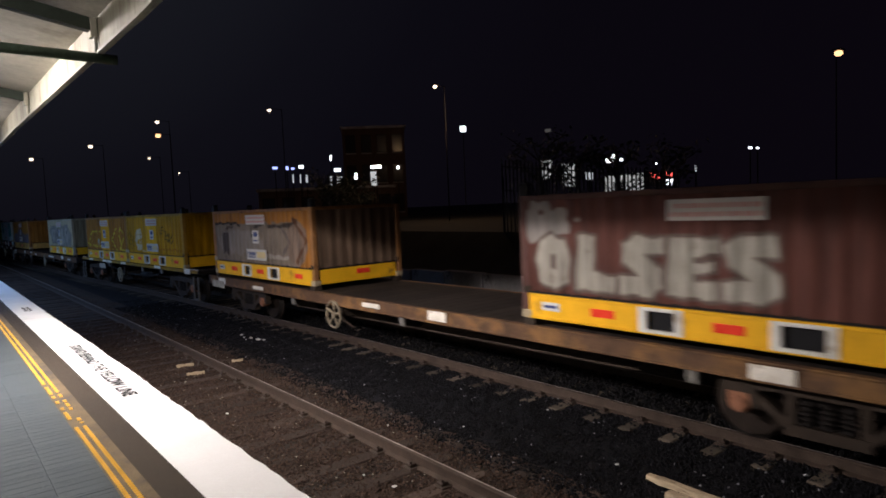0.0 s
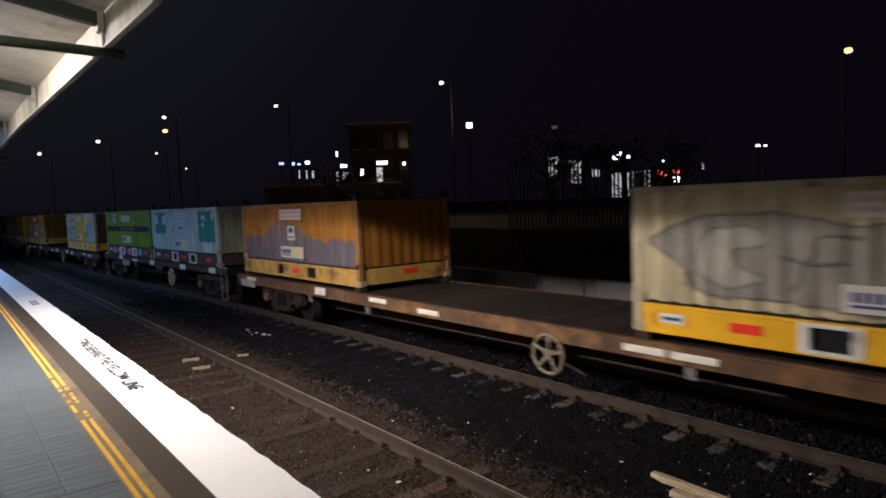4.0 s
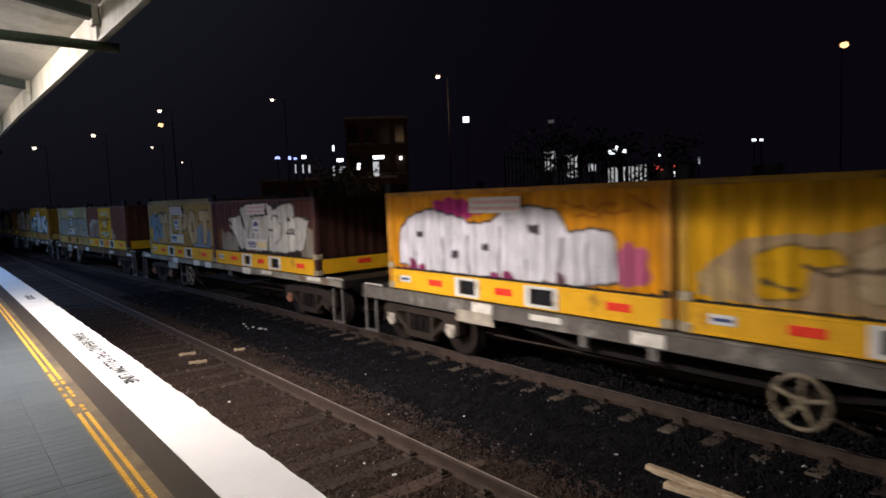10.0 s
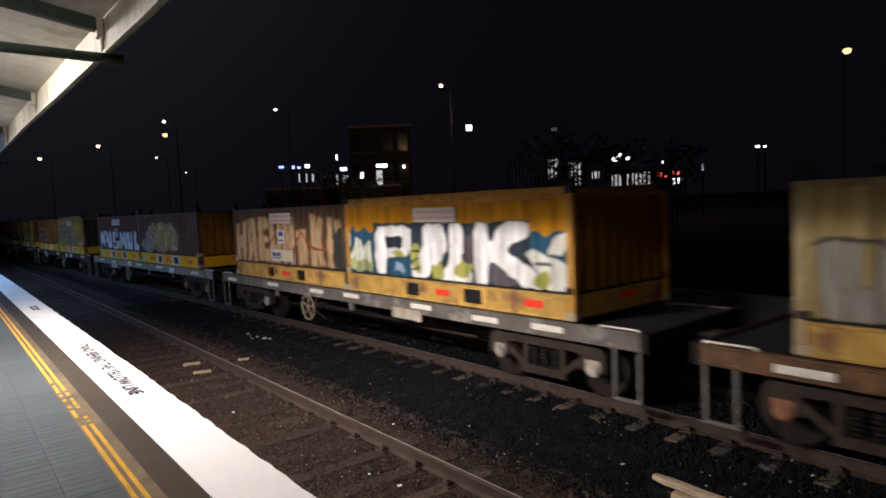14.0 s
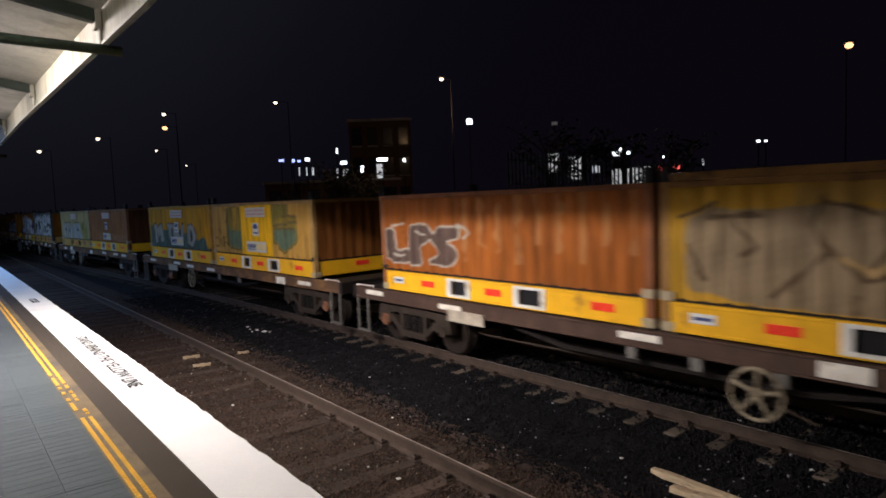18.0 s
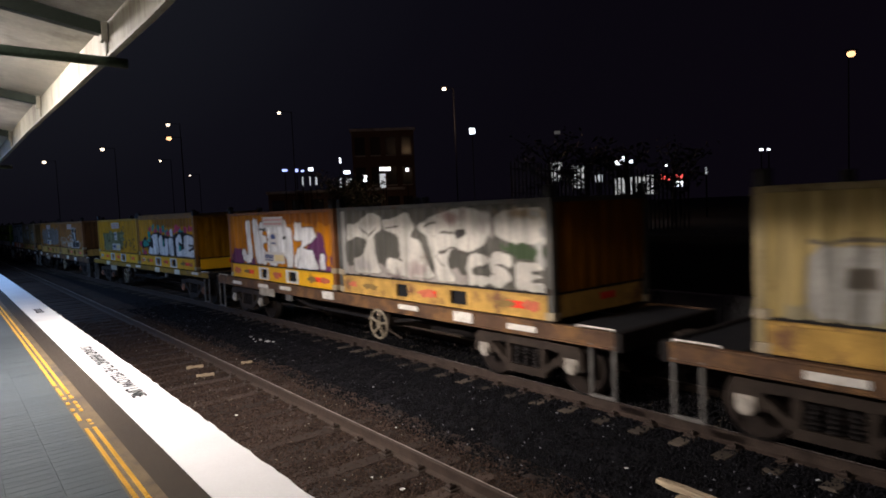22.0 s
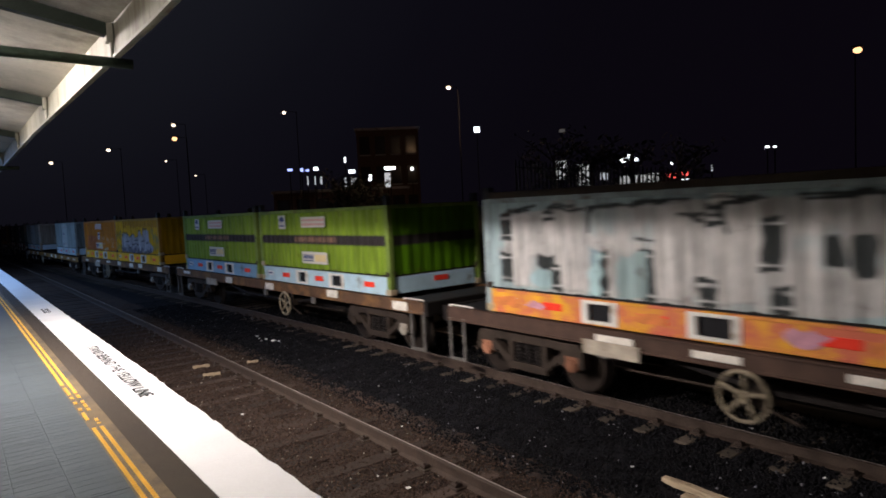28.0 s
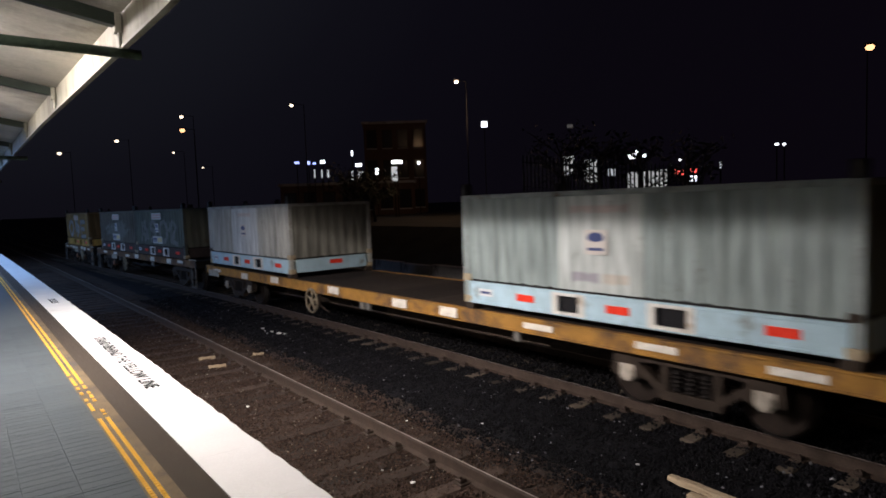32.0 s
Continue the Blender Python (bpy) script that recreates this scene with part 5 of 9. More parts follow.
            s.rect(0.336, 0.648, -0.1, 1.1, (0.68, 0.37, 0.02)).rect(0.385, 0.46, 0.10, 0.24, (0.52, 0.47, 0.38), 0.04).rect(0.47, 0.59, 0.06, 0.22, (0.50, 0.46, 0.36), 0.05).rect(0.385, 0.585, 0.75, 0.88, (0.58, 0.44, 0.26), 0.01).rect(0.455, 0.515, 0.38, 0.58, (0.56, 0.52, 0.46), 0.01)
            s.lines([[(0.37, 0.60), (0.36, 0.68), (0.40, 0.66), (0.38, 0.54), (0.36, 0.52)], [(0.41, 0.62), (0.44, 0.56), (0.43, 0.70)], [(0.45, 0.70), (0.46, 0.58), (0.49, 0.70), (0.50, 0.60)], [(0.51, 0.72), (0.52, 0.58), (0.55, 0.60)], [(0.55, 0.66), (0.62, 0.64), (0.57, 0.58)], [(0.53, 0.50), (0.58, 0.48)]], BLACK, 0.034)
            return s.lines([[(0.40, 0.30), (0.44, 0.34), (0.45, 0.28), (0.50, 0.32), (0.57, 0.30)], [(0.39, 0.10), (0.45, 0.12)], [(0.50, 0.16), (0.54, 0.22), (0.57, 0.14)], [(0.52, 0.06), (0.58, 0.08)]], BLACK, 0.026).rgb
        if k == 15:
            s = Spray(p, z, (0.43, 0.335, 0.175), 16).blocks("UNCUTS", 0.03, 0.98, 0.02, 0.62, (0.31, 0.295, 0.26), (0.14, 0.13, 0.11), 0.015)
            for a, b, top in ((0.03, 0.13, 0.60), (0.16, 0.24, 0.63), (0.52, 0.66, 0.66), (0.68, 0.78, 0.68), (0.80, 0.92, 0.67)):
                s.path([(a, top - 0.03), (a + 0.03, top), (b, top), (b + 0.02, top - 0.06)], (0.05, 0.045, 0.04), 0.018)
            return s.path([(0.63, 0.40), (0.65, 0.28)], (0.06, 0.055, 0.05), 0.035).path([(0.83, 0.22), (0.90, 0.24)], (0.06, 0.055, 0.05), 0.03).rgb
        if k == 16:
            s, blue, olive = Spray(p, z, (0.50, 0.245, 0.04), 17), (0.03, 0.085, 0.14), (0.36, 0.36, 0.12)
            s.rect(0.02, 1.02, -0.1, 0.64, blue, 0.05).rect(0.17, 0.86, -0.1, 0.76, (0.03, 0.04, 0.05), 0.02).rect(0.24, 0.37, -0.1, 0.30, blue, 0.03).rect(0.62, 0.68, -0.1, 0.6, (0.10, 0.08, 0.08), 0.03).rect(0.72, 0.9, 0.0, 0.25, (0.10, 0.09, 0.10), 0.04)
            s.shapes([[(0.02, 0.22), (0.06, 0.56), (0.09, 0.50), (0.10, 0.34), (0.13, 0.50), (0.15, 0.46), (0.16, 0.06), (0.05, 0.04)], [(0.0, 0.42), (0.01, 0.66), (0.03, 0.58), (0.025, 0.40)]], (0.66, 0.67, 0.58), (0.05, 0.06, 0.06), 0.02)
            s.blob(0.10, 0.10, 0.05, 0.10, (0.30, 0.32, 0.16), 0.06).blob(0.045, 0.15, 0.02, 0.1, (0.42, 0.44, 0.22), 0.05)
            s.shapes([[(0.172, 0.70), (0.372, 0.725), (0.367, 0.30), (0.235, 0.25), (0.23, 0.0), (0.175, 0.0)]], (0.84, 0.84, 0.82), (0.02, 0.03, 0.04), 0.025, [[(0.235, 0.56), (0.326, 0.57), (0.326, 0.40), (0.235, 0.40)]])
            s.shapes([[(0.365, 0.0), (0.37, 0.30), (0.43, 0.40), (0.435, 0.74), (0.53, 0.745), (0.545, 0.40), (0.50, 0.16), (0.475, 0.20), (0.45, 0.0)], [(0.555, 0.74), (0.615, 0.75), (0.615, 0.40), (0.60, 0.32), (0.65, 0.10), (0.64, 0.0), (0.50, 0.0), (0.55, 0.26)], [(0.66, 0.75), (0.71, 0.75), (0.715, 0.5), (0.77, 0.76), (0.855, 0.77), (0.86, 0.58), (0.80, 0.50), (0.78, 0.42), (0.90, 0.15), (0.90, 0.0), (0.84, 0.0), (0.74, 0.27), (0.715, 0.27), (0.71, 0.0), (0.66, 0.0)]], (0.84, 0.84, 0.82), (0.02, 0.03, 0.04), 0.025)
            s.shapes([[(0.845, 0.42), (0.875, 0.45), (0.99, 0.28), (0.975, 0.0), (0.90, 0.0), (0.885, 0.2)], [(0.92, 0.40), (0.94, 0.60), (0.985, 0.66), (0.99, 0.5), (0.955, 0.38)]], (0.74, 0.75, 0.68), (0.03, 0.05, 0.07), 0.02)
            for j, (u, v, ru, rv) in enumerate(((0.39, 0.28, 0.02, 0.22), (0.50, 0.10, 0.03, 0.12), (0.61, 0.16, 0.03, 0.12), (0.905, 0.10, 0.03, 0.12), (0.30, 0.33, 0.025, 0.05))):
                s.blob(u, v, ru, rv, olive, 0.05, j)
            return s.lines([[(0.37, 0.34), (0.41, 0.38)], [(0.37, 0.22), (0.41, 0.26)], [(0.37, 0.12), (0.41, 0.15)], [(0.88, 0.30), (0.93, 0.28)]], (0.05, 0.06, 0.05), 0.022).blob(0.30, 0.12, 0.03, 0.05, (0.35, 0.42, 0.50), 0.05).rgb
        if k == 17:
            s = Spray(p, z, (0.10, 0.06, 0.035), 18).blocks("HAEUHIKH", 0.01, 0.97, 0.03, 0.84, (0.54, 0.38, 0.23), (0.26, 0.15, 0.09), 0.025, tops=(0.9, 1.08, 1.05, 1.08, 0.95)).blob(0.96, 0.3, 0.06, 0.4, (0.045, 0.05, 0.04))
            return s.path([(0.36, 0.3), (0.42, 0.55), (0.48, 0.4)], (0.30, 0.09, 0.03), 0.03).path([(0.58, 0.25), (0.66, 0.6), (0.74, 0.35), (0.85, 0.3)], (0.30, 0.09, 0.03), 0.03).rgb
        if k == 18:
            s = Spray(p, z, (0.12, 0.065, 0.045), 19).blob(0.42, 0.42, 0.27, 0.40, (0.40, 0.26, 0.11), 0.06).blob(0.16, 0.25, 0.12, 0.25, (0.30, 0.27, 0.24))
            return s.letters("%O$", 0.15, 0.7, 0.15, 0.75, (0.46, 0.36, 0.24), (0.15, 0.10, 0.07), 0.09, 0.02).rgb
        if k == 19:
            s = Spray(p, z, (0.125, 0.050, 0.036), 20).rect(0.03, 0.99, -0.1, 0.26, (0.06, 0.065, 0.085), 0.05).rect(0.44, 0.54, -0.1, 0.24, (0.25, 0.20, 0.145), 0.03)
            m = [(0.04, 0.02), (0.045, 0.52), (0.085, 0.57), (0.105, 0.35), (0.125, 0.57), (0.165, 0.57), (0.172, 0.03), (0.135, 0.02), (0.13, 0.2), (0.105, 0.12), (0.08, 0.22), (0.075, 0.02)]
            a = [(0.178, 0.50), (0.20, 0.58), (0.26, 0.57), (0.282, 0.03), (0.245, 0.02), (0.238, 0.18), (0.19, 0.24), (0.205, 0.34), (0.18, 0.36)]
            u_ = [(0.30, 0.57), (0.345, 0.58), (0.348, 0.10), (0.335, 0.02), (0.29, 0.02), (0.275, 0.22), (0.305, 0.22)]
            l_ = [(0.39, 0.57), (0.445, 0.57), (0.405, 0.25), (0.44, 0.2), (0.50, 0.22), (0.495, 0.0), (0.355, 0.02), (0.37, 0.25)]
            o = [(0.19, 0.50), (0.225, 0.58), (0.27, 0.50), (0.282, 0.25), (0.26, 0.03), (0.21, 0.02), (0.18, 0.2)]
            s.shapes([m, a, u_, l_], (0.74, 0.75, 0.76), (0.07, 0.075, 0.10), 0.03)
            s.shapes([m, o, u_, l_], (0.74, 0.75, 0.76), (0.07, 0.075, 0.10), 0.03, [[(0.222, 0.36), (0.24, 0.38), (0.245, 0.22), (0.228, 0.20)]], 4, 0.515, 0.96)
            return s.lines([[(0.20, 0.40), (0.235, 0.42)], [(0.44, 0.25), (0.495, 0.27)]], (0.07, 0.075, 0.09), 0.025).blob(0.15, 0.5, 0.02, 0.08, (0.50, 0.51, 0.53), 0.08).rgb
        if k == 20:
            # first rect: the canopy's shadow painted along the upper edge
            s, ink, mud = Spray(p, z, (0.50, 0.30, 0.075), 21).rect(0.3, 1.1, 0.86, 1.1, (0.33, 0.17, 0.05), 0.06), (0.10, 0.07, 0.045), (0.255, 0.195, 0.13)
            s.shapes([[(0.05, 0.10), (0.05, 0.72), (0.10, 0.82), (0.20, 0.80), (0.30, 0.84), (0.42, 0.78), (0.48, 0.74), (0.53, 0.90), (0.57, 0.72), (0.64, 0.60), (0.66, 0.40), (0.72, 0.26), (0.80, 0.20), (0.78, 0.03), (0.20, 0.0), (0.12, 0.06)]], mud, None, 0)
            s.shapes([[(0.66, 0.62), (0.70, 0.42), (0.74, 0.30), (0.82, 0.30), (0.88, 0.42), (0.87, 0.60), (0.76, 0.66)]], (0.36, 0.22, 0.085), None, 0).shapes([[(0.86, 0.60), (0.90, 0.58), (0.90, 0.22), (0.80, 0.14), (0.78, 0.22), (0.86, 0.32)]], (0.25, 0.155, 0.09), None, 0).blob(0.88, 0.09, 0.06, 0.09, (0.48, 0.38, 0.26), 0.05).rect(0.26, 0.48, 0.84, 0.99, (0.46, 0.30, 0.11), 0.03)
            s.lines([[(0.04, 0.74), (0.115, 0.86), (0.10, 0.72), (0.20, 0.76)], [(0.145, 0.72), (0.19, 0.50), (0.165, 0.42)], [(0.30, 0.88), (0.28, 0.68), (0.31, 0.46), (0.36, 0.28), (0.41, 0.32), (0.45, 0.56), (0.47, 0.76)], [(0.40, 0.78), (0.41, 0.60), (0.37, 0.34)], [(0.31, 0.48), (0.22, 0.10)], [(0.45, 0.42), (0.52, 0.06)], [(0.53, 0.92), (0.52, 0.76), (0.60, 0.60)], [(0.30, 0.86), (0.38, 0.76)], [(0.06, 0.50), (0.09, 0.20)], [(0.66, 0.52), (0.72, 0.28), (0.80, 0.24)]], ink, 0.026)
            return s.lines([[(0.33, 0.42), (0.37, 0.32), (0.42, 0.44)], [(0.47, 0.70), (0.50, 0.56)]], (0.42, 0.29, 0.15), 0.03).rgb
        if k == 21:
            s, pale, dark = Spray(p, z, (0.28, 0.100, 0.036), 22), (0.42, 0.385, 0.34), (0.10, 0.07, 0.06)
            for j in range(9):
                s.rect(0.40 + 0.068 * j, 0.415 + 0.068 * j, 0.2 + 0.3 * ((j * 37) % 10) / 10, 1.0, (0.36, 0.17, 0.08), 0.05, j)
            s.shapes([[(0.03, 0.10), (0.02, 0.56), (0.07, 0.58), (0.075, 0.26), (0.14, 0.30), (0.16, 0.12)], [(0.14, 0.08), (0.15, 0.64), (0.24, 0.64), (0.27, 0.48), (0.20, 0.36), (0.21, 0.10)], [(0.24, 0.14), (0.30, 0.26), (0.25, 0.46), (0.29, 0.60), (0.39, 0.62), (0.38, 0.48), (0.32, 0.44), (0.38, 0.28), (0.34, 0.10)]], dark, pale, 0.03)
            return s.lines([[(0.05, 0.64), (0.12, 0.66)], [(0.18, 0.54), (0.22, 0.52)], [(0.06, 0.20), (0.12, 0.22)], [(0.38, 0.66), (0.43, 0.56), (0.40, 0.48)]], pale, 0.02).rgb
        if k == 22:
            s, fill, dim, rim = Spray(p, z, (0.47, 0.285, 0.100), 23), (0.125, 0.165, 0.115), (0.25, 0.185, 0.055), (0.13, 0.105, 0.05)
            s.shapes([[(0.165, 0.98), (0.16, 0.20), (0.21, 0.10), (0.34, 0.08), (0.34, 0.98)]], dim, None).shapes([[(0.17, 0.62), (0.175, 0.24), (0.22, 0.13), (0.34, 0.10), (0.34, 0.52), (0.27, 0.44), (0.245, 0.60), (0.215, 0.48)]], fill, None)
            s.shapes([[(0.215, 0.50), (0.245, 0.98), (0.285, 0.98), (0.262, 0.46)]], (0.40, 0.25, 0.07), rim, 0.02).lines([[(0.145, 0.90), (0.18, 0.93), (0.17, 0.68), (0.145, 0.66)], [(0.16, 0.20), (0.20, 0.10), (0.34, 0.07)]], rim, 0.025)
            s.shapes([[(0.645, 0.99), (0.80, 1.0), (0.79, 0.78), (0.855, 0.76), (0.86, 0.30), (0.80, 0.20), (0.745, 0.08), (0.705, 0.16), (0.70, 0.24), (0.655, 0.28), (0.66, 0.58), (0.645, 0.62)]], dim, rim, 0.03)
            s.shapes([[(0.665, 0.52), (0.74, 0.54), (0.85, 0.56), (0.855, 0.32), (0.80, 0.22), (0.745, 0.11), (0.71, 0.18), (0.705, 0.26), (0.665, 0.30)]], fill, None).shapes([[(0.65, 0.98), (0.79, 0.99), (0.785, 0.80), (0.70, 0.74), (0.66, 0.64)]], (0.20, 0.165, 0.055), None)
            s.lines([[(0.66, 0.60), (0.74, 0.62), (0.855, 0.66)], [(0.67, 0.54), (0.84, 0.55)], [(0.73, 0.76), (0.79, 0.79), (0.855, 0.76)]], rim, 0.03)
            s.lines([[(0.04, 0.32), (0.01, 0.28), (0.015, 0.14), (0.04, 0.14)], [(0.05, 0.36), (0.05, 0.16)], [(0.05, 0.26), (0.075, 0.27), (0.075, 0.14)], [(0.09, 0.14), (0.10, 0.34), (0.115, 0.15)], [(0.125, 0.14), (0.125, 0.34), (0.15, 0.32), (0.14, 0.22), (0.125, 0.22)], [(0.05, 0.44), (0.07, 0.50), (0.085, 0.43)]], (0.13, 0.09, 0.035), 0.018)
            return s.rect(0.335, 0.645, -0.1, 1.1, (0.82, 0.48, 0.010)).rgb
        if k == 23:
            s, green, letter, rim = Spray(p, z, (0.54, 0.275, 0.035), 24), (0.085, 0.125, 0.100), (0.33, 0.315, 0.28), (0.035, 0.035, 0.035)
            s.shapes([[(-0.1, -0.1), (-0.1, 0.55), (0.05, 0.58), (0.12, 0.44), (0.30, 0.46), (0.50, 0.44), (0.62, 0.38), (0.72, 0.34), (0.82, 0.20), (0.88, 0.34), (0.93, 0.12), (0.96, -0.1)]], green, None)
            s.shapes([[(0.075, 0.60), (0.12, 0.61), (0.15, 0.44), (0.185, 0.60), (0.225, 0.60), (0.235, 0.12), (0.195, 0.10), (0.19, 0.36), (0.165, 0.24), (0.14, 0.24), (0.125, 0.38), (0.135, 0.08), (0.085, 0.08)], [(0.315, 0.60), (0.415, 0.60), (0.415, 0.50), (0.390, 0.49), (0.395, 0.10), (0.350, 0.10), (0.345, 0.49), (0.315, 0.50)], [(0.415, 0.60), (0.455, 0.60), (0.465, 0.28), (0.490, 0.46), (0.515, 0.46), (0.535, 0.28), (0.555, 0.60), (0.600, 0.60), (0.575, 0.10), (0.525, 0.09), (0.500, 0.24), (0.475, 0.09), (0.430, 0.10)], [(0.635, 0.30), (0.650, 0.54), (0.700, 0.62), (0.750, 0.54), (0.775, 0.32), (0.750, 0.12), (0.700, 0.04), (0.650, 0.12)]], letter, rim, 0.035, [[(0.685, 0.30), (0.690, 0.46), (0.710, 0.48), (0.725, 0.32), (0.710, 0.18), (0.690, 0.18)]])
            return s.rgb
        if k == 24:
            return Spray(p, z, (0.275, 0.125, 0.055), 25).rect(0.26, 0.37, 0.03, 0.30, (0.30, 0.15, 0.075), 0.06).rect(0.62, 0.95, 0.03, 0.22, (0.31, 0.16, 0.085), 0.06).rgb
        if k == 25:
            s, ink, fill = Spray(p, z, (0.44, 0.345, 0.17), 26), (0.12, 0.105, 0.085), (0.40, 0.385, 0.345)
            s.blob(0.86, 0.20, 0.08, 0.24, (0.29, 0.265, 0.10), 0.06).blob(0.79, 0.48, 0.055, 0.17, (0.20, 0.20, 0.06), 0.03).rect(0.05, 0.75, -0.1, 0.12, (0.34, 0.30, 0.20), 0.05)
            s.shapes([[(0.09, 0.02), (0.09, 0.58), (0.24, 0.58), (0.255, 0.30), (0.21, 0.22), (0.20, 0.02)], [(0.25, 0.02), (0.26, 0.46), (0.30, 0.58), (0.36, 0.52), (0.385, 0.3), (0.37, 0.02)], [(0.385, 0.56), (0.43, 0.58), (0.445, 0.3), (0.47, 0.58), (0.505, 0.54), (0.505, 0.02), (0.40, 0.02)], [(0.51, 0.02), (0.515, 0.58), (0.66, 0.58), (0.70, 0.45), (0.69, 0.3), (0.74, 0.2), (0.745, 0.02)]], fill, (0.22, 0.20, 0.16), 0.012, [[(0.15, 0.43), (0.195, 0.43), (0.195, 0.27), (0.15, 0.27)], [(0.29, 0.36), (0.33, 0.36), (0.335, 0.22), (0.295, 0.22)], [(0.58, 0.40), (0.63, 0.40), (0.63, 0.28), (0.58, 0.28)]])
            s.lines([[(0.09, 0.62), (0.37, 0.63)], [(0.42, 0.62), (0.50, 0.64), (0.66, 0.62), (0.74, 0.55)], [(0.40, 0.70), (0.47, 0.69)]], ink, 0.020)
            s.rect(0.15, 0.195, 0.28, 0.42, ink, 0.02).rect(0.295, 0.33, 0.24, 0.35, ink, 0.02).rect(0.58, 0.63, 0.29, 0.39, ink, 0.015)
            return s.lines([[(0.16, 0.05), (0.17, 0.2)], [(0.30, 0.05), (0.31, 0.2)], [(0.46, 0.08), (0.46, 0.28)], [(0.62, 0.05), (0.64, 0.22)]], (0.30, 0.285, 0.25), 0.035).path([(0.72, 0.56), (0.77, 0.60)], (0.5, 0.46, 0.36), 0.02).rgb
        if k == 26:
            s, cream, grime = Spray(p, z, (0.105, 0.10, 0.085), 27).rect(-0.1, 0.04, -0.1, 1.1, (0.30, 0.29, 0.27), 0.02), (0.55, 0.525, 0.465), (0.06, 0.055, 0.05)
            s.rect(0.05, 0.7, -0.1, 0.16, (0.34, 0.31, 0.28), 0.06)
            s.shapes([[(0.05, 0.5), (0.06, 0.78), (0.12, 0.80), (0.2, 0.97), (0.27, 0.92), (0.27, 0.7), (0.22, 0.62), (0.23, 0.3), (0.27, 0.05), (0.10, 0.03), (0.09, 0.25), (0.16, 0.32), (0.18, 0.55), (0.12, 0.6)], [(0.27, 0.85), (0.33, 0.86), (0.42, 0.97), (0.45, 0.75), (0.43, 0.6), (0.48, 0.55), (0.50, 0.3), (0.55, 0.04), (0.29, 0.04), (0.3, 0.3), (0.37, 0.28), (0.36, 0.62), (0.28, 0.72)]], cream, grime, 0.012)
            s.shapes([[(0.46, 0.75), (0.55, 0.90), (0.66, 0.99), (0.74, 0.96), (0.78, 0.75), (0.76, 0.52), (0.70, 0.42), (0.62, 0.45), (0.60, 0.3), (0.64, 0.03), (0.55, 0.02), (0.53, 0.4), (0.51, 0.6)], [(0.80, 0.88), (0.86, 0.95), (0.98, 0.95), (1.0, 0.55), (0.95, 0.52), (0.86, 0.55), (0.80, 0.62)]], cream, grime, 0.012, [[(0.63, 0.67), (0.68, 0.72), (0.69, 0.64), (0.65, 0.58)]], 3)
            s.poly([(0.80, 0.52), (0.90, 0.54), (0.98, 0.50), (0.97, 0.36), (0.88, 0.36)], (0.06, 0.085, 0.045), None, 0, 0.04).letters("CS", 0.68, 0.86, 0.06, 0.36, cream, grime, 0.085, 0.02, 0.05, seed=3).shapes([[(0.87, 0.34), (0.97, 0.34), (0.97, 0.25), (0.92, 0.22), (0.97, 0.17), (0.92, 0.13), (0.97, 0.09), (0.98, 0.0), (0.87, 0.0)]], cream, grime, 0.015)
            s.lines([[(0.14, 0.74), (0.19, 0.60), (0.24, 0.72)], [(0.30, 0.72), (0.36, 0.74)], [(0.50, 0.76), (0.56, 0.80)], [(0.58, 0.66), (0.63, 0.68)], [(0.57, 0.40), (0.62, 0.46), (0.68, 0.42)], [(0.36, 0.28), (0.38, 0.27)], [(0.55, 0.36), (0.58, 0.22)]], (0.08, 0.07, 0.06), 0.018)
            for j, (u, v, ru, rv, c) in enumerate(((0.62, 0.86, 0.05, 0.07, (0.36, 0.27, 0.24)), (0.90, 0.90, 0.05, 0.05, (0.30, 0.24, 0.17)), (0.16, 0.15, 0.05, 0.1, (0.42, 0.40, 0.37)), (0.45, 0.14, 0.05, 0.1, (0.40, 0.34, 0.31)), (0.76, 0.78, 0.03, 0.14, (0.45, 0.42, 0.38)), (0.34, 0.03, 0.03, 0.06, (0.14, 0.11, 0.11)))):
                s.blob(u, v, ru, rv, c, 0.06, j, 0.12)
            return s.blob(0.96, 0.36, 0.01, 0.3, (0.36, 0.35, 0.32)).rgb
        if k == 27:
            s, purple, white = Spray(p, z, (0.45, 0.185, 0.035), 28), (0.13, 0.05, 0.11), (0.80, 0.80, 0.79)
            # first rect: dark orange for the canopy's shadow on the upper wall
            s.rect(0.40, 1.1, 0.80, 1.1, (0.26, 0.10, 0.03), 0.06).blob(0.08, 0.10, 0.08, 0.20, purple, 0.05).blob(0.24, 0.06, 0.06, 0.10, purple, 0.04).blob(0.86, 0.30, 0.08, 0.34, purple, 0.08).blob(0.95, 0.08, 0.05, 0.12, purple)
            s.shapes([[(0.20, 0.88), (0.245, 0.92), (0.262, 0.12), (0.235, 0.06), (0.205, 0.0), (0.16, 0.05), (0.128, 0.2), (0.15, 0.33), (0.185, 0.25), (0.19, 0.16), (0.215, 0.2), (0.205, 0.5)], [(0.265, 0.86), (0.29, 0.95), (0.32, 0.9), (0.33, 0.6), (0.36, 0.05), (0.31, 0.0), (0.285, 0.3)], [(0.34, 0.85), (0.42, 0.85), (0.42, 0.70), (0.37, 0.68), (0.37, 0.6), (0.41, 0.58), (0.41, 0.45), (0.375, 0.42), (0.42, 0.12), (0.39, 0.0), (0.345, 0.03), (0.335, 0.3)]], white, (0.03, 0.028, 0.03), 0.020)
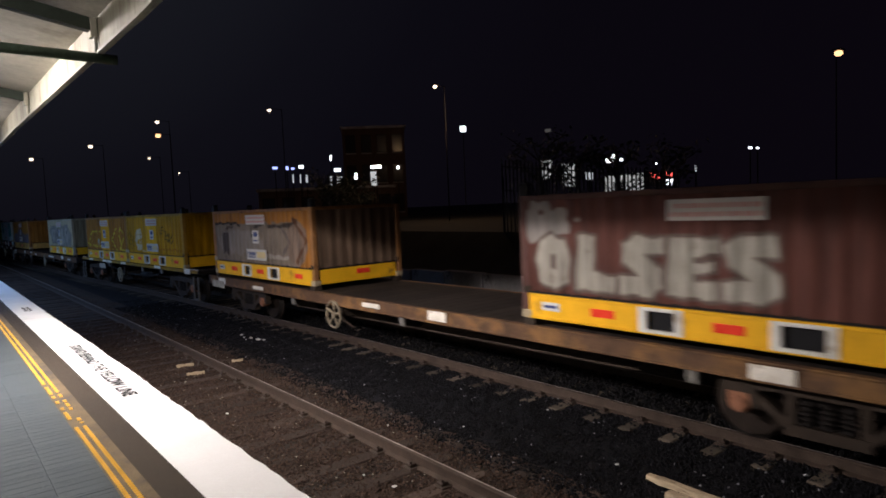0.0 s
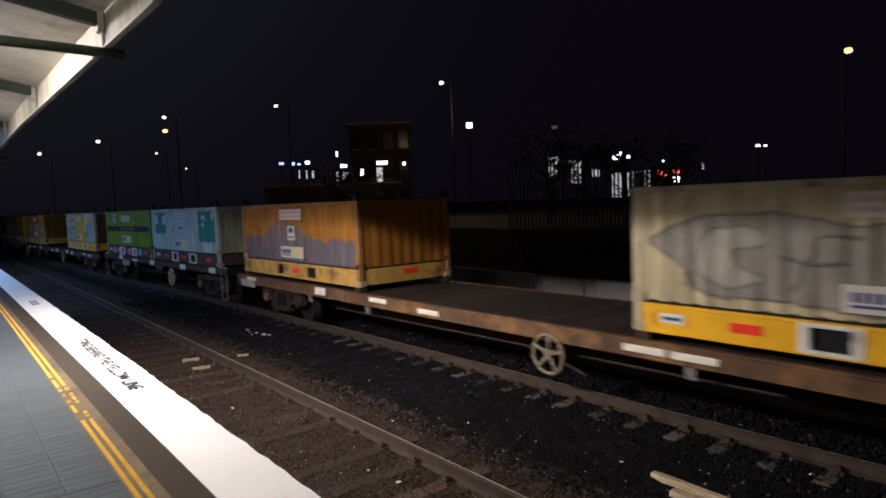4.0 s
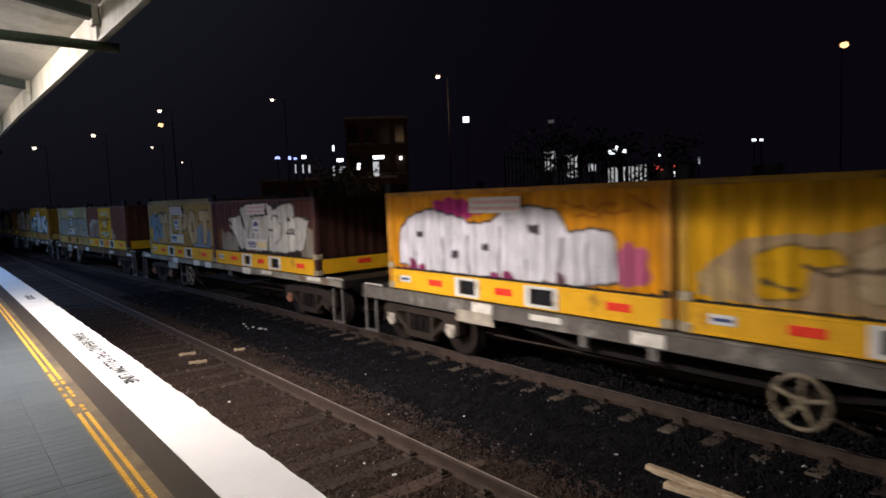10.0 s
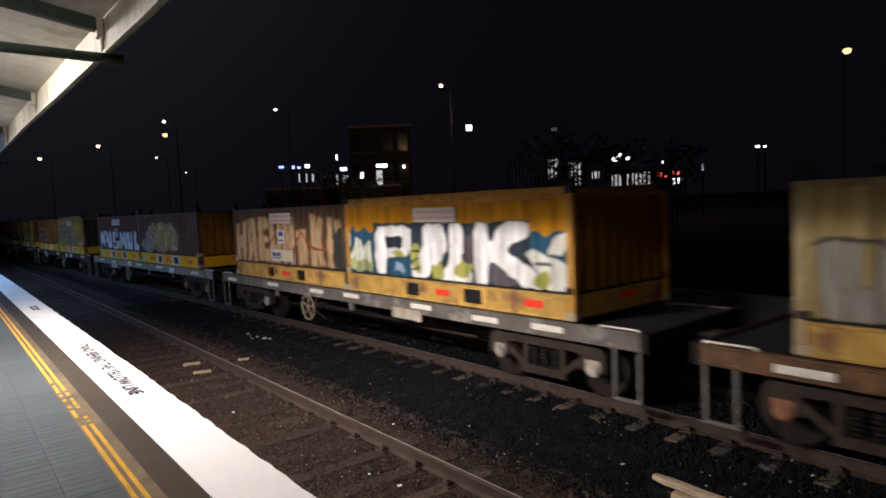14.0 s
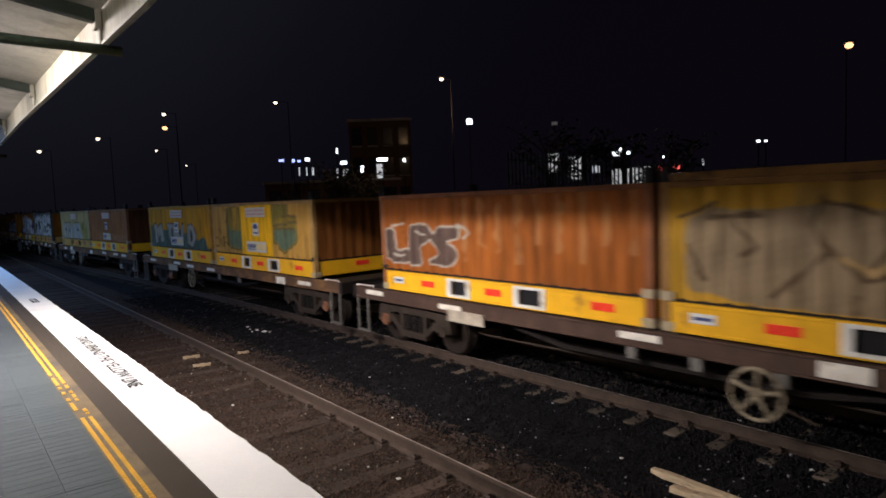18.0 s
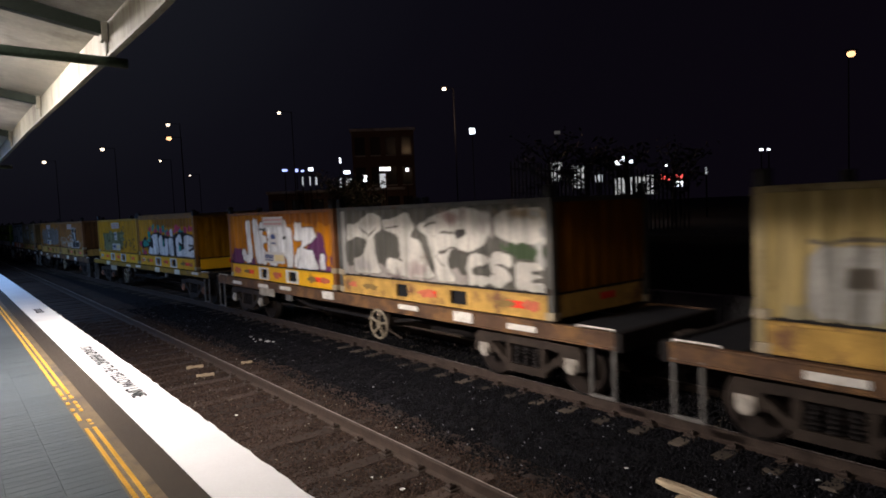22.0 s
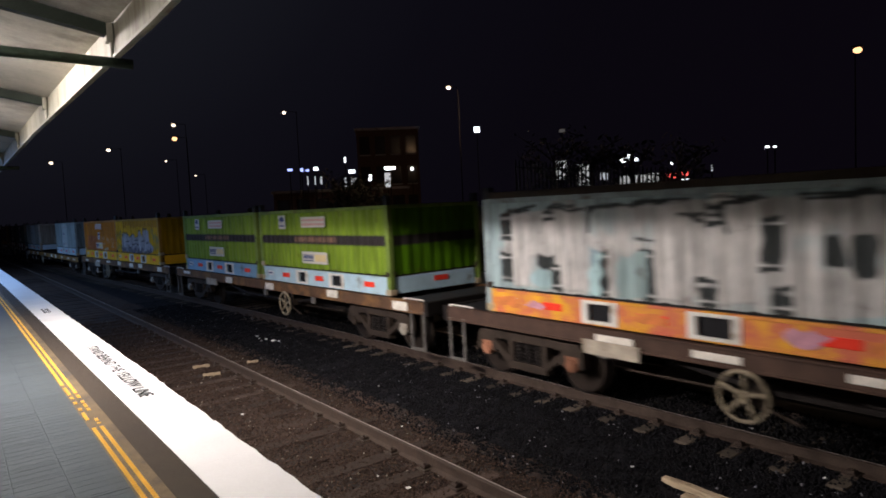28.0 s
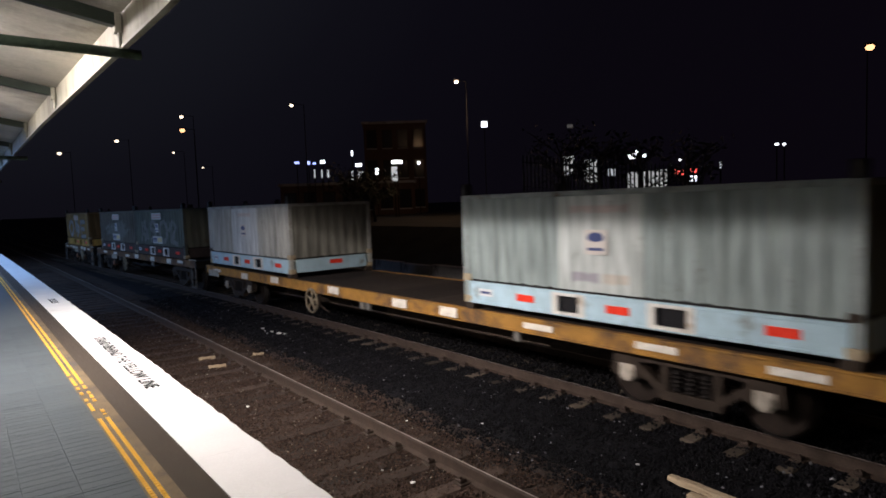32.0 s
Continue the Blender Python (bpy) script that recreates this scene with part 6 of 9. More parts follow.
            s.shapes([[(0.43, 0.02), (0.425, 0.84), (0.52, 0.88), (0.54, 0.80), (0.57, 0.90), (0.61, 0.88), (0.62, 0.75), (0.66, 0.74), (0.665, 0.0), (0.60, 0.0), (0.59, 0.20), (0.52, 0.20), (0.50, 0.0)], [(0.68, 0.74), (0.68, 0.84), (0.74, 0.84), (0.75, 0.74), (0.84, 0.76), (0.86, 0.55), (0.74, 0.38), (0.83, 0.33), (0.87, 0.0), (0.67, 0.0), (0.672, 0.25), (0.76, 0.52), (0.67, 0.5)], [(0.885, 0.28), (0.915, 0.30), (0.92, 0.02), (0.88, 0.02)]], white, (0.03, 0.028, 0.03), 0.020)
            return s.lines([[(0.345, 0.70), (0.40, 0.71)], [(0.43, 0.52), (0.47, 0.53)], [(0.47, 0.84), (0.475, 0.80)], [(0.58, 0.56), (0.60, 0.56)]], (0.03, 0.03, 0.03), 0.03).lines([[(0.45, 0.08), (0.44, 0.6)], [(0.55, 0.06), (0.55, 0.5)], [(0.70, 0.05), (0.72, 0.2)]], (0.55, 0.55, 0.55), 0.03).rgb
        if k == 28:
            s, ink, teal, pink = Spray(p, z, (0.54, 0.275, 0.03), 29), (0.022, 0.02, 0.02), (0.06, 0.30, 0.255), (0.50, 0.095, 0.15)
            # canopy shadow painted across the top, from the left third on
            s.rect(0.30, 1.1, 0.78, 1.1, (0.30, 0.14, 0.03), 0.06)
            for j, (u, v, c) in enumerate(((0.10, 0.34, 0), (0.06, 0.30, 1), (0.15, 0.32, 0), (0.08, 0.10, 0), (0.11, 0.06, 1), (0.19, 0.40, 0), (0.22, 0.58, 0), (0.24, 0.74, 1), (0.29, 0.76, 0), (0.34, 0.70, 1), (0.40, 0.76, 0), (0.45, 0.70, 1), (0.49, 0.74, 0), (0.55, 0.66, 0), (0.57, 0.60, 1), (0.69, 0.70, 1), (0.74, 0.74, 1), (0.78, 0.66, 0), (0.86, 0.70, 1), (0.93, 0.72, 1))):
                s.blob(u, v, 0.03, 0.08, (teal, pink)[c], 0.05, j)
            s.shapes([[(0.05, 0.30), (0.13, 0.52), (0.17, 0.50), (0.16, 0.38), (0.22, 0.36), (0.24, 0.58), (0.38, 0.66), (0.45, 0.60), (0.62, 0.52), (0.70, 0.62), (0.78, 0.66), (1.0, 0.56), (1.0, 0.0), (0.18, 0.0), (0.17, 0.22), (0.08, 0.16)]], ink, None)
            s.shapes([[(0.08, 0.34), (0.12, 0.42), (0.18, 0.34), (0.22, 0.30), (0.17, 0.24), (0.09, 0.22)]], teal, ink, 0.03)
            s.shapes([[(0.25, 0.55), (0.385, 0.60), (0.387, 0.02), (0.19, 0.02), (0.214, 0.25), (0.27, 0.19), (0.297, 0.33)], [(0.393, 0.535), (0.459, 0.555), (0.463, 0.30), (0.481, 0.235), (0.50, 0.28), (0.498, 0.49), (0.569, 0.45), (0.5565, 0.02), (0.395, 0.02)], [(0.577, 0.53), (0.645, 0.46), (0.655, 0.02), (0.572, 0.02)]], (0.84, 0.84, 0.83), ink, 0.022)
            s.shapes([[(0.679, 0.146), (0.686, 0.38), (0.718, 0.54), (0.762, 0.60), (0.796, 0.51), (0.799, 0.35), (0.765, 0.34), (0.75, 0.41), (0.735, 0.34), (0.737, 0.21), (0.762, 0.165), (0.816, 0.225), (0.827, 0.1), (0.822, 0.02), (0.699, 0.02)]], (0.84, 0.84, 0.83), ink, 0.035)
            s.shapes([[(0.825, 0.02), (0.8306, 0.27), (0.811, 0.33), (0.828, 0.55), (0.908, 0.575), (0.995, 0.465), (0.962, 0.32), (0.898, 0.355), (0.89, 0.315), (0.957, 0.27), (0.89, 0.20), (0.908, 0.16), (0.988, 0.235), (1.0, 0.015)]], (0.84, 0.84, 0.83), ink, 0.035)
            return s.blob(0.631, 0.62, 0.03, 0.12, ink, 0.01).blob(0.631, 0.63, 0.024, 0.10, (0.84, 0.84, 0.83), 0.01).blob(0.481, 0.36, 0.010, 0.10, teal, 0.01).blob(0.75, 0.24, 0.012, 0.07, teal, 0.02).rgb
        if k == 29:
            s = Spray(p, z, (0.55, 0.29, 0.03), 30).poly([(0.14, 0.05), (0.13, 0.62), (0.24, 0.58), (0.34, 0.68), (0.48, 0.62), (0.56, 0.68), (0.67, 0.60), (0.66, 0.25), (0.55, 0.05)], (0.215, 0.225, 0.125), (0.10, 0.095, 0.05), 0.014, 0.06)
            return s.letters("T~TUE", 0.12, 0.66, 0.15, 0.62, None, (0.08, 0.07, 0.035), 0, 0.02, 0.1).line("E~%$", 0.58, 0.95, 0.10, 0.45, (0.09, 0.075, 0.04), 0.022).line("O", 0.62, 0.70, 0.62, 0.80, (0.09, 0.075, 0.04), 0.02).rgb
        if k == 30:
            s, ink, pale = Spray(p, z, (0.33, 0.15, 0.055), 31), (0.035, 0.032, 0.03), (0.56, 0.54, 0.50)
            s.rect(0.05, 0.30, 0.06, 0.30, (0.36, 0.23, 0.14), 0.06).rect(0.33, 0.57, 0.0, 0.30, (0.38, 0.27, 0.18), 0.06)
            s.lines([[(0.07, 0.38), (0.06, 0.26), (0.11, 0.30)], [(0.10, 0.40), (0.16, 0.42), (0.13, 0.30), (0.12, 0.14)], [(0.18, 0.36), (0.17, 0.18), (0.22, 0.20)], [(0.21, 0.42), (0.25, 0.32), (0.24, 0.20), (0.30, 0.26)], [(0.28, 0.42), (0.31, 0.30)]], (0.48, 0.43, 0.36), 0.034)
            s.lines([[(0.36, 0.20), (0.37, 0.42), (0.43, 0.44), (0.42, 0.24)], [(0.35, 0.24), (0.37, 0.30)], [(0.46, 0.52), (0.52, 0.52)], [(0.47, 0.48), (0.46, 0.26)], [(0.53, 0.46), (0.52, 0.24), (0.48, 0.36)], [(0.36, 0.18), (0.55, 0.20)], [(0.40, 0.18), (0.40, 0.04)], [(0.46, 0.20), (0.46, 0.04)], [(0.53, 0.20), (0.53, 0.03)], [(0.36, 0.08), (0.55, 0.10)]], (0.54, 0.50, 0.44), 0.034)
            s.shapes([[(0.572, 0.77), (0.65, 0.79), (0.635, 0.62), (0.60, 0.56), (0.66, 0.50), (0.685, 0.30), (0.69, 0.04), (0.58, 0.03), (0.575, 0.20), (0.62, 0.24), (0.625, 0.34), (0.572, 0.36)]], ink, pale, 0.055).shapes([[(0.705, 0.76), (0.735, 0.76), (0.725, 0.45), (0.745, 0.24), (0.83, 0.26), (0.83, 0.06), (0.705, 0.04), (0.70, 0.30)]], ink, pale, 0.055)
            return s.lines([[(0.655, 0.78), (0.665, 0.55), (0.69, 0.06)], [(0.60, 0.58), (0.65, 0.62)], [(0.575, 0.30), (0.61, 0.28)]], pale, 0.045).shapes([[(0.85, 0.06), (0.85, 0.24), (0.90, 0.26), (0.89, 0.06)]], (0.40, 0.29, 0.21), None).rgb
        if k == 31:
            s = Spray(p, z, (0.34, 0.155, 0.05), 32).blob(0.54, 0.42, 0.45, 0.38, (0.225, 0.20, 0.175), 0.06)
            return s.letters("OCSDO", 0.08, 0.97, 0.15, 0.72, (0.24, 0.215, 0.19), (0.10, 0.08, 0.07), 0.11, 0.02, 0.07).rgb
        if k == 32:
            s = Spray(p, z, (0.31, 0.235, 0.14), 33).blob(0.21, 0.35, 0.10, 0.24, (0.33, 0.33, 0.30)).blob(0.47, 0.4, 0.10, 0.3, (0.34, 0.335, 0.30)).blob(0.87, 0.4, 0.09, 0.25, (0.31, 0.30, 0.26)).letters("$%", 0.08, 0.55, 0.15, 0.7, None, (0.12, 0.10, 0.07), 0, 0.022)
            return s.path([(0.70, 0.56), (0.95, 0.60)], (0.05, 0.05, 0.05), 0.03).path([(0.02, 0.2), (0.18, 0.62)], (0.42, 0.42, 0.30), 0.03).path([(0.02, 0.62), (0.3, 0.2)], (0.42, 0.42, 0.30), 0.03).path([(0.16, 0.05), (0.16, 0.66)], (0.42, 0.42, 0.30), 0.025).blob(0.36, 0.12, 0.2, 0.08, (0.20, 0.12, 0.08)).rgb
        if k == 33:
            s, ink, pale = Spray(p, z, (0.33, 0.41, 0.42), 34), (0.04, 0.045, 0.045), (0.60, 0.60, 0.585)
            s.shapes([[(0.075, 0.0), (0.075, 0.88), (0.35, 0.92), (0.60, 0.95), (0.80, 0.94), (0.95, 0.93), (0.97, 0.55), (0.96, 0.0)]], (0.46, 0.455, 0.44), None)
            for j in range(16):
                s.blob(0.12 + 0.053 * j + 0.02 * math.sin(j * 5.1), 0.5 + 0.36 * math.sin(j * 2.7), 0.05, 0.13, ((0.34, 0.33, 0.315), (0.54, 0.53, 0.51), (0.40, 0.45, 0.45))[j % 3], 0.10, j, 0.2)
            s.shapes([[(0.10, 0.04), (0.10, 0.86), (0.17, 0.88), (0.20, 0.62), (0.235, 0.88), (0.32, 0.90), (0.33, 0.50), (0.345, 0.05), (0.26, 0.04), (0.25, 0.42), (0.20, 0.34), (0.165, 0.42), (0.16, 0.04)], [(0.52, 0.05), (0.52, 0.90), (0.58, 0.92), (0.62, 0.80), (0.66, 0.92), (0.74, 0.92), (0.74, 0.10), (0.66, 0.04), (0.61, 0.30), (0.60, 0.05)]], (0.54, 0.53, 0.51), (0.36, 0.36, 0.35), 0.02)
            for u, low, high in ((0.082, 0.06, 0.42), (0.082, 0.56, 0.88), (0.243, 0.02, 0.32), (0.383, 0.0, 0.48), (0.505, 0.0, 0.50), (0.64, 0.0, 0.26), (0.757, 0.34, 0.80), (0.775, 0.0, 0.24), (0.235, 0.78, 0.90), (0.655, 0.72, 0.90)):
                s.rect(u - 0.019, u + 0.019, low, high, ink, 0.02)
                for v in (low + 0.05, high - 0.07):
                    s.rect(u - 0.024, u + 0.024, v, v + 0.020, pale, 0.01)
            s.rect(0.352, 0.385, 0.0, 0.50, (0.25, 0.33, 0.36), 0.03).rect(0.43, 0.50, 0.0, 0.46, (0.33, 0.42, 0.42), 0.04).rect(0.19, 0.235, 0.02, 0.24, (0.33, 0.42, 0.42), 0.03).rect(0.375, 0.393, 0.02, 0.46, ink, 0.02)
            s.shapes([[(0.885, 0.42), (0.885, 0.66), (0.925, 0.66), (0.925, 0.34), (0.895, 0.30)], [(0.185, 0.28), (0.19, 0.42), (0.235, 0.38), (0.25, 0.42), (0.245, 0.28)], [(0.35, 0.80), (0.375, 0.94), (0.35, 0.95)]], ink, None)
            s.lines([[(0.09, 0.92), (0.19, 0.94)], [(0.23, 0.93), (0.31, 0.95)], [(0.36, 0.93), (0.47, 0.92), (0.52, 0.94), (0.60, 0.95)], [(0.66, 0.90), (0.75, 0.95)], [(0.60, 0.82), (0.625, 0.76)], [(0.66, 0.84), (0.68, 0.66)], [(0.82, 0.93), (0.94, 0.95)], [(0.35, 0.66), (0.355, 0.86)], [(0.48, 0.60), (0.52, 0.58)]], ink, 0.022)
            s.lines([[(0.09, 0.91), (0.165, 0.90)], [(0.225, 0.91), (0.34, 0.90)], [(0.35, 0.92), (0.45, 0.91)], [(0.47, 0.95), (0.58, 0.95)], [(0.58, 0.82), (0.63, 0.82)], [(0.64, 0.97), (0.735, 0.96)], [(0.81, 0.97), (0.92, 0.96)]], ink, 0.02)
            s.shapes([[(0.195, 0.32), (0.245, 0.42), (0.25, 0.30), (0.205, 0.24)], [(0.845, 0.40), (0.845, 0.64), (0.87, 0.66), (0.885, 0.40)]], ink, None)
            return s.blob(0.37, 0.2, 0.02, 0.2, (0.40, 0.54, 0.55), 0.05).blob(0.20, 0.14, 0.03, 0.1, (0.36, 0.48, 0.50), 0.03).blob(0.98, 0.5, 0.03, 0.5, (0.36, 0.46, 0.49)).rgb
        if k == 36:
            # the brown rect paints in the shade the canopy throws up here
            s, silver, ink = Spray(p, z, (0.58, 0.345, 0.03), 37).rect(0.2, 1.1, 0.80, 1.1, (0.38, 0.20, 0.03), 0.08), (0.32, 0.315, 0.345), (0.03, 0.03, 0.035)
            for j, (u, v) in enumerate(((0.03, 0.5), (0.06, 0.2), (0.09, 0.44), (0.13, 0.16), (0.02, 0.1), (0.11, 0.6), (0.88, 0.5), (0.91, 0.2), (0.95, 0.4), (0.97, 0.1), (0.86, 0.66))):
                s.blob(u, v, 0.03, 0.09, (0.30, 0.225, 0.07), 0.06, j, 0.05)
            s.shapes([[(0.12, 0.05), (0.15, 0.30), (0.165, 0.58), (0.20, 0.64), (0.235, 0.56), (0.28, 0.60), (0.33, 0.48), (0.38, 0.54), (0.43, 0.58), (0.48, 0.46), (0.54, 0.50), (0.565, 0.66), (0.60, 0.68), (0.63, 0.50), (0.66, 0.48), (0.665, 0.70), (0.76, 0.72), (0.77, 0.50), (0.80, 0.30), (0.86, 0.22), (0.84, 0.04), (0.5, 0.02), (0.2, 0.03)]], silver, (0.20, 0.17, 0.11), 0.02)
            s.lines([[(0.17, 0.54), (0.20, 0.66), (0.235, 0.60)], [(0.235, 0.60), (0.28, 0.64), (0.325, 0.52)], [(0.35, 0.50), (0.43, 0.62), (0.475, 0.50)], [(0.54, 0.54), (0.57, 0.70), (0.60, 0.70)], [(0.66, 0.52), (0.665, 0.73), (0.76, 0.75)], [(0.24, 0.34), (0.33, 0.34)], [(0.40, 0.24), (0.48, 0.30), (0.54, 0.26)], [(0.62, 0.36), (0.70, 0.40)], [(0.45, 0.40), (0.53, 0.42)], [(0.72, 0.30), (0.76, 0.34)], [(0.30, 0.24), (0.38, 0.10)]], ink, 0.022)
            for j in range(13):
                s.blob(0.16 + j * 0.053, 0.08 + 0.05 * math.sin(j * 2.3), 0.025, 0.07, (0.12, 0.115, 0.145), 0.06, j, 0.06)
            return s.lines([[(0.20, 0.16), (0.215, 0.46)], [(0.57, 0.12), (0.58, 0.46)], [(0.70, 0.14), (0.71, 0.60)]], (0.42, 0.415, 0.44), 0.05).line("~%~", 0.86, 1.0, 0.30, 0.6, (0.20, 0.18, 0.10), 0.02).rgb
        if k == 37:
            return Spray(p, z, (0.43, 0.165, 0.04), 38).rect(0.08, 0.40, 0.02, 0.50, (0.32, 0.115, 0.055), 0.05).line("EB%E", 0.10, 0.42, 0.12, 0.46, (0.40, 0.17, 0.09), 0.02).line("~%~$", 0.40, 0.95, 0.15, 0.5, (0.46, 0.30, 0.20), 0.02).blob(0.69, 0.05, 0.06, 0.05, (0.46, 0.36, 0.25), 0.04).rgb
        if k == 38:
            return Spray(p, z, SILVER, 39).rect(0.35, 0.585, -0.1, 1.1, (0.52, 0.56, 0.545)).rect(0.385, 0.55, 0.82, 0.90, (0.52, 0.47, 0.45), 0.012).rect(0.39, 0.47, 0.10, 0.20, (0.36, 0.35, 0.38), 0.012).rect(0.48, 0.55, 0.10, 0.20, (0.50, 0.47, 0.42), 0.012).rgb
        if k == 39:
            return Spray(p, z, (0.42, 0.42, 0.385), 40).rect(0.34, 0.66, -0.1, 1.1, (0.58, 0.61, 0.61)).rect(0.42, 0.58, 0.82, 0.90, (0.56, 0.52, 0.50), 0.012).rgb
        if k == 40:
            return Spray(p, z, (0.11, 0.12, 0.10), 41).letters("%SO$", 0.1, 0.9, 0.1, 0.7, (0.2, 0.2, 0.19), (0.08, 0.08, 0.07), 0.1, 0.02).rgb
        if k == 41:
            return Spray(p, z, (0.12, 0.11, 0.09), 42).blob(0.5, 0.4, 0.3, 0.3, (0.18, 0.175, 0.16)).rgb
        if k == 42:
            return Spray(p, z, (0.26, 0.17, 0.08), 43).letters("O%E", 0.1, 0.9, 0.1, 0.7, (0.3, 0.3, 0.3), (0.1, 0.1, 0.1), 0.1, 0.02).rgb
        return Spray(p, z, (0.24, 0.24, 0.22), 44).rgb
    return paint


# front end in the train's length, paint, base, end wall's colour (mostly darkened, its shade painted in), label,
# printed plates
BOXES = (
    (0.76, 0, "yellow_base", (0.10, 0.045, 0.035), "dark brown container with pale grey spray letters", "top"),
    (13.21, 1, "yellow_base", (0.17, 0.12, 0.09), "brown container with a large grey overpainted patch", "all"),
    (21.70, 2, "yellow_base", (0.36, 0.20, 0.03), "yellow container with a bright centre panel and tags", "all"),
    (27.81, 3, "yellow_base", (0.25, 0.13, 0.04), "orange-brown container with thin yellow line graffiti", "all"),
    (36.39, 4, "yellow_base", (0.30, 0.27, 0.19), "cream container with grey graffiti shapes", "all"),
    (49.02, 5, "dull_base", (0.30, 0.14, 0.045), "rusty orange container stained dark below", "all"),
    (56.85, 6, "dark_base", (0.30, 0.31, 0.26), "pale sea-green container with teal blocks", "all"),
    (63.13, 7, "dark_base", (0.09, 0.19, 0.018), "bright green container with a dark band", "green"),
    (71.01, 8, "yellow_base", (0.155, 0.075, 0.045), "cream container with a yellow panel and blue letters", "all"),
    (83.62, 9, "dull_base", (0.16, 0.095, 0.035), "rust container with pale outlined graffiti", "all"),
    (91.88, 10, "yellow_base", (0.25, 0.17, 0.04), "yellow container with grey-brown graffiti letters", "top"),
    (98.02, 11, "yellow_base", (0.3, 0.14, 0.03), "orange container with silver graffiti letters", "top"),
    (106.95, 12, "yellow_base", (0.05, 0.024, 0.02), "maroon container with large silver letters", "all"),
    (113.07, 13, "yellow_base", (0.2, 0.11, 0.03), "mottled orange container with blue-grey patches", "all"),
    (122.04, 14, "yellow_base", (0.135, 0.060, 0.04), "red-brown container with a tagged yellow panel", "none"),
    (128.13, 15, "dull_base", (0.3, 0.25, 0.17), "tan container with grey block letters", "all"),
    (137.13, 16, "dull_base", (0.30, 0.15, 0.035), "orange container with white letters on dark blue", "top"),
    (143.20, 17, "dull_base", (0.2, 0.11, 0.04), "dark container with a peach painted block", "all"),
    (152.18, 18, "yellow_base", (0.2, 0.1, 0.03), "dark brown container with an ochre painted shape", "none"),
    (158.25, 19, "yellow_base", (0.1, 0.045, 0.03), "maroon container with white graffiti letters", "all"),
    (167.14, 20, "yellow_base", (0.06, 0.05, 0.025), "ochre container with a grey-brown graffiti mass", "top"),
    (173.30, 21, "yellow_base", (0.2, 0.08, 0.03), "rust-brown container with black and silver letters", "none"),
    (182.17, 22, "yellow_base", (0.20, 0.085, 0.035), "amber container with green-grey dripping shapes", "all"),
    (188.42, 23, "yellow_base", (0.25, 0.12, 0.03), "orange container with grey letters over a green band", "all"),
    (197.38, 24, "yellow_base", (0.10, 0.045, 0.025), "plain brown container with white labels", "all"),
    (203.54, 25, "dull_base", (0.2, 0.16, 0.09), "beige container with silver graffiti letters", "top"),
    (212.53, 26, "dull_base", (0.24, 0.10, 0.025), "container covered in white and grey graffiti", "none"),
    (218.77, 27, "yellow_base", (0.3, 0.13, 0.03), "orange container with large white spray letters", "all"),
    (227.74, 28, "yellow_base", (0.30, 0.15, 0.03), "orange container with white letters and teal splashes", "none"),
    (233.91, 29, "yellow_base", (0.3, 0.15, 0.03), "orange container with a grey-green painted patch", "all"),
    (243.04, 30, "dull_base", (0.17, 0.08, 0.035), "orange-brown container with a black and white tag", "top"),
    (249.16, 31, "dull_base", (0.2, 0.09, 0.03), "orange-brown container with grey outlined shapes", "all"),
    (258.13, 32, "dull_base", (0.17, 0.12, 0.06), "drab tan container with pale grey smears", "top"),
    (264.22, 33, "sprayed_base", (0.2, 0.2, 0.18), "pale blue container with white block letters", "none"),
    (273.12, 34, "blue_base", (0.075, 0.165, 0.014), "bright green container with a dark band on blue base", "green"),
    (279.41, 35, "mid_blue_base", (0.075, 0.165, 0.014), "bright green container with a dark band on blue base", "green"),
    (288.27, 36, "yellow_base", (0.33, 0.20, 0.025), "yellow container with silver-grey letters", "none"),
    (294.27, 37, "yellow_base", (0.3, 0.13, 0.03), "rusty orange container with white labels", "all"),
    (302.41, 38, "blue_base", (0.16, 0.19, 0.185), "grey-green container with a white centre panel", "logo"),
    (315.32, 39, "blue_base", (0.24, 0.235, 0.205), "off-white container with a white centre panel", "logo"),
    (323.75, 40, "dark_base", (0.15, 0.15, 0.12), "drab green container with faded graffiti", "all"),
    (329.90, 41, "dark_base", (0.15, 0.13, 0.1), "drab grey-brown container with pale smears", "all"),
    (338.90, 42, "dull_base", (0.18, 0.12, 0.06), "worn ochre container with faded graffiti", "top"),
)
HALF = 1.219


HOLES = ((0.345, 0.412), (0.612, 0.688))


def along(u):
    """From the share of the length, counted from the rear, to the place on it."""
    return LENGTH / 2 - u * LENGTH


def base_side(box, base, steel, at):
    """Long side of the base: a beam above and one below, webs between, left open at the two lifting pockets."""
    reach = LENGTH / 2 - 0.13
    flange = kept(("flange", base), lambda: Shape().box(-0.01, 0.06, -reach, reach, 0.0, 0.04, 0.006).mesh("base_beam", steel))
    part("base_beam", flange, box, at), part("base_beam", flange, box, at @ Matrix.Translation((0, 0, 0.325)))
    cuts = [0.022] + [h for pair in HOLES for h in pair] + [0.978]
    for a, b in zip(cuts[::2], cuts[1::2]):
        web = kept(("web", base, a), lambda: Shape().box(0.0, 0.05, along(b), along(a), 0.04, 0.325).mesh("base_web", steel))
        part("base_web", web, box, at)


